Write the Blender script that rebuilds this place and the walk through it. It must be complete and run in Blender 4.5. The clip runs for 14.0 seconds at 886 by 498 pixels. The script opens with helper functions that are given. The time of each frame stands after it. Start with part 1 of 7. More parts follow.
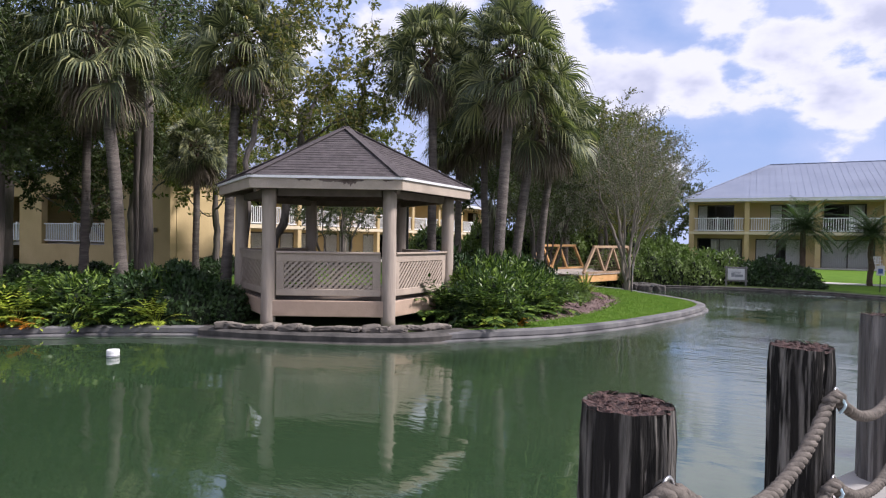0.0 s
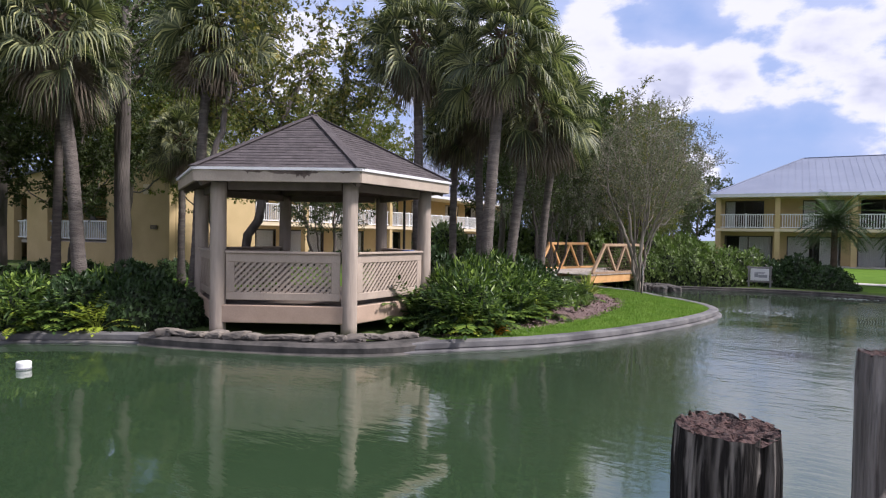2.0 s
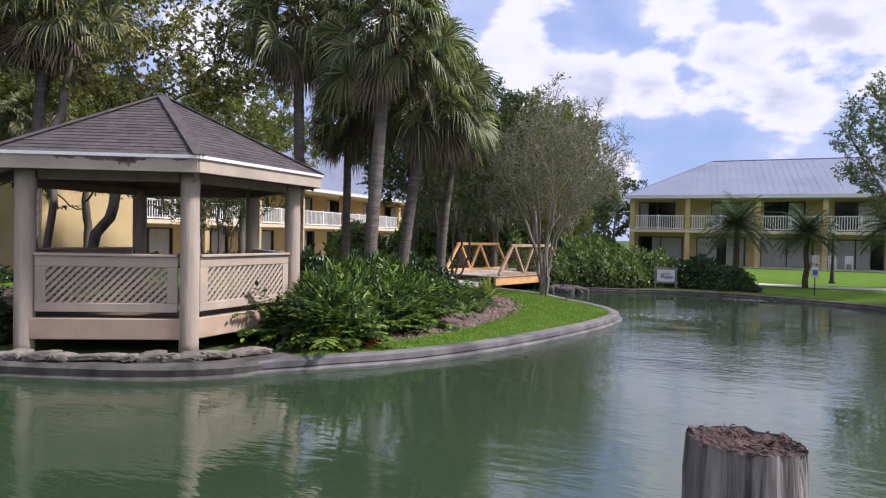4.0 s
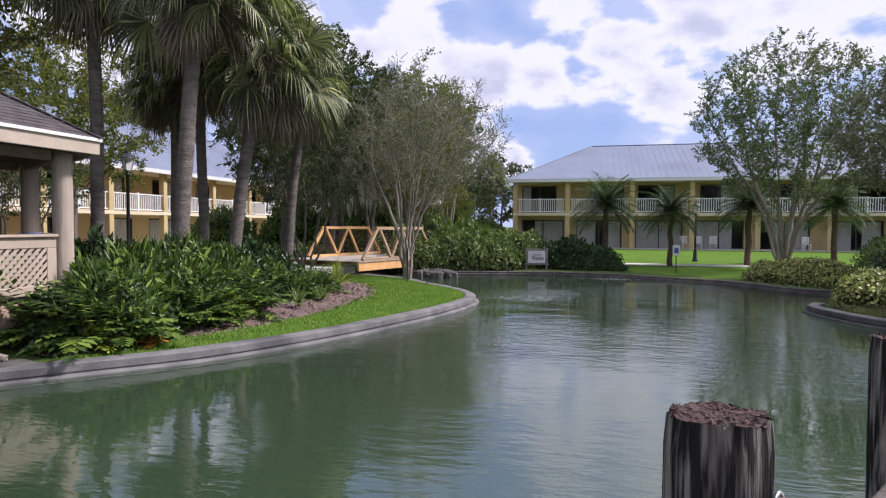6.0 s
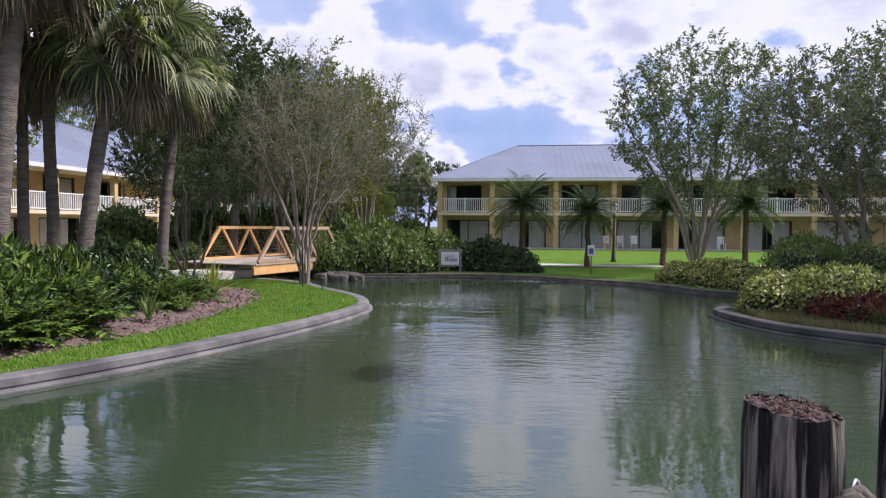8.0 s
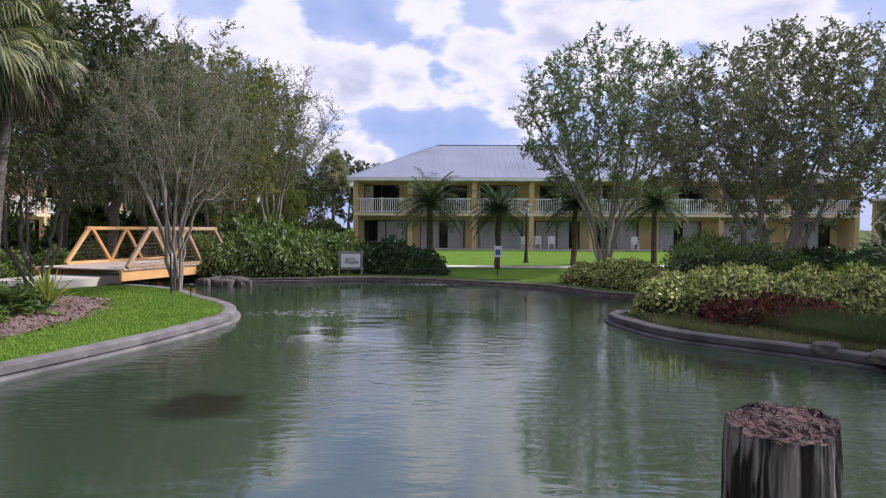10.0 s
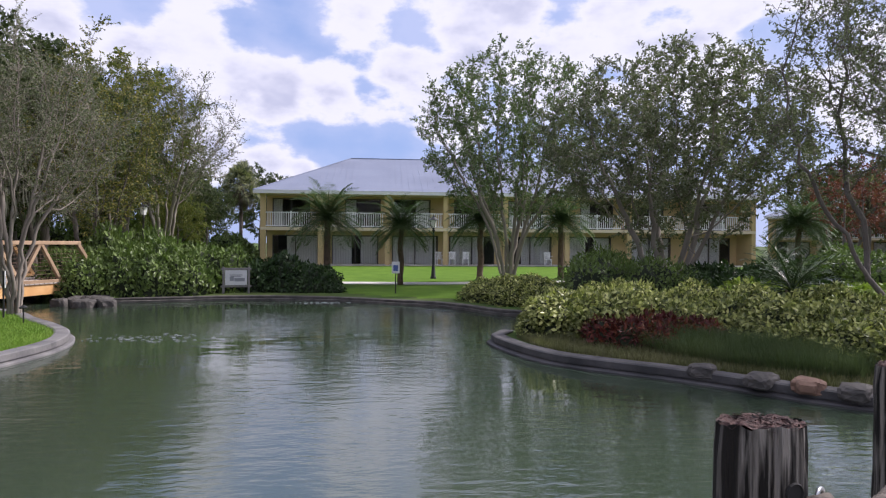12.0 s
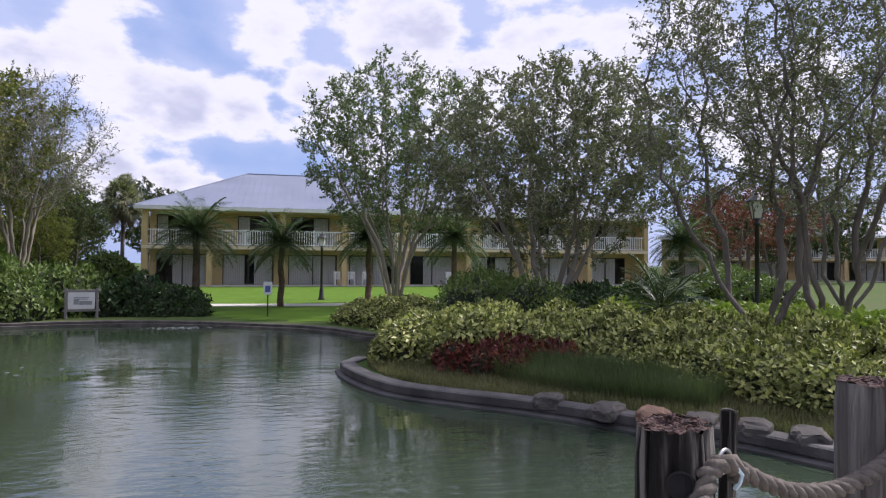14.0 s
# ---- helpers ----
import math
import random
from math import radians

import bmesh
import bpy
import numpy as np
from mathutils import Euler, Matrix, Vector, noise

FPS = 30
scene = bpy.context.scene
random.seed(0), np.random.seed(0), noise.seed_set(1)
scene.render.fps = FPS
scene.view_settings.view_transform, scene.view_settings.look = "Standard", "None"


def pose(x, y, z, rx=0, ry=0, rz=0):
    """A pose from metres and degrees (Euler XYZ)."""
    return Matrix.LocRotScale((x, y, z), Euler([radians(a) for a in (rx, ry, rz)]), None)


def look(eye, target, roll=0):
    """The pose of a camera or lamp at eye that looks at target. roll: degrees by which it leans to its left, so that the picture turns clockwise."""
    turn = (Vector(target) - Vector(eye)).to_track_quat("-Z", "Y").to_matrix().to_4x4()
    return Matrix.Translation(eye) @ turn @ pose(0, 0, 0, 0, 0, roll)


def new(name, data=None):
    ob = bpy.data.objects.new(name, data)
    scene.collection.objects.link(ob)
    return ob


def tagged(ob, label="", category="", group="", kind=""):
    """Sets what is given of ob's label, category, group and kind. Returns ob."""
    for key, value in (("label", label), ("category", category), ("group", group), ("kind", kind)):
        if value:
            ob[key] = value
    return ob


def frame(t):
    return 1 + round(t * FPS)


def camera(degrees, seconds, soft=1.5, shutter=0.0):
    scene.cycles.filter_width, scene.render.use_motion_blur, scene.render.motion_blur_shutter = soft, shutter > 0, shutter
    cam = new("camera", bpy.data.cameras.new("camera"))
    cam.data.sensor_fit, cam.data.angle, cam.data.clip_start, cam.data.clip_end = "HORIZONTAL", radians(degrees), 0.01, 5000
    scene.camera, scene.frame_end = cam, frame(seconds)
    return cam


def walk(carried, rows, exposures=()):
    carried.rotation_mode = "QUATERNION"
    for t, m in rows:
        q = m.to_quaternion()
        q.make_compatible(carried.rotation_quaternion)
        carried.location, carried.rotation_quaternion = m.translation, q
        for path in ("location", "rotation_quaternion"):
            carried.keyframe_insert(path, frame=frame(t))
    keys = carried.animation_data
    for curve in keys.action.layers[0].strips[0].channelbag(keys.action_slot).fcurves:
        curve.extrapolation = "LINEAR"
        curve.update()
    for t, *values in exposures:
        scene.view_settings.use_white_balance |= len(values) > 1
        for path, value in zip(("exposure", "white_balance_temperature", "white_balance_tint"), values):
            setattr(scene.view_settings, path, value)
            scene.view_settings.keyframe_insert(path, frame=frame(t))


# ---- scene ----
cam = camera(71.3, 14.0, soft=1.2)
PATH = [
    (0, (3.448, 4.176, 1.738), (5.235, 5.072, 1.705), 0.9),
    (0.5, (3.851, 4.072, 1.745), (5.672, 4.9, 1.712), 1.1),
    (1, (4.229, 4.028, 1.748), (6.05, 4.854, 1.71), 1.2),
    (1.5, (4.59, 3.896, 1.762), (6.395, 4.755, 1.722), 1.1),
    (2, (5.032, 3.799, 1.777), (6.776, 4.778, 1.733), 0.9),
    (2.5, (5.398, 3.798, 1.8), (7.089, 4.865, 1.756), 0.9),
    (3, (5.755, 3.764, 1.778), (7.449, 4.828, 1.733), 0.9),
    (3.5, (6.182, 3.64, 1.775), (7.965, 4.544, 1.731), 1.1),
    (4, (6.606, 3.489, 1.798), (8.448, 4.266, 1.757), 1.1),
    (4.2, (6.762, 3.412, 1.799), (8.639, 4.102, 1.751), 1.3),
    (6.3, (8.466, 2.711, 1.6), (10.409, 3.181, 1.525), 0.3),
    (6.5, (8.581, 2.664, 1.612), (10.525, 3.128, 1.537), 0.2),
    (7, (8.927, 2.49, 1.63), (10.897, 2.824, 1.556), 0.3),
    (9.5, (10.574, 1.577, 1.602), (12.563, 1.775, 1.527), 0.4),
    (10, (10.859, 1.332, 1.599), (12.857, 1.375, 1.529), 0.3),
    (10.5, (11.109, 1.145, 1.578), (13.108, 1.112, 1.51), 0.4),
    (11, (11.385, 0.893, 1.592), (13.383, 0.813, 1.534), 0.4),
    (11.5, (11.579, 0.604, 1.575), (13.572, 0.443, 1.542), 0.3),
    (12, (11.794, 0.396, 1.574), (13.784, 0.202, 1.556), 0.4),
    (12.5, (12.01, 0.115, 1.585), (13.998, -0.102, 1.579), 0.3),
    (13, (12.146, -0.166, 1.581), (14.132, -0.403, 1.597), 0.3),
    (13.5, (12.406, -0.47, 1.565), (14.388, -0.74, 1.602), 0.1),
    (14, (12.59, -0.754, 1.542), (14.534, -1.217, 1.591), 0.4),
]
walk(cam, [(t, look(eye, target, roll)) for t, eye, target, roll in PATH], [(0.0, 0.34, 6120, 20), (14.0, 0.30, 6150, 22)])

# ---------------------------------------------------------------- sky, sun
SUN_AZ, SUN_EL = -72.0, 46.0
WATER = -0.09
GROUND = 0.03


CLOUDS = [(28, 16.7, 4.7), (16.1, 17.2, 4.3), (21.4, 15.5, 3), (12.6, 14.2, 3.4), (9.8, 13.6, 2.8), (4.6, 14.1, 2.5), (-2.6, 15.6, 4.2), (-8.5, 17.2, 5.0),
          (-6.1, 10.6, 2.9), (-17, 15.8, 4.7), (-25.3, 15.6, 5.8), (10.6, 7.0, 2.3), (6.9, 6.0, 1.7), (14.8, 8.0, 3.1), (31, 16.8, 2.8), (2.0, 19.2, 3.0),
          (-9, 20.5, 5.8), (-22.1, 20.4, 5.2), (-29.7, 19.9, 3.7), (-35.3, 20.8, 3.5), (44, 14, 4), (-42, 12, 5)]


def make_world():
    w = bpy.data.worlds.new("sky")
    w.use_nodes = True
    scene.world = w
    nt = w.node_tree
    nt.nodes.clear()
    N, L = nt.nodes.new, nt.links.new
    out, bg = N("ShaderNodeOutputWorld"), N("ShaderNodeBackground")
    sky = N("ShaderNodeTexSky")
    sky.sky_type, sky.sun_disc = "NISHITA", False
    sky.sun_elevation, sky.sun_rotation = radians(SUN_EL), radians(90 - SUN_AZ)
    sky.air_density, sky.dust_density, sky.ozone_density = 1.0, 1.2, 1.5
    tc, sep = N("ShaderNodeTexCoord"), N("ShaderNodeSeparateXYZ")
    L(tc.outputs["Generated"], sep.inputs[0])

    def mth(op, a, b):
        n = N("ShaderNodeMath")
        n.operation = op
        for i, v in enumerate((a, b)):
            if isinstance(v, (int, float)):
                n.inputs[i].default_value = v
            elif v is not None:
                L(v, n.inputs[i])
        return n.outputs[0]

    comb = N("ShaderNodeCombineXYZ")
    L(sep.outputs[0], comb.inputs[0])
    L(sep.outputs[1], comb.inputs[1])
    L(mth("MULTIPLY", sep.outputs[2], 1.9), comb.inputs[2])

    def cloud(scale, detail, off):
        mp = N("ShaderNodeMapping")
        mp.inputs["Location"].default_value = off
        L(comb.outputs[0], mp.inputs[0])
        n = N("ShaderNodeTexNoise")
        n.inputs["Scale"].default_value, n.inputs["Detail"].default_value = scale, detail
        n.inputs["Roughness"].default_value = 0.56
        L(mp.outputs[0], n.inputs["Vector"])
        return n.outputs["Fac"]

    def ramp(v, a, b):
        n = N("ShaderNodeMapRange")
        n.interpolation_type = "SMOOTHSTEP"
        n.inputs["From Min"].default_value, n.inputs["From Max"].default_value = a, b
        L(v, n.inputs["Value"])
        return n.outputs["Result"]

    # cumulus heaps by bearing, height and half-width, broken up by noise
    field = None
    for az, el, wide in CLOUDS:
        ca, ce = radians(az), radians(el)
        dist = N("ShaderNodeVectorMath")
        dist.operation = "DISTANCE"
        L(tc.outputs["Generated"], dist.inputs[0])
        dist.inputs[1].default_value = (math.cos(ca) * math.cos(ce), math.sin(ca) * math.cos(ce), math.sin(ce))
        v = mth("SUBTRACT", 1.0, mth("MULTIPLY", dist.outputs["Value"], 1 / radians(wide * 1.05)))
        if field is None:
            field = v
        else:
            n = N("ShaderNodeMath")
            n.operation = "SMOOTH_MAX"
            L(field, n.inputs[0])
            L(v, n.inputs[1])
            n.inputs[2].default_value = 0.35
            field = n.outputs[0]
    # a looser broken layer higher up and away to the sides
    high = mth("MAXIMUM", ramp(sep.outputs[2], 0.36, 0.50), ramp(mth("MULTIPLY", sep.outputs[0], -1.0), -0.62, -0.35))
    layer = mth("ADD", mth("MULTIPLY", mth("SUBTRACT", cloud(2.6, 5, (3.1, 1.7, 0.4)), 0.44), 7.0), mth("MULTIPLY", mth("SUBTRACT", high, 1.0), 6.0))
    rough = mth("ADD", mth("MULTIPLY", mth("SUBTRACT", cloud(11.0, 9, (1.1, 4.7, 0.4)), 0.5), 2.7), mth("MULTIPLY", mth("SUBTRACT", cloud(4.5, 3, (7.1, 0.7, 2.4)), 0.5), 1.8))
    body = mth("ADD", mth("MAXIMUM", mth("MAXIMUM", field, layer), -1.4), rough)
    mask = ramp(body, -0.16, 0.30)
    haze = mth("ADD", ramp(cloud(2.4, 4, (8.3, 2.2, 1.9)), 0.36, 0.66), mth("MULTIPLY", ramp(body, -1.1, 0.1), 0.5))
    low = ramp(mth("MULTIPLY", sep.outputs[2], -1.0), -0.20, 0.02)
    veil = mth("MINIMUM", mth("ADD", haze, mth("MULTIPLY", low, 0.5)), 1.0)
    bluer = N("ShaderNodeMix")
    bluer.data_type = "RGBA"
    bluer.inputs["Factor"].default_value = 0.75
    L(sky.outputs[0], bluer.inputs["A"])
    bluer.inputs["B"].default_value = (3.6, 5.2, 8.7, 1)
    thin = N("ShaderNodeMix")
    thin.data_type = "RGBA"
    L(mth("MULTIPLY", veil, 0.8), thin.inputs["Factor"])
    L(bluer.outputs["Result"], thin.inputs["A"])
    thin.inputs["B"].default_value = (5.8, 6.6, 8.8, 1)
    # bright sunlit rims, lavender-grey thick parts
    grey = N("ShaderNodeMix")
    grey.data_type = "RGBA"
    thick = mth("MULTIPLY", ramp(body, 0.25, 1.15), ramp(cloud(6.0, 4, (1.2, 5.2, 0.0)), 0.36, 0.58))
    L(thick, grey.inputs["Factor"])
    grey.inputs["A"].default_value = (9.2, 9.3, 9.8, 1)
    grey.inputs["B"].default_value = (5.9, 6.2, 7.5, 1)
    mix = N("ShaderNodeMix")
    mix.data_type = "RGBA"
    L(mth("MULTIPLY", mask, 0.96), mix.inputs["Factor"])
    L(thin.outputs["Result"], mix.inputs["A"])
    L(grey.outputs["Result"], mix.inputs["B"])
    L(mix.outputs["Result"], bg.inputs["Color"])
    bg.inputs["Strength"].default_value = 0.082
    L(bg.outputs[0], out.inputs[0])


make_world()
sun_data = bpy.data.lights.new("sun", "SUN")
sun_data.energy, sun_data.angle, sun_data.color = 4.7, radians(7), (1.0, 0.95, 0.87)
sun = new("sun", sun_data)
_a, _e = radians(SUN_AZ), radians(SUN_EL)
sun.matrix_world = look((0, 0, 60), (-math.cos(_a) * math.cos(_e) * 50, -math.sin(_a) * math.cos(_e) * 50, 60 - math.sin(_e) * 50))


# ---------------------------------------------------------------- materials
def mat(name, c1, c2, scale=6.0, rough=0.7, bump=0.2, bscale=40.0, metal=0.0, stretch=(1, 1, 1), rand=0.0, island=0.0,
        trans=0.0, c3=None, bdist=0.01, stain=None, spec=0.5, hard=(0.3, 0.7)):
    """A procedural surface: two tones in coarse noise, fine grain, bump; varied by object or by loose piece."""
    m = bpy.data.materials.new(name)
    m.use_nodes = True
    nt = m.node_tree
    N, L = nt.nodes.new, nt.links.new
    b = nt.nodes["Principled BSDF"]
    b.inputs["Roughness"].default_value, b.inputs["Metallic"].default_value = rough, metal
    b.inputs["Specular IOR Level"].default_value = spec * 0.45 if trans else spec
    tc, mp = N("ShaderNodeTexCoord"), N("ShaderNodeMapping")
    mp.inputs["Scale"].default_value = stretch
    L(tc.outputs["Object"], mp.inputs[0])

    def noise_tex(s, d=5):
        n = N("ShaderNodeTexNoise")
        n.inputs["Scale"].default_value, n.inputs["Detail"].default_value = s, d
        L(mp.outputs[0], n.inputs["Vector"])
        return n.outputs["Fac"]

    def mix(f, a, bb, kind="MIX"):
        n = N("ShaderNodeMix")
        n.data_type, n.blend_type = "RGBA", kind
        for sock, v in ((n.inputs["Factor"], f), (n.inputs["A"], a), (n.inputs["B"], bb)):
            if isinstance(v, tuple):
                sock.default_value = (*v, 1)
            elif isinstance(v, (int, float)):
                sock.default_value = v
            else:
                L(v, sock)
        return n.outputs["Result"]

    def contrast(v, a, bb):
        n = N("ShaderNodeMapRange")
        n.inputs["From Min"].default_value, n.inputs["From Max"].default_value = a, bb
        L(v, n.inputs["Value"])
        return n.outputs["Result"]

    col = mix(contrast(noise_tex(scale), *hard), c1, c2)
    fine = noise_tex(bscale, 4)
    col = mix(0.35, col, mix(fine, (0.25, 0.25, 0.25), (0.78, 0.78, 0.78)), "OVERLAY")
    if island or rand:
        r = N("ShaderNodeNewGeometry").outputs["Random Per Island"] if island else N("ShaderNodeObjectInfo").outputs["Random"]
        amount = island or rand
        if c3:
            col = mix(contrast(r, 1 - amount, 1.0), col, c3)
        hsv = N("ShaderNodeHueSaturation")
        v = N("ShaderNodeMapRange")
        v.inputs["To Min"].default_value, v.inputs["To Max"].default_value = 1 - amount * 0.6, 1 + amount * 0.6
        L(r, v.inputs["Value"])
        L(v.outputs["Result"], hsv.inputs["Value"])
        L(col, hsv.inputs["Color"])
        col = hsv.outputs["Color"]
    if stain:
        col = mix(contrast(noise_tex(scale * 0.37, 6), 0.52, 0.66), col, stain)
    L(col, b.inputs["Base Color"])
    if bump:
        bp = N("ShaderNodeBump")
        bp.inputs["Strength"].default_value, bp.inputs["Distance"].default_value = bump, bdist
        L(fine, bp.inputs["Height"])
        L(bp.outputs[0], b.inputs["Normal"])
    if trans:
        tr, ms = N("ShaderNodeBsdfTranslucent"), N("ShaderNodeMixShader")
        L(mix(1.0, col, (1.0, 1.25, 0.6), "MULTIPLY"), tr.inputs["Color"])
        ms.inputs[0].default_value = trans
        L(b.outputs[0], ms.inputs[1])
        L(tr.outputs[0], ms.inputs[2])
        L(ms.outputs[0], nt.nodes["Material Output"].inputs["Surface"])
    return m


DARK_SPOT = (16.65, 3.75, -0.09)


def water_mat():
    m = bpy.data.materials.new("pond_water")
    m.use_nodes = True
    nt = m.node_tree
    N, L = nt.nodes.new, nt.links.new
    b = nt.nodes["Principled BSDF"]
    tc = N("ShaderNodeTexCoord")

    def nz(s, d, stretch, rot):
        mp, n = N("ShaderNodeMapping"), N("ShaderNodeTexNoise")
        mp.inputs["Scale"].default_value, mp.inputs["Rotation"].default_value = stretch, (0, 0, rot)
        L(tc.outputs["Object"], mp.inputs[0])
        n.inputs["Scale"].default_value, n.inputs["Detail"].default_value = s, d
        L(mp.outputs[0], n.inputs["Vector"])
        return n.outputs["Fac"]

    big = nz(0.35, 3, (1, 1, 1), 0)
    mx = N("ShaderNodeMix")
    mx.data_type = "RGBA"
    L(big, mx.inputs["Factor"])
    mx.inputs["A"].default_value, mx.inputs["B"].default_value = (0.022, 0.046, 0.020, 1), (0.036, 0.064, 0.030, 1)
    # body colour goes from green in the west to greyer green in the east
    body_tone, west, sx = N("ShaderNodeMix"), N("ShaderNodeMapRange"), N("ShaderNodeSeparateXYZ")
    body_tone.data_type = "RGBA"
    L(tc.outputs["Object"], sx.inputs[0])
    L(sx.outputs[0], west.inputs["Value"])
    west.inputs["From Min"].default_value, west.inputs["From Max"].default_value = 9.0, 17.0
    L(west.outputs["Result"], body_tone.inputs["Factor"])
    L(mx.outputs["Result"], body_tone.inputs["A"])
    body_tone.inputs["B"].default_value = (0.033, 0.050, 0.031, 1)
    # a darker spot in the water colour, its edge broken by noise
    dark_spot, near_, dd = N("ShaderNodeMix"), N("ShaderNodeMapRange"), N("ShaderNodeVectorMath")
    dark_spot.data_type = "RGBA"
    dd.operation = "DISTANCE"
    L(tc.outputs["Object"], dd.inputs[0])
    dd.inputs[1].default_value = DARK_SPOT
    wob = N("ShaderNodeMath")
    wob.operation = "MULTIPLY_ADD"
    L(nz(2.2, 4, (1, 1, 1), 0.9), wob.inputs[0])
    wob.inputs[1].default_value = 0.9
    L(dd.outputs["Value"], wob.inputs[2])
    near_.inputs["From Min"].default_value, near_.inputs["From Max"].default_value = 1.05, 0.75
    L(wob.outputs[0], near_.inputs["Value"])
    L(near_.outputs["Result"], dark_spot.inputs["Factor"])
    L(body_tone.outputs["Result"], dark_spot.inputs["A"])
    dark_spot.inputs["B"].default_value = (0.010, 0.015, 0.010, 1)
    L(dark_spot.outputs["Result"], b.inputs["Base Color"])
    b.inputs["Roughness"].default_value, b.inputs["IOR"].default_value = 0.02, 2.25
    patch = N("ShaderNodeMapRange")
    patch.inputs["From Min"].default_value, patch.inputs["From Max"].default_value = 0.36, 0.62
    patch.inputs["To Min"].default_value, patch.inputs["To Max"].default_value = 0.10, 1.0
    L(nz(0.22, 2, (1, 1, 1), 0.4), patch.inputs["Value"])
    rip = N("ShaderNodeMath")
    rip.operation = "MULTIPLY"
    L(nz(5.0, 4, (1.9, 0.7, 1), radians(-30)), rip.inputs[0])
    # the corner below the gazebo is sheltered and lies nearly still
    lee = N("ShaderNodeMapRange")
    L(sx.outputs[0], lee.inputs["Value"])
    lee.inputs["From Min"].default_value, lee.inputs["From Max"].default_value = 9.0, 15.5
    lee.inputs["To Min"].default_value, lee.inputs["To Max"].default_value = 0.22, 1.0
    calm = N("ShaderNodeMath")
    calm.operation = "MULTIPLY"
    L(patch.outputs["Result"], calm.inputs[0])
    L(lee.outputs["Result"], calm.inputs[1])
    L(calm.outputs[0], rip.inputs[1])
    swell = N("ShaderNodeMath")
    swell.operation = "MULTIPLY_ADD"
    L(nz(1.1, 2, (1.4, 0.8, 1), radians(-20)), swell.inputs[0])
    swell.inputs[1].default_value = 0.7
    L(rip.outputs[0], swell.inputs[2])
    bp = N("ShaderNodeBump")
    bp.inputs["Strength"].default_value, bp.inputs["Distance"].default_value = 0.42, 0.03
    L(swell.outputs[0], bp.inputs["Height"])
    L(bp.outputs[0], b.inputs["Normal"])
    return m


def glass_mat():
    m = bpy.data.materials.new("window_glass")
    m.use_nodes = True
    b = m.node_tree.nodes["Principled BSDF"]
    b.inputs["Base Color"].default_value = (0.02, 0.025, 0.03, 1)
    b.inputs["Roughness"].default_value, b.inputs["IOR"].default_value = 0.04, 1.5
    b.inputs["Alpha"].default_value = 0.16
    return m


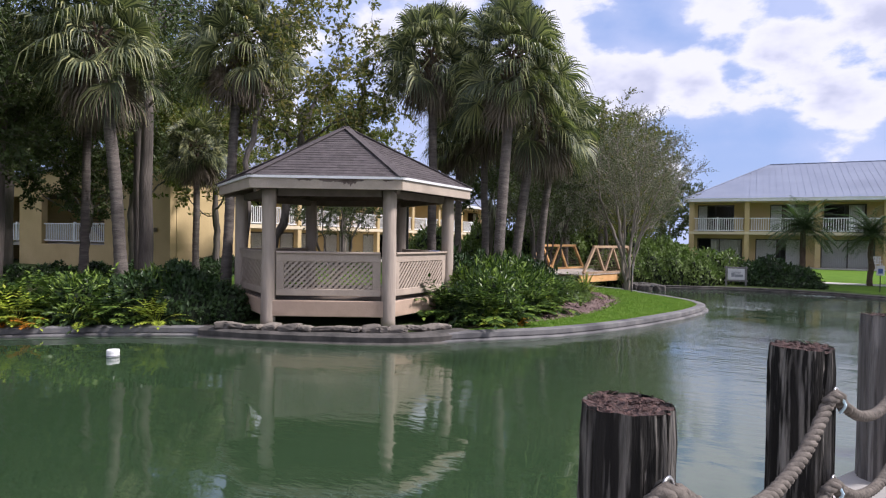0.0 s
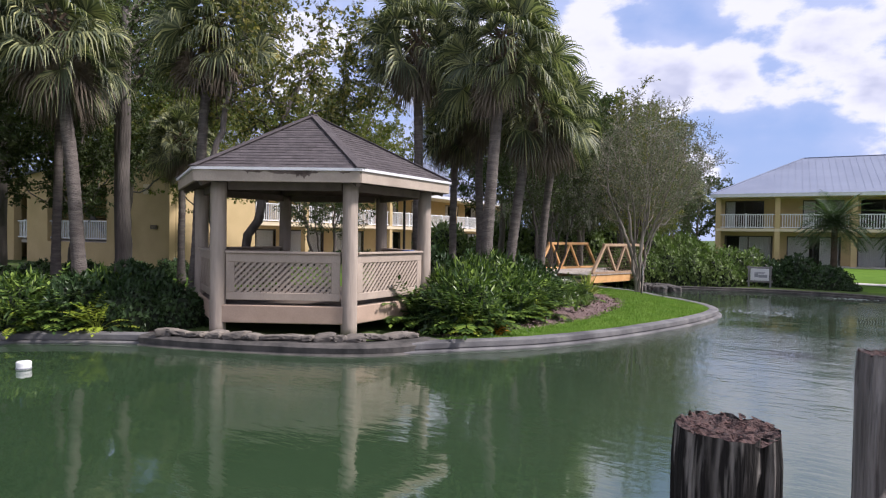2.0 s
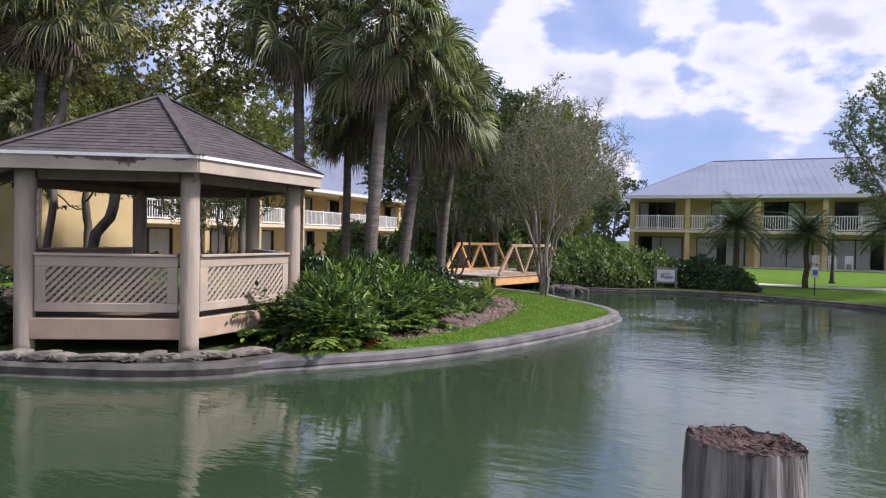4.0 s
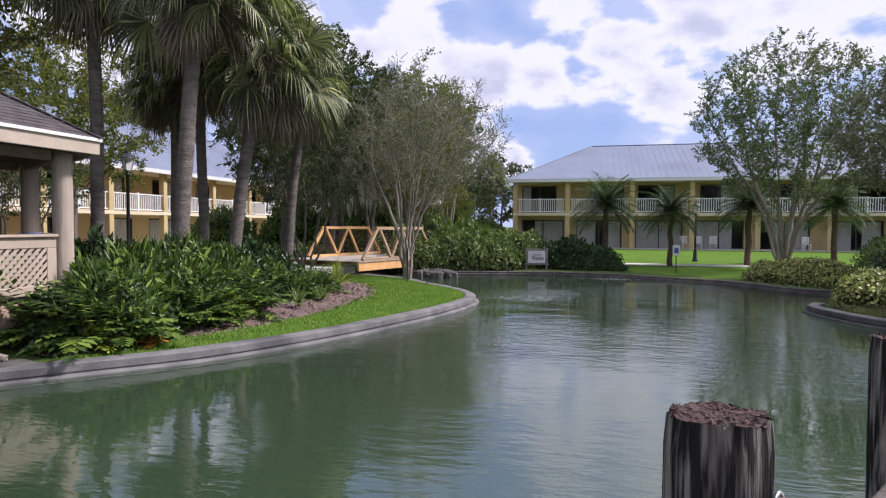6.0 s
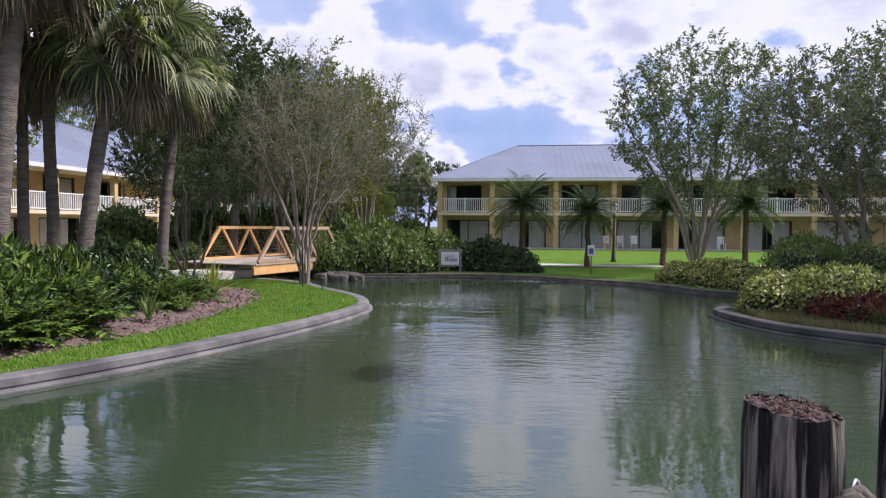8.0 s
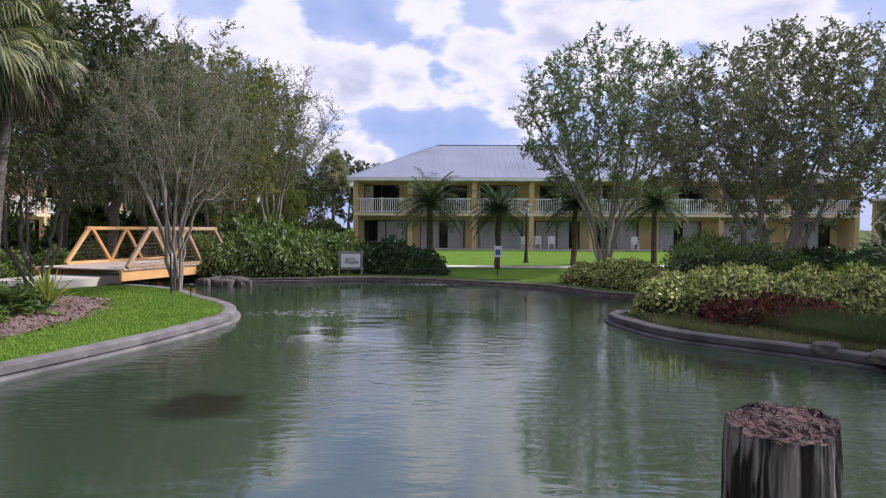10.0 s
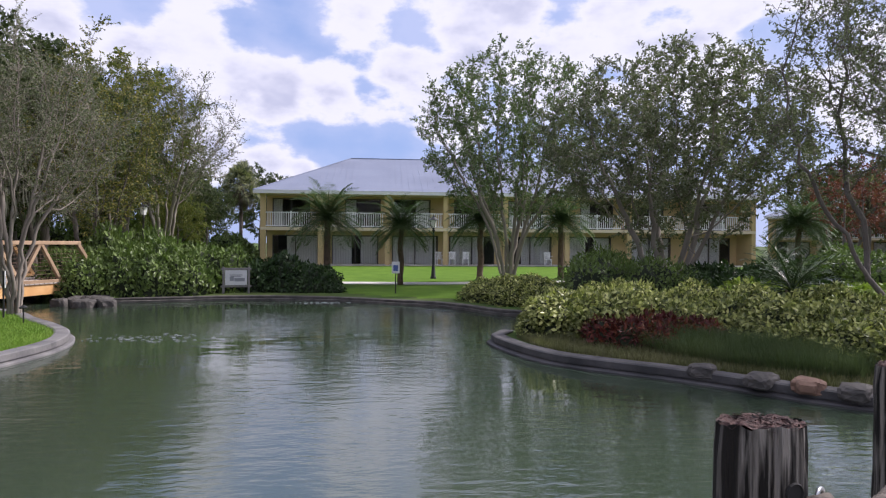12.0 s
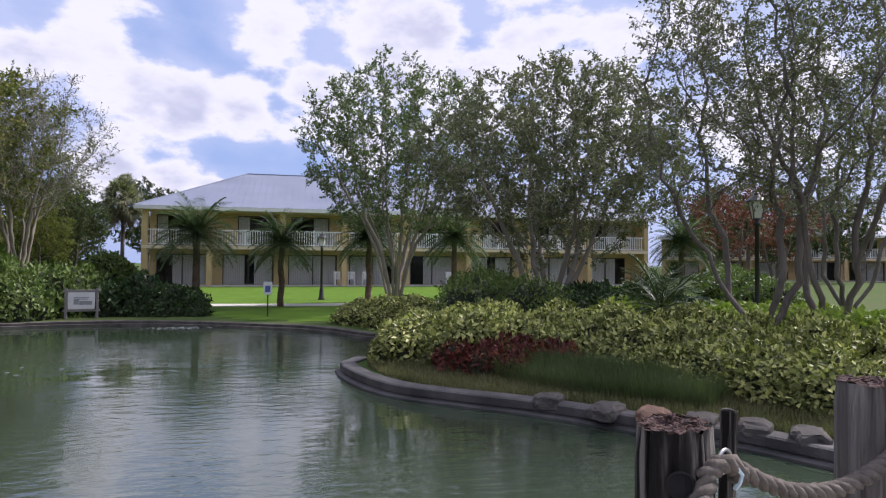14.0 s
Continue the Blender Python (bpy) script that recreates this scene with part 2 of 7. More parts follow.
M = dict(
    water=water_mat(), glass=glass_mat(),
    grass=mat("lawn_grass", (0.07, 0.138, 0.018), (0.11, 0.19, 0.028), 1.3, 0.95, 0.5, 60, spec=0.05),
    blade=mat("grass_blades", (0.13, 0.235, 0.03), (0.205, 0.31, 0.055), 2, 0.6, 0, 30, island=0.45, trans=0.3),
    ground=mat("earth_and_turf", (0.055, 0.105, 0.022), (0.085, 0.10, 0.04), 0.35, 0.95, 0.6, 30, spec=0.08),
    isle_soil=mat("grassy_soil", (0.055, 0.066, 0.028), (0.12, 0.115, 0.055), 2.2, 0.95, 0.9, 40, spec=0.1),
    palepost=mat("pale_weathered_piling", (0.06, 0.054, 0.05), (0.24, 0.225, 0.21), 34, 0.95, 1.0, 90, stretch=(1, 1, 0.05), bdist=0.02, stain=(0.13, 0.12, 0.112), hard=(0.36, 0.54), spec=0.2),
    steel=mat("galvanised_ring", (0.42, 0.43, 0.44), (0.55, 0.56, 0.57), 20, 0.35, 0.1, 60, metal=0.9),
    mulch=mat("bark_mulch", (0.13, 0.085, 0.075), (0.20, 0.14, 0.125), 9, 0.95, 1.0, 45, bdist=0.03),
    chips=mat("mulch_chips", (0.13, 0.08, 0.075), (0.22, 0.15, 0.14), 4, 0.95, 0.2, 45, island=0.6),
    kerb=mat("weathered_kerb", (0.10, 0.098, 0.10), (0.19, 0.182, 0.175), 3.0, 0.85, 0.7, 35, stain=(0.07, 0.068, 0.07)),
    stone=mat("cap_stone", (0.13, 0.112, 0.095), (0.235, 0.205, 0.17), 5, 0.9, 0.8, 22, rand=0.4, stain=(0.07, 0.062, 0.055)),
    kerbdark=mat("wet_dark_kerb", (0.04, 0.038, 0.04), (0.095, 0.09, 0.087), 4.0, 0.7, 0.7, 35, stain=(0.03, 0.03, 0.03)),
    joist=mat("brown_joist_paint", (0.38, 0.275, 0.20), (0.44, 0.32, 0.235), 3.5, 0.7, 0.3, 60, stain=(0.32, 0.23, 0.17)),
    limefern=mat("yellow_green_cut_leaf", (0.25, 0.31, 0.035), (0.36, 0.40, 0.06), 1.5, 0.4, 0, 30, island=0.4, trans=0.25),
    red_stone=mat("rust_stone", (0.17, 0.10, 0.07), (0.23, 0.14, 0.095), 5, 0.85, 0.6, 22),
    darkrock=mat("wet_rock", (0.045, 0.043, 0.04), (0.115, 0.105, 0.095), 4, 0.85, 0.9, 18, spec=0.25),
    concrete=mat("path_concrete", (0.42, 0.40, 0.36), (0.54, 0.51, 0.46), 1.5, 0.85, 0.3, 50),
    taupe=mat("taupe_paint", (0.35, 0.287, 0.228), (0.42, 0.343, 0.273), 3.5, 0.65, 0.25, 60, stretch=(1, 1, 0.3), rand=0.12, stain=(0.29, 0.236, 0.19), spec=0.3),
    log=mat("painted_log", (0.31, 0.258, 0.21), (0.41, 0.343, 0.28), 5, 0.8, 0.8, 26, stretch=(1, 1, 0.12), stain=(0.22, 0.18, 0.147), spec=0.3),
    fascia=mat("peeling_fascia", (0.37, 0.31, 0.247), (0.44, 0.367, 0.293), 2.2, 0.75, 0.3, 40, stain=(0.30, 0.25, 0.20), spec=0.3),
    rot=mat("rotten_timber", (0.08, 0.06, 0.05), (0.16, 0.12, 0.10), 9, 0.9, 0.8, 40),
    # dark brown board tone, also used as painted shade on the gazebo eave beam
    soffit=mat("dark_boards_and_beam_shade", (0.11, 0.085, 0.068), (0.16, 0.125, 0.10), 4, 0.8, 0.3, 40),
    shingle=mat("asphalt_shingle", (0.07, 0.061, 0.063), (0.105, 0.092, 0.092), 8, 0.95, 0.8, 120, rand=0.22, spec=0.2),
    shingle2=mat("asphalt_shingle_rest", (0.07, 0.061, 0.063), (0.105, 0.092, 0.092), 8, 0.95, 0.8, 120, island=0.22, spec=0.2),
    drip=mat("white_drip_edge", (0.62, 0.62, 0.62), (0.70, 0.70, 0.70), 6, 0.5, 0.1, 40),
    yellow=mat("yellow_stucco", (0.47, 0.355, 0.185), (0.54, 0.41, 0.22), 0.9, 0.9, 0.35, 90, stain=(0.44, 0.335, 0.17), spec=0.2),
    cream=mat("cream_trim", (0.62, 0.52, 0.36), (0.68, 0.58, 0.41), 1.4, 0.8, 0.2, 60),
    white=mat("white_rail_paint", (0.74, 0.75, 0.76), (0.82, 0.82, 0.82), 4, 0.45, 0.08, 50),
    metalroof=mat("blue_grey_metal_roof", (0.165, 0.188, 0.255), (0.195, 0.22, 0.29), 0.5, 0.55, 0.06, 20, metal=0.0, stain=(0.155, 0.175, 0.235)),
    bronze=mat("dark_bronze_frame", (0.045, 0.04, 0.038), (0.065, 0.058, 0.052), 5, 0.5, 0.05, 40),
    # room surfaces in a dark tone that paints in the indoor dimness
    room=mat("painted_dim_room", (0.10, 0.085, 0.07), (0.14, 0.12, 0.10), 1, 0.9, 0, 10),
    curtain=mat("white_curtain", (0.74, 0.75, 0.74), (0.84, 0.84, 0.83), 1.2, 0.9, 0.1, 30, stretch=(6, 6, 0.2)),
    black=mat("black_iron", (0.012, 0.012, 0.013), (0.02, 0.02, 0.02), 6, 0.45, 0.05, 50),
    lampglass=mat("frosted_lamp_glass", (0.60, 0.60, 0.58), (0.70, 0.70, 0.68), 3, 0.25, 0, 20),
    pine=mat("new_orange_timber", (0.56, 0.30, 0.11), (0.68, 0.40, 0.17), 3, 0.6, 0.25, 40, stretch=(1, 1, 1), rand=0.25),
    oldpine=mat("weathered_truss_timber", (0.30, 0.20, 0.12), (0.42, 0.29, 0.18), 3, 0.75, 0.3, 40, rand=0.3),
    greywood=mat("grey_bridge_deck", (0.33, 0.29, 0.25), (0.44, 0.38, 0.32), 4, 0.8, 0.3, 40, rand=0.3),
    wire=mat("rusty_mesh_wire", (0.10, 0.06, 0.045), (0.15, 0.09, 0.06), 9, 0.7, 0, 40, metal=0.3),
    post=mat("weathered_piling", (0.012, 0.011, 0.010), (0.20, 0.185, 0.165), 34, 0.95, 1.0, 90, stretch=(1, 1, 0.07), bdist=0.02, stain=(0.02, 0.018, 0.016), hard=(0.47, 0.60), spec=0.2),
    posttop=mat("rotting_end_grain", (0.03, 0.02, 0.018), (0.12, 0.065, 0.055), 40, 0.95, 1.0, 60, bdist=0.03),
    hole=mat("bolt_hole", (0.008, 0.008, 0.008), (0.015, 0.014, 0.013), 5, 0.9, 0, 20),
    finegrass=mat("fine_green_grass", (0.075, 0.11, 0.045), (0.125, 0.155, 0.07), 1.5, 0.7, 0, 30, island=0.5, trans=0.22),
    rope=mat("grey_manila_rope", (0.085, 0.074, 0.064), (0.175, 0.152, 0.13), 30, 0.95, 0.9, 160, bdist=0.004, stretch=(1, 1, 1), spec=0.2),
    bluecord=mat("pale_blue_cord", (0.45, 0.62, 0.72), (0.55, 0.70, 0.78), 30, 0.7, 0.2, 90),
    deck=mat("grey_deck_concrete", (0.36, 0.345, 0.32), (0.46, 0.44, 0.41), 2, 0.85, 0.4, 60, stain=(0.28, 0.265, 0.245)),
    bark=mat("grey_bark", (0.095, 0.083, 0.073), (0.18, 0.158, 0.138), 5, 0.95, 1.0, 24, stretch=(1, 1, 0.2), bdist=0.03, spec=0.2),
    palebark=mat("pale_smooth_bark", (0.19, 0.168, 0.14), (0.29, 0.255, 0.215), 3, 0.85, 0.5, 14, stretch=(1, 1, 0.25), spec=0.2),
    palmbark=mat("ringed_palm_bark", (0.095, 0.082, 0.073), (0.175, 0.152, 0.133), 7, 0.95, 0.9, 26, stretch=(0.5, 0.5, 2.2), bdist=0.03, spec=0.2),
    boots=mat("old_leaf_bases", (0.075, 0.05, 0.035), (0.15, 0.105, 0.07), 9, 0.95, 0.9, 30),
    frond=mat("fan_palm_leaf", (0.065, 0.085, 0.05), (0.125, 0.148, 0.085), 2, 0.45, 0, 30, island=0.6, trans=0.18, c3=(0.30, 0.30, 0.14)),
    deadfrond=mat("dry_palm_leaf", (0.13, 0.105, 0.08), (0.21, 0.17, 0.13), 2, 0.8, 0, 30, island=0.4, trans=0.12),
    feather=mat("feather_palm_leaf", (0.065, 0.105, 0.05), (0.12, 0.165, 0.08), 2, 0.5, 0, 30, island=0.5, trans=0.2),
    oakleaf=mat("oak_leaf", (0.045, 0.066, 0.024), (0.085, 0.11, 0.04), 1.2, 0.5, 0, 30, island=0.6, trans=0.22),
    goldleaf=mat("yellowing_leaf", (0.16, 0.18, 0.045), (0.27, 0.25, 0.07), 1.2, 0.5, 0, 30, island=0.6, trans=0.4, c3=(0.05, 0.085, 0.022)),
    myrtleleaf=mat("myrtle_leaf", (0.09, 0.13, 0.055), (0.155, 0.195, 0.088), 1.0, 0.5, 0, 30, island=0.6, trans=0.28),
    greyleaf=mat("sparse_grey_leaf", (0.11, 0.125, 0.075), (0.185, 0.195, 0.122), 1.0, 0.6, 0, 30, island=0.5, trans=0.26),
    rustleaf=mat("rust_red_leaf", (0.15, 0.05, 0.035), (0.20, 0.075, 0.05), 1.0, 0.6, 0, 30, island=0.5, trans=0.2),
    oliveleaf=mat("olive_yellow_leaf", (0.08, 0.105, 0.038), (0.14, 0.155, 0.052), 1.0, 0.5, 0, 30, island=0.6, trans=0.3, c3=(0.23, 0.19, 0.05)),
    moss=mat("hanging_moss", (0.20, 0.20, 0.16), (0.27, 0.265, 0.215), 2.0, 0.9, 0, 30, island=0.4, trans=0.2),
    fern=mat("split_leaf_green", (0.028, 0.062, 0.016), (0.06, 0.105, 0.026), 1.5, 0.33, 0, 30, island=0.6, trans=0.2, c3=(0.14, 0.20, 0.035)),
    darkfern=mat("dark_shrub_leaf", (0.022, 0.045, 0.016), (0.05, 0.085, 0.028), 1.5, 0.35, 0, 30, island=0.55, trans=0.15),
    hedge=mat("hedge_leaf", (0.075, 0.12, 0.03), (0.15, 0.20, 0.06), 1.0, 0.42, 0, 30, island=0.6, trans=0.22),
    varieg=mat("variegated_leaf", (0.10, 0.13, 0.034), (0.20, 0.22, 0.07), 1.2, 0.4, 0, 30, island=0.7, trans=0.2, c3=(0.42, 0.42, 0.16)),
    limeleaf=mat("lime_groundcover_leaf", (0.17, 0.24, 0.042), (0.27, 0.32, 0.07), 1.2, 0.5, 0, 30, island=0.4, trans=0.3),
    redleaf=mat("dark_red_leaf", (0.06, 0.014, 0.013), (0.11, 0.022, 0.018), 1.2, 0.4, 0, 30, island=0.5, trans=0.15, c3=(0.16, 0.05, 0.025)),
    orangeleaf=mat("orange_leaf", (0.50, 0.17, 0.02), (0.58, 0.28, 0.04), 2, 0.5, 0, 30, island=0.4, trans=0.3),
    yucca=mat("yellow_striped_blade", (0.22, 0.27, 0.05), (0.40, 0.42, 0.12), 3, 0.45, 0, 30, island=0.4, trans=0.2),
    # near-black core tone: the shade inside the foliage is put into the colour
    core=mat("core_painted_shade", (0.012, 0.02, 0.008), (0.022, 0.03, 0.012), 5, 0.95, 0.5, 20),
    foam=mat("pale_froth", (0.10, 0.12, 0.11), (0.17, 0.19, 0.18), 9, 0.4, 0.3, 60, island=0.3),
    plastic=mat("white_plastic", (0.72, 0.72, 0.70), (0.80, 0.80, 0.78), 4, 0.4, 0.05, 40),
    signface=mat("pale_sign_face", (0.55, 0.56, 0.55), (0.66, 0.66, 0.64), 3, 0.6, 0, 40),
    ink=mat("faded_print", (0.22, 0.23, 0.24), (0.28, 0.29, 0.30), 3, 0.7, 0, 40),
    signwood=mat("grey_sign_timber", (0.16, 0.15, 0.145), (0.23, 0.22, 0.21), 4, 0.8, 0.4, 40),
    blue=mat("sign_blue", (0.05, 0.09, 0.25), (0.06, 0.11, 0.30), 3, 0.5, 0, 40),
    vent=mat("tan_vent", (0.30, 0.22, 0.10), (0.36, 0.27, 0.13), 3, 0.6, 0.1, 40),
    tallgrass=mat("rough_grass", (0.12, 0.125, 0.055), (0.19, 0.18, 0.09), 1.5, 0.7, 0, 30, island=0.5, trans=0.22),
)


# ---------------------------------------------------------------- building blocks
def part(name, bm, material, parent=None, label="", smooth=False):
    me = bpy.data.meshes.new(name)
    bm.to_mesh(me)
    bm.free()
    me.materials.append(material)
    if smooth:
        me.polygons.foreach_set("use_smooth", [True] * len(me.polygons))
    ob = new(name, me)
    if parent:
        ob.parent = parent
    if label:
        ob["label"] = label
    return ob


def raw(name, verts, faces, material, parent=None, label="", smooth=False):
    me = bpy.data.meshes.new(name)
    me.from_pydata(verts, [], faces)
    me.materials.append(material)
    if smooth:
        me.polygons.foreach_set("use_smooth", [True] * len(me.polygons))
    ob = new(name, me)
    if parent:
        ob.parent = parent
    if label:
        ob["label"] = label
    return ob


def share(name, ob, m, parent):
    """Another object on the mesh of ob, placed by the pose m under parent."""
    o = new(name, ob.data)
    o.parent = parent
    o.matrix_basis = m
    return o


def empty(name, m=None):
    e = new(name)
    if m is not None:
        e.matrix_basis = m
    return e


def add_box(bm, size, m=Matrix(), bevel=0.0):
    r = bmesh.ops.create_cube(bm, size=1.0, matrix=m @ Matrix.Diagonal((*size, 1)))
    if bevel:
        es = list({e for v in r["verts"] for e in v.link_edges})
        bmesh.ops.bevel(bm, geom=es, offset=bevel, segments=1, affect="EDGES", profile=0.5)
    return bm


def box(size, m=Matrix(), bevel=0.0):
    return add_box(bmesh.new(), size, m, bevel)


def span(a, b, w, h, bevel=0.0, up=(0, 0, 1)):
    """A beam of section w x h from a to b."""
    a, b = Vector(a), Vector(b)
    x = (b - a).normalized()
    y = Vector(up).cross(x).normalized()
    z = x.cross(y)
    m = Matrix((x, y, z)).transposed().to_4x4()
    m.translation = (a + b) / 2
    return box(((b - a).length, w, h), m, bevel)


def tube(pts, radii, sides=8, cap=True):
    """Vertices and faces of a tube along pts."""
    vs, fs = [], []
    pts = [Vector(p) for p in pts]
    ref = Vector((0.31, 0.17, 1)) if abs((pts[-1] - pts[0]).normalized().z) < 0.9 else Vector((1, 0.2, 0.1))
    for i, p in enumerate(pts):
        d = (pts[min(i + 1, len(pts) - 1)] - pts[max(i - 1, 0)]).normalized()
        u = d.cross(ref).normalized()
        v = d.cross(u)
        for k in range(sides):
            a = 2 * math.pi * k / sides
            vs.append(tuple(p + (u * math.cos(a) + v * math.sin(a)) * radii[i]))
    for i in range(len(pts) - 1):
        for k in range(sides):
            j, kk = i * sides, (k + 1) % sides
            fs.append((j + k, j + kk, j + sides + kk, j + sides + k))
    if cap:
        n = (len(pts) - 1) * sides
        fs.append(tuple(range(sides))[::-1])
        fs.append(tuple(n + k for k in range(sides)))
    return vs, fs


class Bag:
    """Gathers vertices and faces for one mesh."""

    def __init__(self):
        self.v, self.f = [], []

    def add(self, vs, fs):
        n = len(self.v)
        self.v += [tuple(p) for p in vs]
        self.f += [tuple(i + n for i in q) for q in fs]

    def make(self, name, material, parent=None, label="", smooth=False):
        return raw(name, self.v, self.f, material, parent, label, smooth)


def lathe(profile, sides=12):
    """Vertices and faces of a turned body from (radius, height) pairs."""
    vs, fs = [], []
    for r, z in profile:
        for k in range(sides):
            a = 2 * math.pi * k / sides
            vs.append((r * math.cos(a), r * math.sin(a), z))
    for i in range(len(profile) - 1):
        for k in range(sides):
            j, kk = i * sides, (k + 1) % sides
            fs.append((j + k, j + kk, j + sides + kk, j + sides + k))
    fs.append(tuple(range(sides))[::-1])
    fs.append(tuple((len(profile) - 1) * sides + k for k in range(sides)))
    return vs, fs


def curve_through(points, step=0.4, closed=False):
    """Evenly spaced points on a smooth line through the given ones."""
    P = [Vector((*p, 0)) if len(p) == 2 else Vector(p) for p in points]
    n = len(P)
    out = []
    for i in range(n if closed else n - 1):
        p0, p1, p2, p3 = (P[(i + k) % n] if closed else P[min(max(i + k, 0), n - 1)] for k in (-1, 0, 1, 2))
        m = max(1, int((p2 - p1).length / step))
        for k in range(m):
            t = k / m
            out.append(0.5 * (2 * p1 + (p2 - p0) * t + (2 * p0 - 5 * p1 + 4 * p2 - p3) * t * t + (3 * p1 - p0 - 3 * p2 + p3) * t ** 3))
    if not closed:
        out.append(P[-1])
    return out


def inside(x, y, poly):
    c = False
    j = len(poly) - 1
    for i in range(len(poly)):
        xi, yi, xj, yj = poly[i][0], poly[i][1], poly[j][0], poly[j][1]
        if (yi > y) != (yj > y) and x < (xj - xi) * (y - yi) / (yj - yi) + xi:
            c = not c
        j = i
    return c


def edge_dist(x, y, poly):
    best = 1e9
    for i in range(len(poly)):
        ax, ay, bx, by = poly[i - 1][0], poly[i - 1][1], poly[i][0], poly[i][1]
        dx, dy = bx - ax, by - ay
        t = max(0, min(1, ((x - ax) * dx + (y - ay) * dy) / (dx * dx + dy * dy + 1e-9)))
        best = min(best, math.hypot(x - ax - t * dx, y - ay - t * dy))
    return best


def mound_height(x, y, poly, height, reach):
    if not inside(x, y, poly):
        return 0.0
    t = min(1, edge_dist(x, y, poly) / reach)
    return height * t * t * (3 - 2 * t)


def mound(name, poly, height, reach, material, step=0.2, base=GROUND, rough=0.01):
    """A patch of raised ground over the flat sheet."""
    xs, ys = [p[0] for p in poly], [p[1] for p in poly]
    nx, ny = int((max(xs) - min(xs)) / step) + 2, int((max(ys) - min(ys)) / step) + 2
    ids, vs, fs = {}, [], []
    for i in range(nx):
        for j in range(ny):
            x, y = min(xs) + i * step, min(ys) + j * step
            if inside(x, y, poly):
                h = mound_height(x, y, poly, height, reach)
                ids[i, j] = len(vs)
                vs.append((x, y, base - 0.012 + h + 0.016 * min(1, edge_dist(x, y, poly) / 0.1) + rough * noise.noise((x * 2.3, y * 2.3, 0.5))))
    for (i, j) in ids:
        q = [(i, j), (i + 1, j), (i + 1, j + 1), (i, j + 1)]
        if all(k in ids for k in q):
            fs.append(tuple(ids[k] for k in q))
    ob = raw(name, vs, fs, material, smooth=True)
    return tagged(ob, kind="structure")


# ---------------------------------------------------------------- ground, pond, kerbs
NORTH = [(-6, 10), (-8, 17), (-2, 22), (4, 20), (8.0, 17.5), (9.7, 15.73), (10.75, 14.5), (11.5, 13.2), (12.05, 11.7), (12.5, 10.3), (13.05, 9.3),
         (13.95, 8.45), (14.9, 7.6), (16.3, 6.8), (18.1, 6.1), (19.8, 5.6), (21.4, 5.35), (22.5, 5.6), (23.4, 6.15), (24.6, 7.2), (25.8, 8.2),
         (26.8, 9.8), (27.3, 12.0), (27.6, 15.5)]
EAST = [(31.2, 15.5), (31.0, 12.0), (30.4, 9.8), (29.3, 8.1), (29.5, 6.4), (29.95, 4.9), (29.9, 3.2), (29.45, 1.6), (28.5, -0.2), (27.5, -1.5), (26.05, -2.4),
        (25.3, -3.6), (24.3, -4.1), (23.3, -3.5), (22.75, -2.3)]
ISLE = [(22.5, -1.75), (22.05, -1.5), (21.25, -1.60), (20.28, -1.95), (19.59, -2.6), (18.98, -3.34), (18.07, -4.12), (17.45, -4.72), (16.6, -5.2), (15.2, -6.2)]
SOUTH = [(12.8, -5.0), (11.0, -2.4), (8.6, -0.3), (5.2, 1.6), (1.5, 2.6), (-3.0, 5.0)]
pond = [tuple(p)[:2] for p in curve_through(NORTH + [(29.4, 17.0)] + EAST + ISLE + SOUTH, 0.45, closed=True)]


def make_ground():
    bm = bmesh.new()
    loops = ([(-600, -600), (900, -600), (900, 900), (-600, 900)], pond)
    edges = []
    for loop in loops:
        vs = [bm.verts.new((x, y, GROUND)) for x, y in loop]
        edges += [bm.edges.new((vs[i - 1], vs[i])) for i in range(len(vs))]
    bmesh.ops.triangle_fill(bm, edges=edges, use_beauty=True)
    bmesh.ops.recalc_face_normals(bm, faces=bm.faces)
    tagged(part("ground", bm, M["ground"]), "turf and bare earth around a pond", "ground", kind="structure")
    bed = raw("pond_bed", [(-40, -40, -0.9), (60, -40, -0.9), (60, 60, -0.9), (-40, 60, -0.9)], [(0, 1, 2, 3)], M["mulch"])
    tagged(bed, "dark muddy pond bed under the water", "ground", kind="structure")
    bm = bmesh.new()
    vs = [bm.verts.new((x, y, WATER)) for x, y in pond]
    edges = [bm.edges.new((vs[i - 1], vs[i])) for i in range(len(vs))]
    bmesh.ops.triangle_fill(bm, edges=edges, use_beauty=True)
    bmesh.ops.recalc_face_normals(bm, faces=bm.faces)
    for f in bm.faces:
        if f.normal.z < 0:
            f.normal_flip()
    tagged(part("water", bm, M["water"]), "murky green rippled pond water", "water", kind="structure")


def sweep(name, pts, profile, material, label):
    """A kerb: profile of (out, z) pairs carried along pts, out towards the water."""
    vs, fs = [], []
    k = len(profile)
    for i, p in enumerate(pts):
        d = (pts[min(i + 1, len(pts) - 1)] - pts[max(i - 1, 0)]).normalized()
        n = Vector((d.y, -d.x, 0))
        for o, z in profile:
            vs.append(tuple(p + n * o + Vector((0, 0, z + 0.006 * noise.noise((p.x * 1.7, p.y * 1.7, o * 9))))))
    for i in range(len(pts) - 1):
        for j in range(k - 1):
            fs.append((i * k + j, i * k + j + 1, (i + 1) * k + j + 1, (i + 1) * k + j))
    return tagged(raw(name, vs, fs, material), label, "kerb", kind="structure")


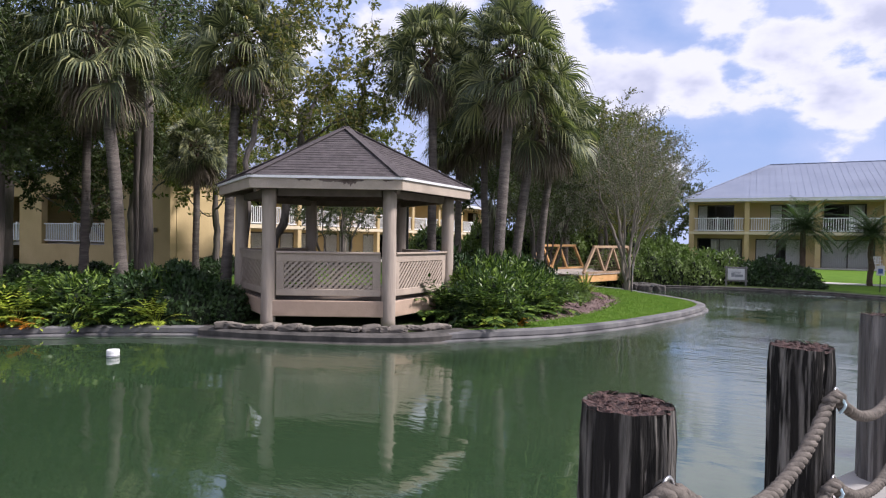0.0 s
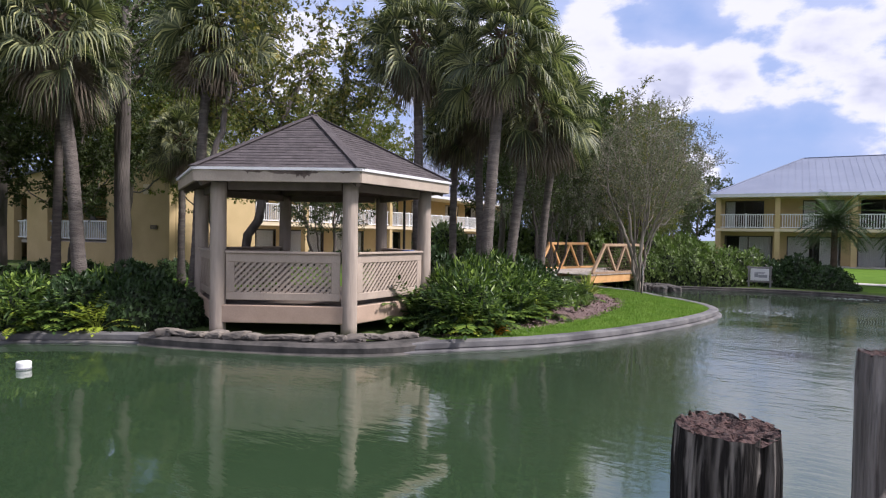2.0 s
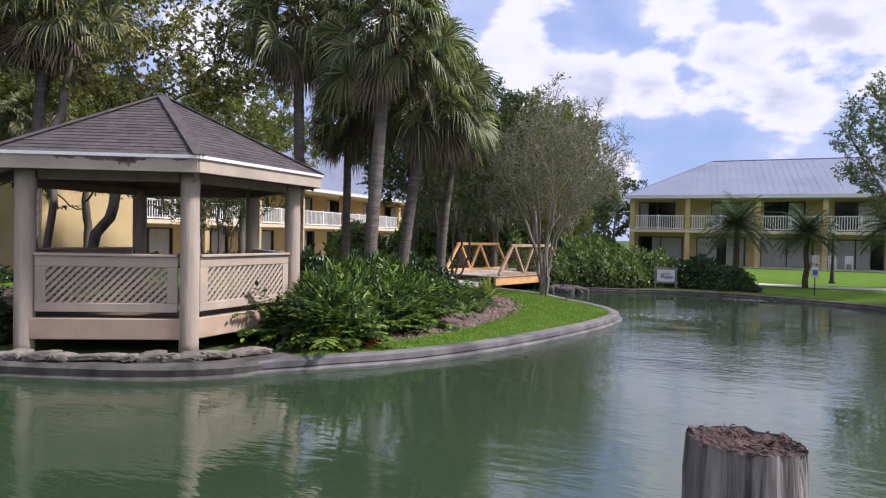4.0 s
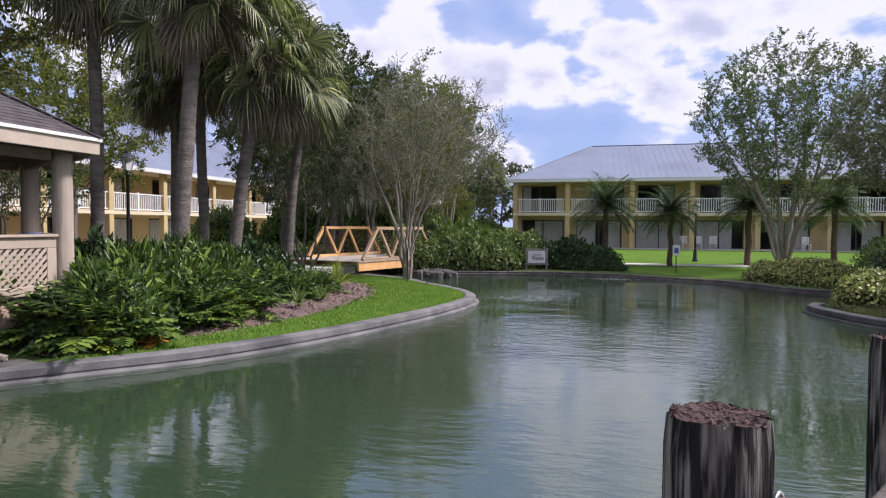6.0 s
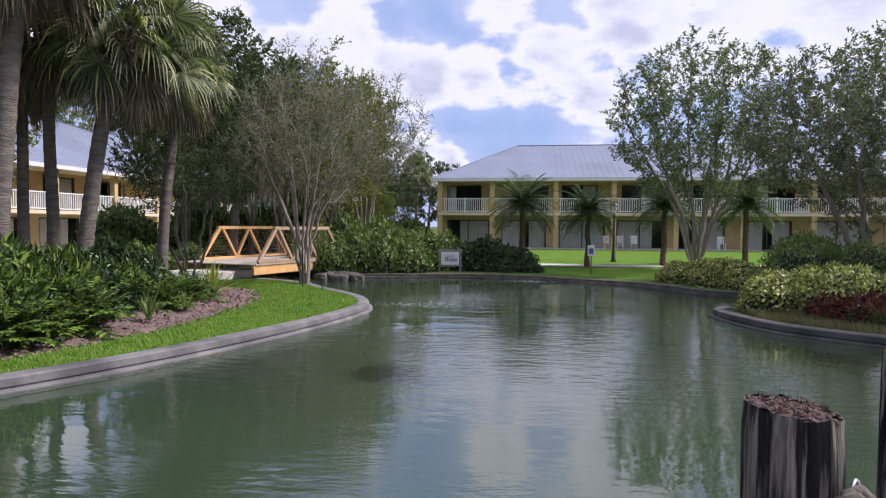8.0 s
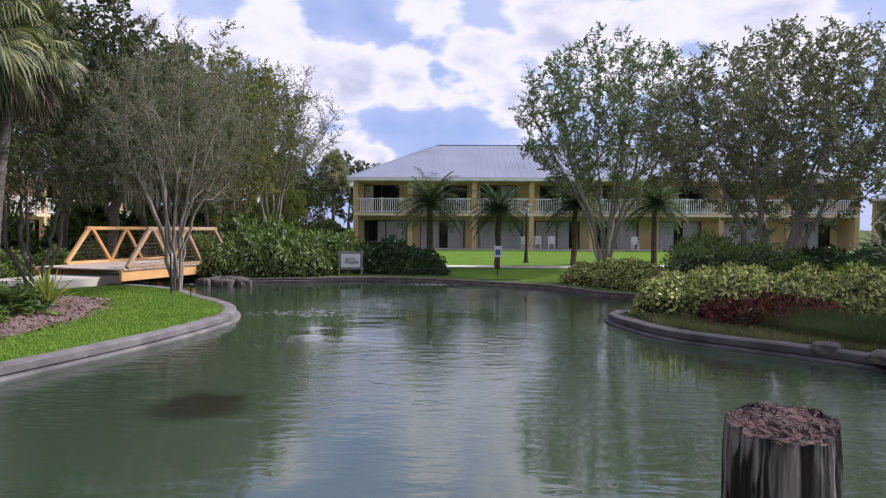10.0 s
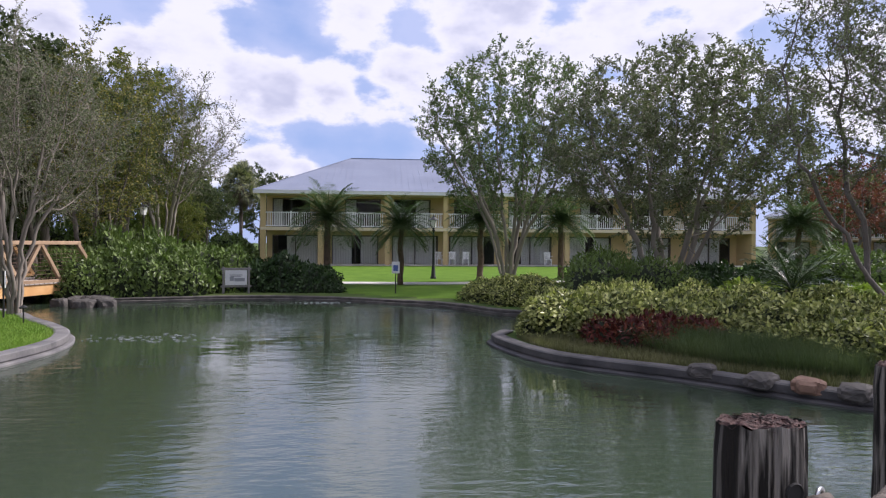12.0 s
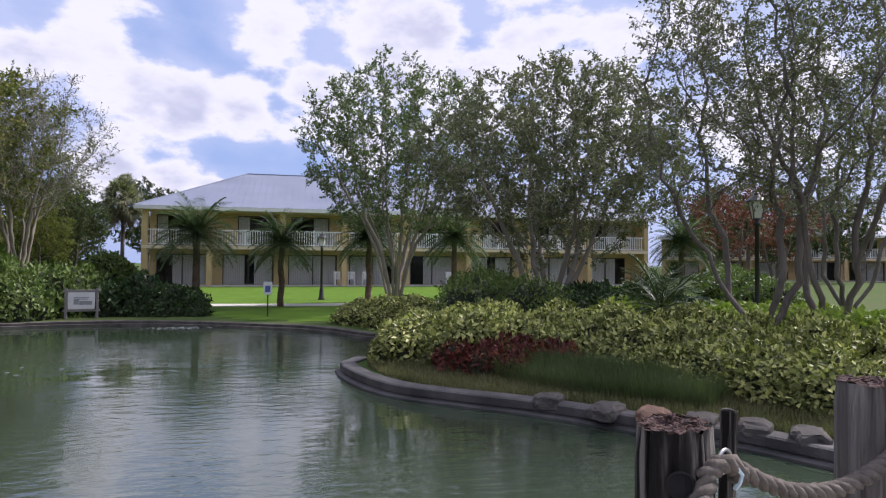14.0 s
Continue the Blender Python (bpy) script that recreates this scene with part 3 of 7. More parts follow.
make_ground()
KERB = [(-0.16, -0.1), (-0.16, 0.055), (-0.13, 0.07), (0.05, 0.065), (0.075, 0.05), (0.078, -0.03), (0.06, -0.035), (0.06, -0.05), (0.13, -0.055), (0.15, -0.07), (0.16, -0.5)]
sweep("kerb_north", curve_through(NORTH, 0.3), KERB, M["kerb"], "weathered grey stepped kerb along the pond")
sweep("kerb_east", curve_through(EAST, 0.3), [(o, z * 0.55) for o, z in KERB], M["darkrock"], "low dark kerb along the far pond shore")
sweep("kerb_island", curve_through(ISLE, 0.3), KERB, M["kerbdark"], "curved concrete kerb round the planted point")

lawn_poly = [(13.6, 8.95)] + [(x, y + 0.14) for x, y in NORTH[11:21]] + [(26.4, 10.2), (24.9, 11.2), (23.0, 10.4), (23.4, 8.9), (21.5, 7.9), (18.5, 7.6), (15.8, 8.3)]
LAWN = [tuple(p)[:2] for p in curve_through(lawn_poly, 0.3, closed=True)]
BED = [tuple(p)[:2] for p in curve_through([(14.2, 9.0), (16.0, 8.0), (18.3, 7.45), (21.4, 7.5), (23.6, 8.5), (24.0, 9.6), (22.8, 10.6), (21, 13.5), (18.0, 15), (16.5, 11.5)], 0.4, closed=True)]
mound("lawn", LAWN, 0.10, 1.6, M["grass"], 0.2)
mound("planting_bed", BED, 0.17, 1.3, M["mulch"], 0.15, GROUND + 0.012, 0.03)
WEST_BED = [tuple(p)[:2] for p in curve_through([(9.9, 15.8), (11.0, 14.4), (11.9, 13.0), (13.0, 14.8), (15, 16.5), (19, 22), (14, 24), (7, 23), (5.5, 20)], 0.5, closed=True)]
mound("west_planting_bed", WEST_BED, 0.32, 3.0, M["mulch"], 0.3, GROUND, 0.05)
ISLE_BED = [tuple(p)[:2] for p in curve_through([(22.2, -1.75), (21.2, -1.75), (20.3, -2.1), (19.6, -2.8), (18.9, -3.6), (18.0, -4.3), (17.3, -5.0), (16.0, -6.2), (17.5, -9), (22, -13), (27, -12), (26.5, -6), (24.2, -4.6), (23.1, -3.6)], 0.4, closed=True)]
mound("island_bed", ISLE_BED, 0.42, 2.6, M["isle_soil"], 0.2, GROUND, 0.05)
FAR_LAWN = [tuple(p)[:2] for p in curve_through([(30.15, 1.6), (29.2, -0.2), (28.2, -1.6), (27, -2.6), (30, -5.5), (44, -14), (53, -26), (53, 6), (44, 5.5), (34, 2.7)], 0.8, closed=True)]
mound("far_lawn", FAR_LAWN, 0.0, 1.0, M["grass"], 0.5, GROUND + 0.004, 0.004)
BACK_LAWN = [(18, 16), (33, 16.8), (33, 27), (26, 27.5), (14, 27.5), (10, 24)]
mound("back_lawn", BACK_LAWN, 0.0, 1.0, M["grass"], 0.6, GROUND + 0.004, 0.004)


def strip(name, pts, width, z, thick, material, label, category="path"):
    bag = Bag()
    P = curve_through(pts, 0.5)
    vs, fs = [], []
    for i, p in enumerate(P):
        d = (P[min(i + 1, len(P) - 1)] - P[max(i - 1, 0)]).normalized()
        n = Vector((-d.y, d.x, 0)) * width / 2
        for q, zz in ((p - n, z - thick), (p - n, z), (p + n, z), (p + n, z - thick)):
            vs.append((q.x, q.y, zz))
    for i in range(len(P) - 1):
        for j in range(3):
            fs.append((4 * i + j, 4 * i + j + 1, 4 * i + j + 5, 4 * i + j + 4))
    fs += [(3, 2, 1, 0), tuple(4 * (len(P) - 1) + j for j in range(4))]
    bag.add(vs, fs)
    return tagged(bag.make(name, material), label, category, kind="structure")


strip("footpath_east", [(38, 14), (36.5, 8), (35.6, 1.5), (35.5, -2.5), (37, -9), (40, -18)], 1.3, 0.05, 0.1, M["concrete"], "pale concrete footpath across the lawn")
strip("footpath_north", [(19.5, 13.8), (22.4, 12.4), (25.2, 11.9), (27.6, 11.3)], 1.9, 0.26, 0.3, M["concrete"], "pale concrete footpath leading to the bridge")
strip("footpath_far", [(31.2, 10.2), (35, 10), (38, 12)], 2.2, 0.2, 0.3, M["concrete"], "pale concrete footpath beyond the bridge")


# boardwalk along the posts
POSTS = [(4.0, 4.95), (5.45, 4.52), (6.95, 3.93), (8.08, 3.38), (10.16, 2.42), (11.39, 1.36), (12.61, 0.46), (13.88, -0.86), (14.36, -1.99), (14.72, -2.85), (15.4, -4.3)]
DECK = 0.2
mid = [(x - 0.62 * o, y - 0.78 * o) for x, y, o in [(0.5, 5.6, 1.05), (2.5, 5.1, 1.05)] + [(x, y, 1.05 if x < 9 else 1.3) for x, y in POSTS]]
deck = strip("boardwalk", mid, 2.7, DECK, 0.16, M["deck"], "grey concrete boardwalk slab beside the pond", "boardwalk")


# ---------------------------------------------------------------- gazebo
GZ = Vector((14.56, 12.16, 0))
GR, GPH = 2.25, -122.7
gaz = empty("gazebo", pose(GZ.x, GZ.y, 0, 0, 0, GPH))
tagged(gaz, "six-sided taupe timber gazebo with dark shingled roof and lattice panels", "gazebo")


def hexpt(r, k, z=0.0):
    a = radians(60 * k)
    return Vector((r * math.cos(a), r * math.sin(a), z))


def log_mesh(r, h, seed, sides=20, rings=14, rough=0.012):
    vs, fs = [], []
    for i in range(rings + 1):
        for k in range(sides):
            a = 2 * math.pi * k / sides
            rr = r * (1 - 0.05 * i / rings) + rough * noise.noise((math.cos(a) * 2.2 + seed, math.sin(a) * 2.2, i * 0.35)) + 0.4 * rough * noise.noise((a * 7, seed, i * 0.12))
            vs.append((rr * math.cos(a), rr * math.sin(a), h * i / rings))
    for i in range(rings):
        for k in range(sides):
            j, kk = i * sides, (k + 1) % sides
            fs.append((j + k, j + kk, j + sides + kk, j + sides + k))
    fs.append(tuple(range(sides))[::-1])
    fs.append(tuple(rings * sides + k for k in range(sides)))
    return vs, fs


def build_gazebo():
    for k in range(6):
        p = raw("post", *log_mesh(0.135, 2.6, k * 3.7), M["log"], gaz, smooth=True)
        p.matrix_basis = Matrix.Translation(hexpt(GR, k, 0.02))
    # floor and joists
    bm = bmesh.new()
    vs = [bm.verts.new(hexpt(GR - 0.02, k, 0.55)) for k in range(6)]
    f = bm.faces.new(vs)
    r = bmesh.ops.extrude_face_region(bm, geom=[f])
    bmesh.ops.translate(bm, verts=[v for v in r["geom"] if isinstance(v, bmesh.types.BMVert)], vec=(0, 0, -0.06))
    bmesh.ops.recalc_face_normals(bm, faces=bm.faces)
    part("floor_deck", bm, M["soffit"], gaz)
    # one side, shared by all six: local x along the side, y outwards
    side = 2 * (GR * math.sin(radians(30)))
    apo = GR * math.cos(radians(30))
    width = side - 0.3
    made = {}
    bx = lambda sx, sy, sz, x, y, z, b=0.008: box((sx, sy, sz), Matrix.Translation((x, y, z)), b)
    pieces = [("rim_joist", bx(side - 0.16, 0.06, 0.30, 0, 0.06, 0.40, 0.012)), ("cap_rail", bx(width, 0.14, 0.04, 0, 0.02, 1.445)),
              ("top_board", bx(width, 0.035, 0.15, 0, 0.03, 1.35)), ("bottom_board", bx(width, 0.035, 0.13, 0, 0.03, 0.70)),
              ("stile", bx(0.15, 0.034, 0.515, -width / 2 + 0.075, 0.03, 1.02)), ("stile", bx(0.15, 0.034, 0.515, width / 2 - 0.075, 0.03, 1.02)),
              ("eave_beam", bx(side - 0.3, 0.10, 0.14, 0, -0.06, 2.57))]
    W, H = width / 2 - 0.14, 0.28
    pitch = 0.108
    slats = []
    for sgn, yy in ((1, -0.012), (-1, 0.030)):
        c = -(W + H)
        while c < W + H:
            c += pitch
            # line x = c + sgn * z within |x| < W, |z| < H
            lo, hi = sorted(((-W - c) * sgn, (W - c) * sgn))
            z0, z1 = max(-H, lo), min(H, hi)
            if z1 - z0 > 0.06:
                slats.append(((c + sgn * z0, yy, 1.02 + z0), (c + sgn * z1, yy, 1.02 + z1)))
    slat_len = {}
    for k in range(6):
        a = radians(60 * k + 30)
        m = pose(apo * math.cos(a), apo * math.sin(a), 0, 0, 0, 60 * k + 30 - 90)
        panel = None
        for n, bmx in (pieces if k == 0 else [(n, None) for n, _ in pieces]):
            key = (n, "b" if (n == "stile" and made.get((k, n))) else "a")
            made[k, n] = True
            if n not in ("rim_joist", "eave_beam") and k == 2:
                if bmx is not None:
                    bmx.free()
                continue
            if k == 0:
                # the eave beam is not taupe here: its shade is put into the colour
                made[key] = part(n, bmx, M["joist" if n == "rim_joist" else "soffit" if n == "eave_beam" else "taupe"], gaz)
                made[key].matrix_basis = m
                ob = made[key]
            else:
                ob = share(n, made[key], m, gaz)
            if n == "top_board":
                panel = ob
        if k == 2:
            continue
        for i, (a0, b0) in enumerate(slats):
            if i not in slat_len:
                slat_len[i] = part("slat", span(a0, b0, 0.043, 0.012, up=(0, 1, 0)), M["taupe"], panel)
            else:
                o = new("slat", slat_len[i].data)
                o.parent = panel
    # eave: fascia boards, drip edge, soffit
    RE = 2.72
    for k in range(6):
        a, b = hexpt(RE, k, 2.70), hexpt(RE, k + 1, 2.70)
        part("fascia", span(a, b, 0.045, 0.19, 0.006), M["fascia"], gaz)
        part("drip_edge", span(hexpt(RE + 0.035, k, 2.815), hexpt(RE + 0.035, k + 1, 2.815), 0.05, 0.045), M["drip"], gaz, "pale metal drip edge")
    # ragged rotten streaks on the front fascia (between posts 0 and 5)
    fa, fb = hexpt(RE, 0, 0), hexpt(RE, -1, 0)
    fn = ((fa + fb) / 2).normalized()
    for t0, t1, depth_, sd in ((0.24, 0.57, 0.085, 1.0), (0.05, 0.13, 0.035, 5.0), (0.58, 0.70, 0.04, 9.0), (0.30, 0.40, 0.13, 13.0)):
        vs, fs = [], []
        n = 30
        for i in range(n + 1):
            f = i / n
            base = fa.lerp(fb, t0 + (t1 - t0) * f) + fn * 0.0255
            taper = min(1, 5 * f, 5 * (1 - f))
            hang = depth_ * taper * (0.55 + 0.9 * abs(noise.noise((f * 7 + sd, sd, 0))) + 0.35 * noise.noise((f * 23, sd, 2)))
            top_ = 2.786 - 0.02 * abs(noise.noise((f * 11, sd, 4)))
            vs += [tuple(base + Vector((0, 0, top_))), tuple(base + Vector((0, 0, top_ - max(0.004, hang))))]
        fs = [(2 * i, 2 * i + 1, 2 * i + 3, 2 * i + 2) for i in range(n)]
        raw("rot_patch", vs, fs, M["rot"], gaz, "dark rotten streak where paint has peeled")
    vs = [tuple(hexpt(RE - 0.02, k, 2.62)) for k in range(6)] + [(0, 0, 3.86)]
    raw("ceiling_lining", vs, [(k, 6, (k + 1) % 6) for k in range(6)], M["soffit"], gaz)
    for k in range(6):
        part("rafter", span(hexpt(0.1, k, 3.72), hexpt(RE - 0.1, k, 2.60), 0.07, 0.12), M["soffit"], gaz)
    # roof: sheathing and shingle courses
    R0, Z0, ZA = RE + 0.05, 2.83, 4.12
    raw("roof_sheathing", [tuple(hexpt(R0 - 0.03, k, Z0 - 0.015)) for k in range(6)] + [(0, 0, ZA - 0.03)], [(k, (k + 1) % 6, 6) for k in range(6)] + [(5, 4, 3, 2, 1, 0)], M["shingle2"], gaz)
    rest = Bag()
    rng = random.Random(4)
    front = {5, 0}
    for k in range(6):
        a, b, top = hexpt(R0, k, Z0), hexpt(R0, k + 1, Z0), Vector((0, 0, ZA))
        mid_ = (a + b) / 2
        slope = top - mid_
        n = (b - a).cross(slope).normalized()
        courses = 21
        for c in range(courses):
            t0, t1 = c / courses, min(1, (c + 1.18) / courses)
            l0, r0 = a.lerp(top, t0), b.lerp(top, t0)
            l1, r1 = a.lerp(top, t1), b.lerp(top, t1)
            length = (r0 - l0).length
            m_ = max(1, round(length / 0.30))
            cuts = [0] + sorted(min(0.98, max(0.02, (i + (0.5 if c % 2 else 0) + rng.uniform(-0.08, 0.08)) / m_)) for i in range(1, m_)) + [1]
            for i in range(m_):
                f0, f1 = cuts[i] + 0.0012, cuts[i + 1] - 0.0012
                if f1 <= f0:
                    continue
                lift = 0.010 + rng.uniform(0, 0.005)
                q = [l0.lerp(r0, f0) + n * lift, l0.lerp(r0, f1) + n * lift, l1.lerp(r1, f1) + n * 0.003, l1.lerp(r1, f0) + n * 0.003]
                low = [q[0] - n * 0.014, q[1] - n * 0.014]
                V = [tuple(p) for p in q + low]
                F = [(0, 1, 2, 3), (4, 5, 1, 0)]
                if k in front:
                    raw("shingle", V, F, M["shingle"], gaz)
                else:
                    rest.add(V, F)
    s = rest.make("shingle_courses", M["shingle2"], gaz)
    s["kind"] = "stuff"
    for k in range(6):
        part("ridge_cap", span(hexpt(R0 + 0.01, k, Z0 + 0.015), (0, 0, ZA + 0.025), 0.17, 0.022, 0.006), M["shingle2"], gaz)


def flat_stone(rng, sx, sy, sz):
    """A flat, broken slab: boxy outline, uneven edges, nearly level top."""
    bm = bmesh.new()
    bmesh.ops.create_icosphere(bm, subdivisions=3, radius=1.0)
    o = Vector((rng.random() * 50, rng.random() * 50, 0))
    for v in bm.verts:
        c = v.co.normalized()
        q = Vector([math.copysign(abs(k) ** 0.55, k) for k in c])
        d = 1 + 0.34 * noise.noise(Vector((c.x, c.y, 0)) * 1.9 + o) + 0.10 * noise.noise(c * 5.0 + o)
        v.co = Vector((q.x * sx * 0.52 * d, q.y * sy * 0.5 * d, q.z * sz * 0.5 * (1 + 0.25 * noise.noise(Vector((c.x, c.y, 0)) * 2.7 - o))))
    return bm


build_gazebo()

leaflet = part("leaflet", box((0.26, 0.18, 0.012), bevel=0.003), M["blue"])
leaflet.matrix_basis = pose(15.15, 10.26, 1.474, 0, 0, 12)
tagged(leaflet, "blue and white leaflet lying on the gazebo rail", "leaflet")


# ---------------------------------------------------------------- hotel blocks
def railing(parent, a, b, z0, height, made):
    """White rail with balusters from a to b; pieces are parts of parent."""
    a, b = Vector((*a, 0)), Vector((*b, 0))
    up = lambda z: Vector((0, 0, z))
    frame_ = part("railing", span(a + up(z0 + height), b + up(z0 + height), 0.09, 0.06), M["white"], parent, "white painted balcony rail")
    part("bottom_rail", span(a + up(z0 + 0.1), b + up(z0 + 0.1), 0.05, 0.06), M["white"], frame_)
    n = max(2, int((b - a).length / 0.15))
    ang = math.atan2((b - a).y, (b - a).x)
    for i in range(1, n):
        p = a.lerp(b, i / n)
        wide = i == n // 2
        key = "newel" if wide else "baluster"
        m = Matrix.Translation((p.x, p.y, z0 + 0.06 + height / 2)) @ Matrix.Rotation(ang, 4, "Z")
        if (key, height) not in made:
            made[key, height] = part(key, box((0.10 if wide else 0.045, 0.10 if wide else 0.035, height - 0.06 + (0.12 if wide else 0))), M["white"], frame_)
            made[key, height].matrix_basis = m
        else:
            share(key, made[key, height], m, frame_)


def opening(parent, origin, along, out, z0, w, h, curtain, made):
    """A sliding glass door in a bronze frame, set in a wall, with a curtain behind it."""
    o, al, ou = Vector((*origin, z0)), Vector((*along, 0)), Vector((*out, 0))
    R = Matrix((al, -ou, Vector((0, 0, 1)))).transposed().to_4x4()
    m = Matrix.Translation(o) @ R
    key = ("door", round(w, 2), round(h, 2))
    if key not in made:
        bm = bmesh.new()
        for x, sx, z, sz in ((0, w, 0.03, 0.06), (0, w, h - 0.03, 0.06), (-w / 2 + 0.035, 0.07, h / 2, h - 0.12), (w / 2 - 0.035, 0.07, h / 2, h - 0.12), (0, 0.08, h / 2, h - 0.12)):
            add_box(bm, (sx, 0.09, sz), Matrix.Translation((x, 0, z)))
        fr = part("sliding_door", bm, M["bronze"], parent, "dark bronze sliding glass door")
        panes = []
        for sx in (-1, 1):
            panes.append(part("pane", box((w / 2 - 0.1, 0.012, h - 0.12), Matrix.Translation((sx * w / 4, 0.012 * sx, h / 2))), M["glass"], fr))
        made[key] = (fr, panes)
        fr.matrix_basis = m
    else:
        src, panes = made[key]
        fr = share("sliding_door", src, m, parent)
        fr["label"] = "dark bronze sliding glass door"
        for p in panes:
            share("pane", p, Matrix(), fr)
    for c0, c1 in curtain:
        vs, fs = [], []
        n = max(4, int((c1 - c0) * w / 0.06))
        for i in range(n + 1):
            x = (-0.5 + c0 + (c1 - c0) * i / n) * (w - 0.1)
            for z in (0.04, h - 0.08):
                vs.append((x, 0.10 + 0.025 * (i % 2), z))
        for i in range(n):
            fs.append((2 * i, 2 * i + 2, 2 * i + 3, 2 * i + 1))
        cu = raw("curtain", vs, fs, M["curtain"], fr, "pale drawn curtain")


def seam_roof(parent, name, quads, step=0.45):
    """Sheet-metal roof planes with raised seams running down the slope."""
    bag, seams = Bag(), Bag()
    for q in quads:
        P = [Vector(p) for p in q]
        bag.add(P, [tuple(range(len(P)))])
        e0, e1 = P[0], P[1]
        n = (P[1] - P[0]).cross(P[-1] - P[0]).normalized()
        run = (e1 - e0).normalized()
        down = n.cross(run).normalized()
        L_ = (e1 - e0).length
        poly2 = [((p - e0).dot(run), (p - e0).dot(down)) for p in P]
        i = step
        while i < L_:
            top = 0
            for j in range(len(poly2)):
                (xa, ya), (xb, yb) = poly2[j - 1], poly2[j]
                if (xa - i) * (xb - i) < 0:
                    top = max(top, abs(ya + (yb - ya) * (i - xa) / (xb - xa)))
            if top > 0.3:
                sign = 1 if poly2[-1][1] > 0 else -1
                a = e0 + run * i + n * 0.002
                b = a + down * sign * top
                w = run * 0.018
                seams.add([a - w, a + w, b + w, b - w, a - w + n * 0.012, a + w + n * 0.012, b + w + n * 0.012, b - w + n * 0.012],
                          [(4, 5, 6, 7), (0, 1, 5, 4), (1, 2, 6, 5), (3, 0, 4, 7), (2, 3, 7, 6)])
            i += step
    r = bag.make(name, M["metalroof"], parent, "blue-grey standing-seam metal roof")
    s = seams.make("roof_seams", M["metalroof"], r)
    s["kind"] = "stuff"
    return r


def block(name, label, m, cols, slab, eave, ridge, depth, first_open, doors, made, hip0, hip1):
    """A two-storey hotel wing. Local x runs along the front, y goes back from it; cols are the column places."""
    hb = empty(name, m)
    tagged(hb, label, "building")
    x0, x1 = cols[0], cols[-1]
    recess = 1.9
    rail_h = 1.0
    P = lambda n, s, c, mt, lb="", par=hb, bev=0.0: part(n, box(s, Matrix.Translation(c), bev), mt, par, lb)
    # back wall of the galleries with door openings: piers between the doors
    for storey, (za, zb) in enumerate(((0.0, slab - 0.18), (slab, eave))):
        h = zb - za
        dh = min(2.08, h - 0.22)
        edges = [x0]
        for i in range(first_open, len(cols) - 1):
            for off, w, cur in doors[storey][i % len(doors[storey])]:
                cx = cols[i] + (cols[i + 1] - cols[i]) * off
                edges += [cx - w / 2, cx + w / 2]
                opening(hb, (cx, recess), (1, 0), (0, -1), za + 0.03, w, dh, cur, made)
        edges.append(x1)
        for a, b in zip(edges[::2], edges[1::2]):
            if b - a > 0.02:
                P("wall_pier", (b - a, 0.2, h), ((a + b) / 2, recess + 0.04, za + h / 2), M["yellow"])
        P("wall_header", (x1 - x0, 0.18, h - dh - 0.03), ((x0 + x1) / 2, recess + 0.04, za + dh + 0.03 + (h - dh - 0.03) / 2), M["yellow"])
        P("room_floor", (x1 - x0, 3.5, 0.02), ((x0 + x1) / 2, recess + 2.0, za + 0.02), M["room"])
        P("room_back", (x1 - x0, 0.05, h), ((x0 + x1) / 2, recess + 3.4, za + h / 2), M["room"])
    P("balcony_slab", (x1 - x0 + 0.3, recess + 0.25, 0.20), ((x0 + x1) / 2, recess / 2 - 0.02, slab - 0.09), M["cream"], "cream balcony slab edge")
    P("patio", (x1 - x0 + 0.6, recess + 0.9, 0.12), ((x0 + x1) / 2, recess / 2 - 0.3, 0.02), M["concrete"])
    P("ceiling", (x1 - x0 + 0.2, depth, 0.06), ((x0 + x1) / 2, depth / 2 - 0.2, eave - 0.02), M["cream"])
    P("side_wall", (0.25, depth - 0.2, eave), (x1 - 0.02, depth / 2 + 0.1, eave / 2), M["yellow"])
    P("side_wall", (0.25, depth - recess, eave), (x0 + 0.02, depth / 2 + recess / 2, eave / 2), M["yellow"])
    P("rear_wall", (x1 - x0, 0.25, eave), ((x0 + x1) / 2, depth - 0.1, eave / 2), M["yellow"])
    P("fascia", (x1 - x0 + 1.1, 0.05, 0.24), ((x0 + x1) / 2, -0.52, eave + 0.07), M["drip"], "pale metal fascia")
    P("front_soffit", (x1 - x0 + 1.1, 0.6, 0.03), ((x0 + x1) / 2, -0.22, eave - 0.03), M["cream"])
    if first_open:
        P("blind_wall", (cols[first_open] - x0, 0.25, eave), ((x0 + cols[first_open]) / 2, 0.0, eave / 2), M["yellow"])
    for i, c in enumerate(cols):
        if i >= first_open:
            P("column", (0.34, 0.34, eave - 0.05), (c, 0.05, eave / 2), M["yellow"], bev=0.015)
    for i in range(first_open, len(cols) - 1):
        railing(hb, (cols[i] + 0.17, 0.0), (cols[i + 1] - 0.17, 0.0), slab, rail_h, made)
    e = eave + 0.17
    o = 0.55
    mid_ = depth / 2
    A, B, C, D = (x0 - o, -o, e), (x1 + o, -o, e), (x1 + o, depth + o, e), (x0 - o, depth + o, e)
    r0, r1 = (x0 + hip0, mid_, ridge), (x1 - hip1, mid_, ridge)
    quads = [(A, B, r1, r0), (C, D, r0, r1)]
    quads.append((D, A, r0))
    quads.append((B, C, r1))
    seam_roof(hb, "roof", quads)
    part("ridge_cap", span(r0, r1, 0.25, 0.05), M["metalroof"], hb)
    for p_, q_ in ((A, r0), (B, r1)):
        part("hip_cap", span(p_, q_, 0.2, 0.05), M["metalroof"], hb)
    return hb


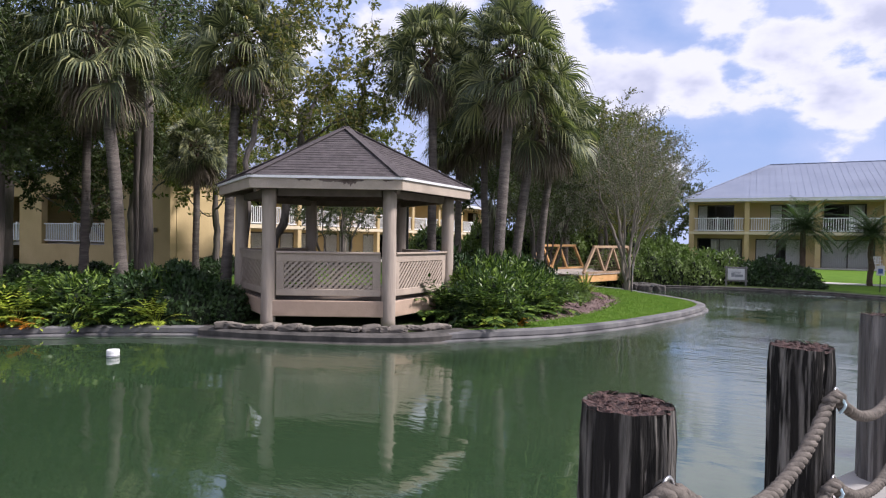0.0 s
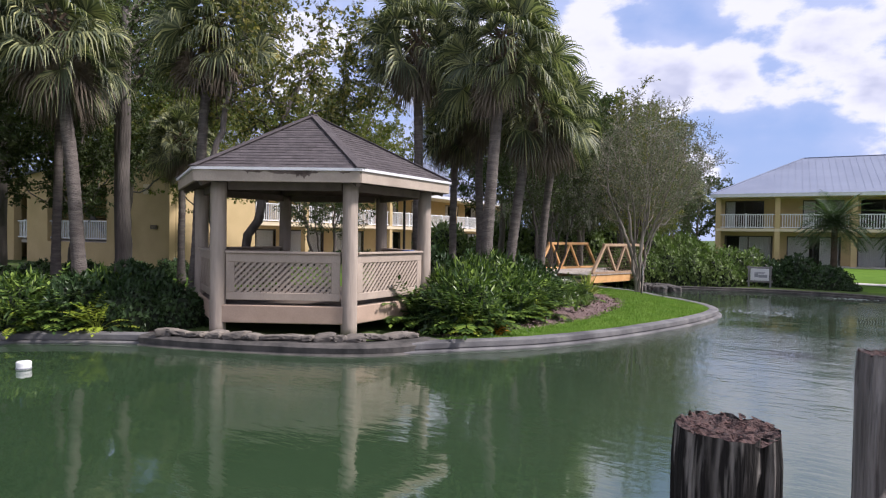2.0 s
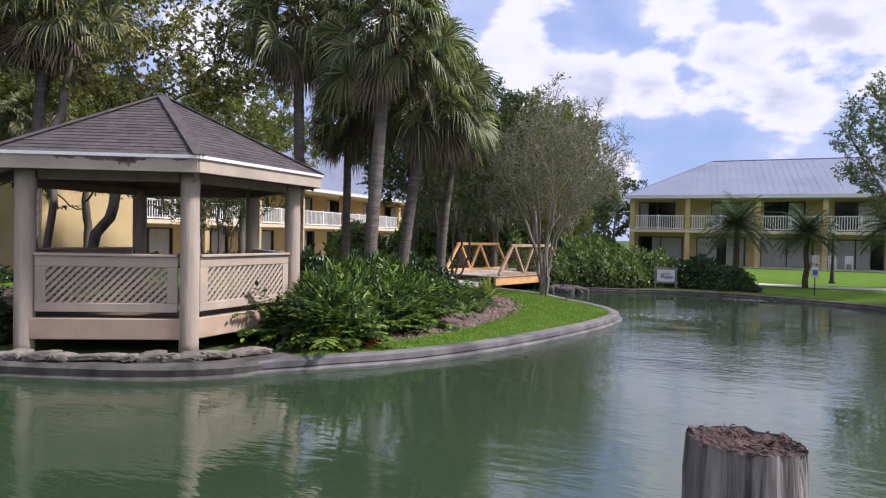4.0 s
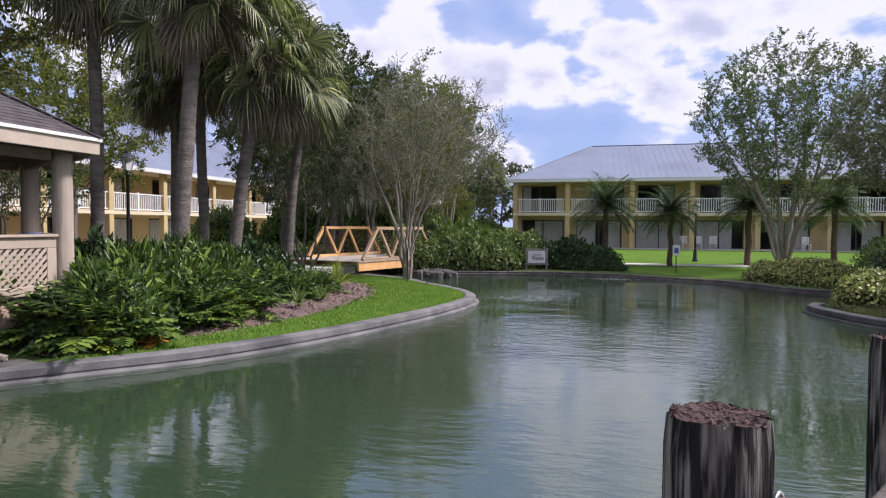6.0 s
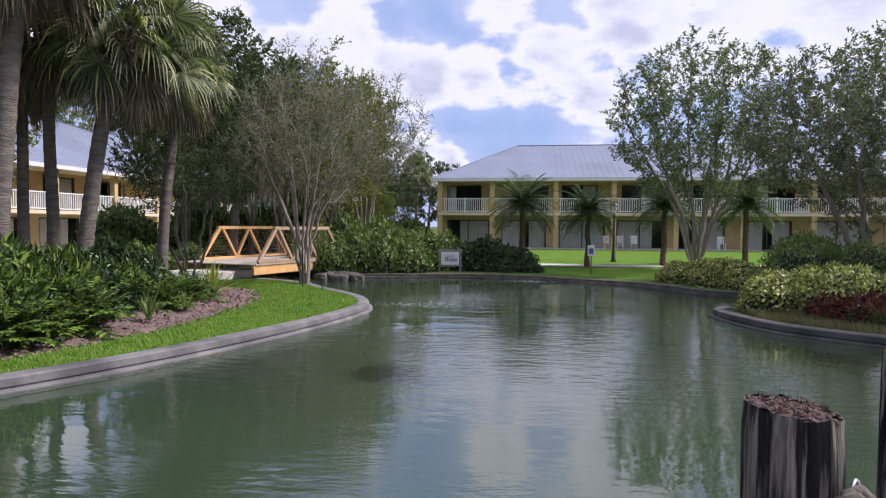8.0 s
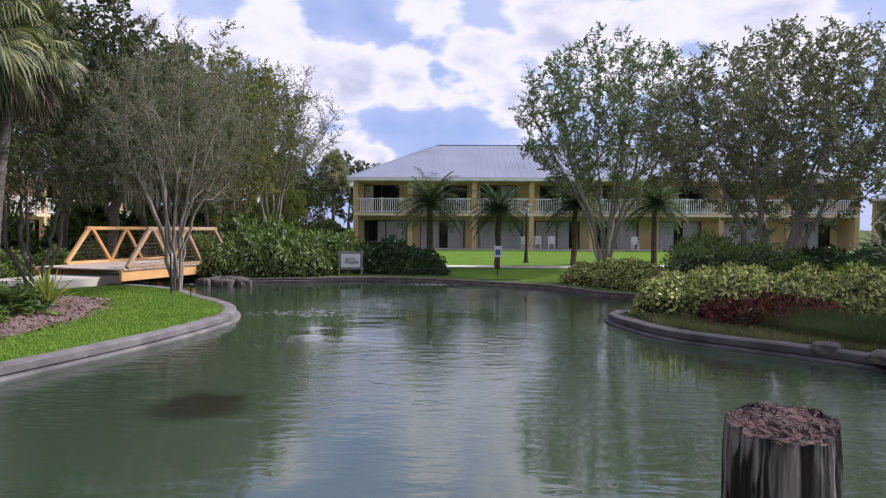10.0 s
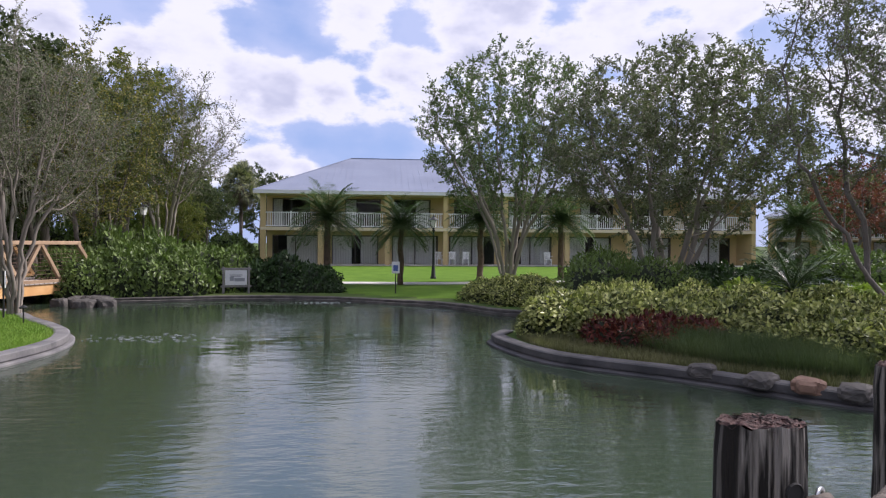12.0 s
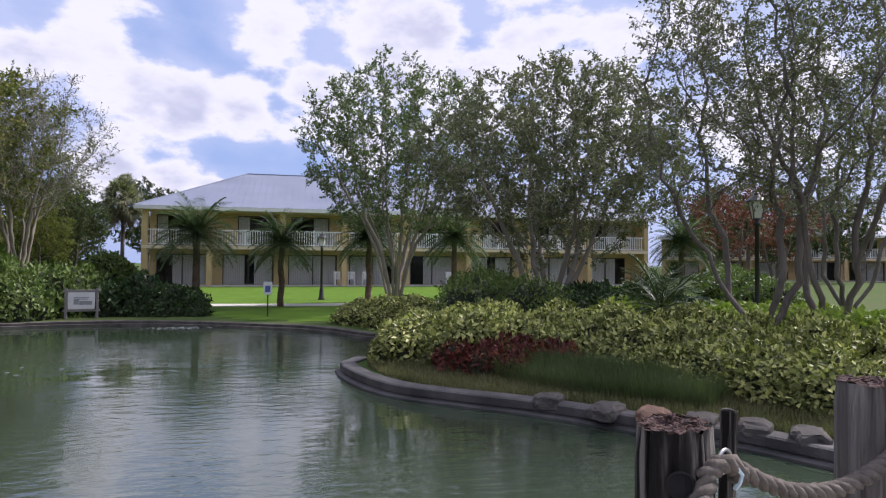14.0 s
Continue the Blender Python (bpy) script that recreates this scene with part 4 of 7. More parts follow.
made = {}
E2 = [8.4, 4.6, 0.1, -3.9, -8.1, -12.5, -17.0, -21.7, -26.3]
up_doors = [[(0.28, 1.0, [(0, 0.5)]), (0.66, 1.6, [])], [(0.5, 0.01, [])], [(0.4, 1.7, [])], [(0.55, 1.75, [(0.0, 0.45)])]]
up2 = [[(0.42, 2.6, [(0.0, 0.25)])], [(0.62, 2.5, [(0.0, 0.3)])], [(0.45, 2.6, [(0.6, 0.98)])], [(0.5, 2.6, [(0.55, 1.0)])]]
low2 = [[(0.5, 3.2, [(0.30, 0.98)])], [(0.5, 3.3, [(0.0, 0.42), (0.62, 0.98)])], [(0.5, 3.3, [(0.0, 0.98)])], [(0.5, 3.3, [(0.02, 0.78)])]]
east_block = block("hotel_wing", "two-storey yellow hotel wing with white balcony rails beyond the lawn", pose(54.2, 8.4, 0, 0, 0, -90),
                   [8.4 - y for y in E2], 2.60, 4.88, 8.45, 17.0, 0, (low2, up2), made, 5.4, 5.4)
N1 = [28.4, 32.6, 36.9, 41.3, 46.4, 51.0, 55.6, 60.2, 64.8]
north_block = block("hotel_wing", "two-storey yellow hotel wing with a blue-grey metal roof behind the trees", pose(28.4, 28.5, 0, 0, 0, 0),
                    [x - 28.4 for x in N1], 2.36, 4.72, 9.0, 15.0, 0, (low2, up2), made, 6.5, 6.5)

far_block = block("hotel_wing", "distant two-storey hotel wing with a grey roof beyond the trees", pose(76, -42, 0, 0, 0, -125), [0, 4.5, 9, 13.5, 18, 22.5, 27], 2.4, 4.6, 7.5, 14.0, 0, (low2, up2), made, 5, 5)


def west_gable():
    w = empty("gable_wing", pose(23.7, 28.5, 0))
    tagged(w, "plain yellow stucco gable end with a railed stair porch", "building")

    def slab_(name, prof, x0, x1, material, label=""):
        n = len(prof)
        vs = [(x, y - 28.5, z) for x in (x0, x1) for y, z in prof]
        fs = [tuple(range(n))[::-1], tuple(range(n, 2 * n))] + [(i, (i + 1) % n, n + (i + 1) % n, n + i) for i in range(n)]
        return raw(name, vs, fs, material, w, label)

    slab_("gable_wall", [(28.3, 0), (28.3, 4.82), (30.6, 5.62), (33.0, 5.40), (33.0, 0)], -0.35, -0.02, M["yellow"])
    slab_("porch_header", [(33.0, 3.95), (33.0, 5.40), (46.0, 4.15), (46.0, 3.55)], -0.35, -0.02, M["yellow"])
    slab_("porch_parapet", [(33.0, 0), (33.0, 1.15), (38.2, 1.15), (38.2, 0)], -0.348, -0.022, M["yellow"])
    slab_("porch_pier", [(38.2, 0), (38.2, 3.95), (40.2, 3.78), (40.2, 0)], -0.347, -0.023, M["yellow"])
    for y in (41.9, 45.3):
        part("column", box((0.42, 0.85, 3.8), Matrix.Translation((-0.18, y - 28.5, 1.9)), 0.01), M["yellow"], w)
    part("front_wall", box((4.7, 0.25, 4.8), Matrix.Translation((2.35, -0.08, 2.4))), M["yellow"], w)
    part("porch_floor", box((4.6, 13.0, 0.16), Matrix.Translation((2.3, 11.0, 1.10))), M["concrete"], w)
    part("porch_back", box((0.25, 17.5, 5.0), Matrix.Translation((4.6, 8.9, 2.5))), M["yellow"], w)
    part("porch_side", box((4.5, 0.25, 5.0), Matrix.Translation((2.25, 4.62, 2.5))), M["yellow"], w)
    part("porch_ceiling", box((4.6, 13.0, 0.08), Matrix.Translation((2.3, 11.0, 3.98))), M["soffit"], w)
    part("side_lean_to", box((4.6, 0.25, 4.0), Matrix.Translation((2.3, 17.6, 2.0))), M["yellow"], w)
    # dark stair flight rising inside the porch
    part("stair_stringer", span((0.6, 5.6, 1.3), (0.6, 9.6, 4.0), 0.06, 0.30), M["bronze"], w, "dark stair stringer")
    for i in range(14):
        f = i / 13
        part("stair_tread", box((1.0, 0.28, 0.05), Matrix.Translation((1.1, 5.7 + 3.8 * f, 1.4 + 2.5 * f))), M["soffit"], w)
    for (ya, za), (yb, zb) in (((-0.7, 4.62), (2.1, 5.74)), ((2.1, 5.74), (18.0, 4.16))):
        part("gable_roof", span((3.0, ya, za), (3.0, yb, zb), 7.2, 0.12), M["metalroof"], w)
    railing(w, (-0.18, 4.5), (-0.18, 9.7), 1.24, 0.98, made)
    railing(w, (-0.18, 11.7), (-0.18, 12.9), 1.24, 0.98, made)
    v = part("wall_vent", box((0.05, 0.5, 0.2), Matrix.Translation((-0.37, 0.85, 1.95))), M["vent"], w, "tan louvred wall vent")
    for i in range(4):
        part("slat", box((0.03, 0.46, 0.02), Matrix.Translation((-0.405, 0.85, 1.88 + 0.05 * i))), M["bronze"], v)
    part("wall_box", box((0.08, 0.40, 0.46), Matrix.Translation((-0.40, 1.36, 3.70)), 0.01), M["cream"], w, "pale wall-mounted cover")
    return w


west_gable()


# ---------------------------------------------------------------- posts and rope
def mooring_post(x, y, top, r, seed, holes, lean=(0, 0), label="weathered grey timber mooring post with a bolt hole", wood="post"):
    e = empty("mooring_post", pose(x, y, 0, lean[0], lean[1], seed * 53))
    tagged(e, label, "post", "mooring posts along the boardwalk")
    rng = random.Random(seed)
    sides, rings = 40, 22
    grooves = [(rng.uniform(0, 2 * math.pi), rng.uniform(0.006, 0.02), rng.uniform(0.03, 0.09)) for _ in range(26)]
    vs, fs = [], []
    z0 = -0.6
    tilt = rng.uniform(-0.12, 0.12)
    for i in range(rings + 1):
        t = i / rings
        for k in range(sides):
            a = 2 * math.pi * k / sides
            rr = r * (1.03 - 0.06 * t) + 0.006 * noise.noise((math.cos(a) * 3 + seed, math.sin(a) * 3, t * 2.5))
            for ga, gd, gw in grooves:
                d = abs((a - ga + math.pi + 0.25 * noise.noise((t * 2, ga * 9, seed))) % (2 * math.pi) - math.pi)
                if d < gw:
                    rr -= gd * (1 - d / gw)
            if i == rings:
                rr *= 0.955
            z = z0 + (top - z0) * t + (tilt * rr * math.cos(a) + 0.012 * noise.noise((a * 3, seed, 1))) * (1 if i >= rings - 1 else 0) - (0.012 if i == rings - 1 else 0)
            vs.append((rr * math.cos(a), rr * math.sin(a), z))
    for i in range(rings):
        for k in range(sides):
            j, kk = i * sides, (k + 1) % sides
            fs.append((j + k, j + kk, j + sides + kk, j + sides + k))
    raw("shaft", vs, fs, M[wood], e)
    # ragged end grain
    vs, fs = [], []
    nr = 6
    for i in range(nr + 1):
        q = 1 - i / nr
        for k in range(sides):
            a = 2 * math.pi * k / sides
            rr = r * 0.925 * q
            vs.append((rr * math.cos(a), rr * math.sin(a), top - 0.004 + tilt * rr * math.cos(a) - 0.02 * (1 - q) + 0.022 * noise.noise((math.cos(a) * q * 4 + seed, math.sin(a) * q * 4, 3))))
    for i in range(nr):
        for k in range(sides):
            j, kk = i * sides, (k + 1) % sides
            fs.append((j + k, j + kk, j + sides + kk, j + sides + k))
    raw("end_grain", vs, fs, M["posttop"], e, "rotting reddish end grain with bark litter")
    litter = Bag()
    for _ in range(60):
        a, q = rng.uniform(0, 6.28), r * 0.85 * math.sqrt(rng.random())
        p = Vector((q * math.cos(a), q * math.sin(a), top + 0.006 + tilt * q * math.cos(a)))
        d = Vector((rng.uniform(-1, 1), rng.uniform(-1, 1), rng.uniform(-0.1, 0.5))).normalized() * rng.uniform(0.006, 0.02)
        s = d.cross(Vector((0, 0, 1))) * 0.3
        litter.add([p - d - s, p + d - s, p + d + s, p - d + s + Vector((0, 0, 0.006))], [(0, 1, 2, 3)])
    litter.make("bark_litter", M["posttop"], e)["kind"] = "stuff"
    for az, dz, hr in holes:
        a = radians(az) - radians(seed * 53)
        d = Vector((math.cos(a), math.sin(a), 0))
        v, f = lathe([(hr * 1.25, 0.0), (hr * 1.1, 0.006), (hr, 0.004), (hr * 0.9, -0.05)], 14)
        h = raw("bolt_hole", v, f, M["hole"], e, "dark bolt hole")
        h.matrix_basis = Matrix.Translation(d * (r * 0.975) + Vector((0, 0, top - dz))) @ d.to_track_quat("Z", "Y").to_matrix().to_4x4()
    return e


POST_LIST = [(5.415, 4.515, 1.237, 0.150), (7.015, 3.947, 1.23, 0.153), (8.40, 3.375, 1.28, 0.155), (10.19, 2.425, 1.067, 0.151), (11.56, 1.364, 1.09, 0.138),
             (12.525, 0.454, 1.08, 0.147), (13.576, -0.756, 1.036, 0.135), (14.309, -1.908, 1.049, 0.120), (14.492, -2.913, 1.105, 0.155)]
HOLES = [[(-128, 0.22, 0.028)], [(-20, 0.5, 0.024)], [(-170, 0.14, 0.018), (-168, 0.52, 0.018)], [(-20, 0.4, 0.02)], [(-30, 0.4, 0.02)],
         [(-140, 0.21, 0.030)], [(-170, 0.17, 0.026)], [(155, 0.15, 0.034)], [(148, 0.13, 0.020), (150, 0.40, 0.020)]]
for i, ((px, py, pt, pr), hh) in enumerate(zip(POST_LIST, HOLES)):
    if i in (2, 8):
        mooring_post(px, py, pt, pr, i + 1, hh, label="pale grey weathered mooring post with two bolt holes", wood="palepost")
    else:
        mooring_post(px, py, pt, pr, i + 1, hh)


def stake(x, y, top):
    bm = box((0.05, 0.035, top + 0.5), Matrix.Translation((0, 0, (top - 0.5) / 2)), 0.006)
    s = part("timber_stake", bm, M["post"])
    s.matrix_basis = pose(x, y, 0, 1.5, -1, 25)
    tagged(s, "thin weathered timber stake beside a mooring post", "stake")


stake(14.41, -2.15, 1.06)


def rope(name, pts, r, parent=None, label="", turns=7.5):
    """Three-strand laid rope along a smooth line."""
    P = curve_through(pts, 0.022)
    bag = Bag()
    n = len(P)
    for s in range(3):
        line = []
        length = 0
        for i, p in enumerate(P):
            if i:
                length += (P[i] - P[i - 1]).length
            d = (P[min(i + 1, n - 1)] - P[max(i - 1, 0)]).normalized()
            u = d.cross(Vector((0.1, 0.2, 1))).normalized()
            v = d.cross(u)
            a = 2 * math.pi * (length * turns + s / 3)
            line.append(p + (u * math.cos(a) + v * math.sin(a)) * r * 0.52)
        bag.add(*tube(line, [r * 0.56] * n, 6))
    return bag.make(name, M["rope"], parent, label, smooth=True)


def rope_lines():
    inward = Vector((-0.62, -0.78, 0))
    for lvl, (drop, r) in enumerate(((0.24, 0.029), (0.66, 0.028))):
        for i in range(len(POST_LIST) - 1):
            (xa, ya, ta, ra), (xb, yb, tb, rb) = POST_LIST[i], POST_LIST[i + 1]
            d = Vector((xb - xa, yb - ya, 0)).normalized()
            high_a, high_b = (0.11 if j >= 7 and not lvl else 0.0 for j in (i, i + 1))
            a = Vector((xa, ya, ta - drop + high_a)) + inward * (ra + 0.01) + d * 0.08
            b = Vector((xb, yb, tb - drop + high_b)) + inward * (rb + 0.01) - d * 0.08
            L_ = (b - a).length
            sag = 0.13 * L_ + 0.03
            pts = [a + (b - a) * t + Vector((0, 0, -4 * sag * t * (1 - t))) for t in (0, 0.12, 0.28, 0.5, 0.72, 0.88, 1)]
            tagged(rope("rope", pts, r), "thick grey three-strand rope slung between mooring posts", "rope", "ropes between the posts")
        for i, (x, y, t, r0) in enumerate(POST_LIST):
            nxt = POST_LIST[min(i + 1, len(POST_LIST) - 1)]
            prv = POST_LIST[max(i - 1, 0)]
            d = Vector((nxt[0] - prv[0], nxt[1] - prv[1], 0)).normalized()
            c = Vector((x, y, t - drop + (0.11 if i >= 7 and not lvl else 0.0))) + inward * (r0 + 0.012)
            loop = [c - d * 0.10, c - d * 0.05 + Vector((0, 0, 0.035)) + inward * 0.02, c + Vector((0, 0, 0.03)) + inward * 0.03, c + d * 0.05 + Vector((0, 0, -0.02)) + inward * 0.025, c + d * 0.10]
            k = rope("rope_knot", loop, 0.031, turns=9)
            tagged(k, "frayed rope knot lashed to a mooring post", "knot", "rope knots")
            ring_v, ring_f = [], []
            for j in range(18):
                t0 = 2 * math.pi * j / 18
                for q in range(6):
                    t1 = 2 * math.pi * q / 6
                    rr_ = 0.034 + 0.006 * math.cos(t1)
                    ring_v.append(tuple(c + inward * 0.012 + Vector((0, 0, 0.035)) + d * rr_ * math.cos(t0) + Vector((0, 0, 1)) * rr_ * math.sin(t0) + inward * 0.006 * math.sin(t1)))
            for j in range(18):
                for q in range(6):
                    ring_f.append((j * 6 + q, j * 6 + (q + 1) % 6, ((j + 1) % 18) * 6 + (q + 1) % 6, ((j + 1) % 18) * 6 + q))
            raw("steel_ring", ring_v, ring_f, M["steel"], k, "galvanised steel ring", smooth=True)
            cord = [c - d * 0.03 + Vector((0, 0, 0.05)) + inward * 0.03, c + inward * 0.06, c + d * 0.02 + Vector((0, 0, -0.05)) + inward * 0.03]
            vs, fs = tube(curve_through(cord, 0.02), [0.007] * len(curve_through(cord, 0.02)), 5)
            raw("binding", vs, fs, M["bluecord"], k, "pale blue plastic cord")


rope_lines()


# ---------------------------------------------------------------- stones, bridge, lamps, signs
rng = random.Random(11)
STONE_LINE = curve_through([(11.62, 12.75), (12.08, 11.45), (12.52, 10.42), (12.98, 9.72), (13.75, 9.32)], 0.02)
i = 0
while i < len(STONE_LINE):
    w = rng.uniform(0.15, 0.38)
    p = STONE_LINE[min(len(STONE_LINE) - 1, i + int(w / 0.04))]
    d = STONE_LINE[min(i + 4, len(STONE_LINE) - 1)] - STONE_LINE[max(0, min(i, len(STONE_LINE) - 5))]
    s = part("cap_stone", flat_stone(rng, w * 1.05, rng.uniform(0.26, 0.38), rng.uniform(0.085, 0.15)), M["stone"])
    s.matrix_basis = pose(p.x, p.y, 0.105 + rng.uniform(0, 0.02), rng.uniform(-9, 9), rng.uniform(-9, 9), math.degrees(math.atan2(d.y, d.x)) + rng.uniform(-8, 8))
    tagged(s, "flat grey-tan cap stone on the pond wall", "stone", "cap stones below the gazebo")
    i += int(w / 0.02)
sweep("gazebo_wall", curve_through([(11.6, 13.1), (11.75, 12.3), (12.05, 11.3), (12.4, 10.3), (12.75, 9.65), (13.2, 9.2), (13.9, 8.95)], 0.12),
      [(-0.35, 0.05), (-0.1, 0.075), (0.16, 0.07), (0.22, 0.03), (0.20, -0.06), (0.27, -0.10), (0.27, -0.5)], M["darkrock"], "dark stone pond wall below the gazebo")
for x, y, sx, red in ((18.35, -3.85, 0.5, 0), (18.05, -4.2, 0.45, 1), (17.75, -4.5, 0.5, 0), (17.45, -4.85, 0.42, 0), (17.1, -5.1, 0.5, 0), (16.75, -5.35, 0.45, 0), (18.9, -3.45, 0.35, 0)):
    s = part("border_stone", flat_stone(rng, sx * 0.85, 0.30, 0.16), M["red_stone" if red else "darkrock"])
    s.matrix_basis = pose(x, y, 0.06, 0, 0, -42 + rng.uniform(-10, 10))
    tagged(s, "rusty red border stone" if red else "flat dark border stone on the kerb", "stone", "border stones")
for _ in range(16):
    x, y = rng.uniform(27.6, 29.6), rng.uniform(7.3, 8.5)
    s = part("rock", flat_stone(rng, rng.uniform(0.3, 0.6), 0.4, 0.3), M["darkrock"])
    s.matrix_basis = pose(x, y, -0.03, 0, 0, rng.uniform(0, 180))
    tagged(s, "dark wet rock at the pond edge by the bridge", "rock", "rocks by the bridge")


def bridge():
    b = empty("footbridge", pose(26.7, 9.9, 0, 0, 0, -18))
    tagged(b, "orange-stained timber truss footbridge with wire mesh sides", "bridge")
    Lb, Wb, zb = 4.1, 3.0, 0.44
    for y in (0.0, Wb):
        part("side_beam", span((-0.2, y, zb - 0.14), (Lb + 0.2, y, zb - 0.14), 0.09, 0.28, 0.008), M["pine"], b)
    pl = None
    nb = 30
    for i in range(nb):
        x = (i + 0.5) * (Lb + 0.3) / nb - 0.15
        m = Matrix.Translation((x, Wb / 2, zb + 0.015))
        if pl is None:
            pl = part("plank", box((Lb / nb * 0.96, Wb + 0.16, 0.035), bevel=0.004), M["greywood"], b)
            pl.matrix_basis = m
        else:
            share("plank", pl, m, b)
    for y, shift in ((-0.02, 0.0), (Wb + 0.02, 0.75)):
        S = lambda a, c, w=0.085: part("truss_member", span((a[0] + shift, y, a[1]), (c[0] + shift, y, c[1]), w, w, 0.006), M["pine" if y > 0 else "oldpine"], b)
        top, bot = 1.52, zb + 0.07
        x0, x1, x2, x3 = 0.0, 0.78, Lb - 0.78, Lb
        S((x1 - 0.1, top), (x2 + 0.1, top), 0.10)
        S((x0, bot), (x3, bot))
        S((x0, bot), (x1, top), 0.1)
        S((x3, bot), (x2, top), 0.1)
        for x in (x1, (x1 + Lb / 2) / 2 + 0.05, Lb / 2 + 0.6, x2):
            S((x, bot), (x, top))
        S((x1 + 0.75, bot), (x1 + 0.1, top))
        S((x1 + 0.75, bot), (x1 + 1.35, top))
        S((x2 - 0.55, bot), (x1 + 1.35, top))
        for j in range(9):
            z = bot + 0.08 + j * 0.105
            f = (z - bot) / (top - bot)
            v, fcs = tube([(x0 + 0.78 * f + shift, y, z), (x3 - 0.78 * f + shift, y, z)], [0.006, 0.006], 4)
            raw("mesh_wire", v, fcs, M["wire"], b)
        for j in range(16):
            x = x1 + (x2 - x1) * j / 15 + shift
            v, fcs = tube([(x, y, bot), (x, y, top)], [0.004, 0.004], 4)
            raw("mesh_wire", v, fcs, M["wire"], b)


bridge()


def lamp_post(x, y, h, label="black iron lamp post with a four-sided glass lantern"):
    e = empty("street_lamp", pose(x, y, 0, 0, 0, 20))
    tagged(e, label, "lamp", "garden lamp posts")
    v, f = lathe([(0.14, 0), (0.14, 0.08), (0.10, 0.14), (0.075, 0.5), (0.06, 0.55), (0.05, 0.6), (0.042, h - 0.65), (0.07, h - 0.63), (0.07, h - 0.60), (0.035, h - 0.56), (0.09, h - 0.50)], 10)
    raw("pole", v, f, M["black"], e, smooth=True)
    v, f = lathe([(0.10, h - 0.50), (0.17, h - 0.17), (0.17, h - 0.165)], 4)
    raw("lantern_glass", v, f, M["lampglass"], e, "pale frosted lantern glass")
    bm = bmesh.new()
    for k in range(4):
        a = math.pi / 2 * k
        p, q = Vector((0.102 * math.cos(a), 0.102 * math.sin(a), h - 0.50)), Vector((0.176 * math.cos(a), 0.176 * math.sin(a), h - 0.16))
        s = span(p, q, 0.016, 0.016)
        me = bpy.data.meshes.new("tmp")
        s.to_mesh(me)
        s.free()
        bm.from_mesh(me)
        bpy.data.meshes.remove(me)
    part("lantern_frame", bm, M["black"], e)
    v, f = lathe([(0.215, h - 0.165), (0.21, h - 0.15), (0.10, h - 0.06), (0.06, h - 0.03), (0.055, h + 0.0), (0.02, h + 0.02), (0.022, h + 0.05), (0.004, h + 0.10)], 12)
    raw("lantern_roof", v, f, M["black"], e)


lamp_post(23.1, 15.5, 3.62)
lamp_post(39.1, 10.5, 3.2)
lamp_post(23.14, -9.72, 3.0)
lamp_post(38.6, -1.8, 2.75)


def info_sign():
    e = empty("information_sign", pose(30.75, 4.75, GROUND, 0, 0, 100))
    tagged(e, "grey timber framed information board with a pale faded panel", "sign")
    for x in (-0.36, 0.36):
        part("leg", box((0.06, 0.06, 0.80), Matrix.Translation((x, 0, 0.40)), 0.004), M["signwood"], e)
    for z in (0.74, 0.22):
        part("rail", box((0.86, 0.05, 0.06), Matrix.Translation((0, 0, z)), 0.004), M["signwood"], e)
    part("panel", box((0.62, 0.03, 0.44), Matrix.Translation((0, 0.03, 0.48))), M["signface"], e, "pale printed panel")
    for x, z, w, h in ((-0.1, 0.42, 0.3, 0.1), (0.12, 0.45, 0.12, 0.14), (0.0, 0.56, 0.36, 0.025), (0.0, 0.52, 0.30, 0.02)):
        part("printed_bar", box((w, 0.004, h), Matrix.Translation((x, 0.047, z))), M["ink"], e)


def pole_sign(x, y, h, w, ph, turn, blue=True):
    e = empty("pole_sign", pose(x, y, GROUND, 0, 0, turn))
    tagged(e, "small white notice on a thin dark pole by the water", "sign")
    v, f = tube([(0, 0, -0.05), (0, 0, h)], [0.018, 0.018], 8)
    raw("pole", v, f, M["black"], e)
    part("notice", box((w, 0.015, ph), Matrix.Translation((0, 0.025, h - ph / 2)), 0.004), M["signface"], e, "white notice panel")
    part("printed_bar", box((w * 0.6, 0.004, ph * 0.5), Matrix.Translation((0, 0.035, h - ph * 0.55))), M["blue" if blue else "ink"], e)


info_sign()
pole_sign(30.7, 0.0, 0.98, 0.24, 0.36, 88)
pole_sign(24.6, 7.75, 0.95, 0.08, 0.34, 200, False)


def garden_stake(x, y, z):
    v, f = lathe([(0.012, 0), (0.012, 0.26), (0.07, 0.27), (0.075, 0.29), (0.02, 0.33)], 10)
    s = raw("path_light", v, f, M["black"])
    s.matrix_basis = pose(x, y, z)
    tagged(s, "small black garden path light stuck in the lawn", "path light")


garden_stake(23.9, 7.0, 0.05)


def pond_float():
    e = empty("pond_float", pose(9.45, 12.65, WATER - 0.06, 0, 0, 20) @ Matrix.Scale(0.7, 4))
    tagged(e, "white round plastic float in the pond", "float")
    v, f = lathe([(0.10, 0.0), (0.125, 0.02), (0.125, 0.17), (0.13, 0.175), (0.13, 0.22), (0.118, 0.235), (0.05, 0.24)], 18)
    raw("drum", v, f, M["plastic"], e, smooth=False)
    v, f = lathe([(0.133, 0.095), (0.136, 0.10), (0.136, 0.115), (0.133, 0.12)], 18)
    raw("band", v, f, M["ink"], e)


pond_float()


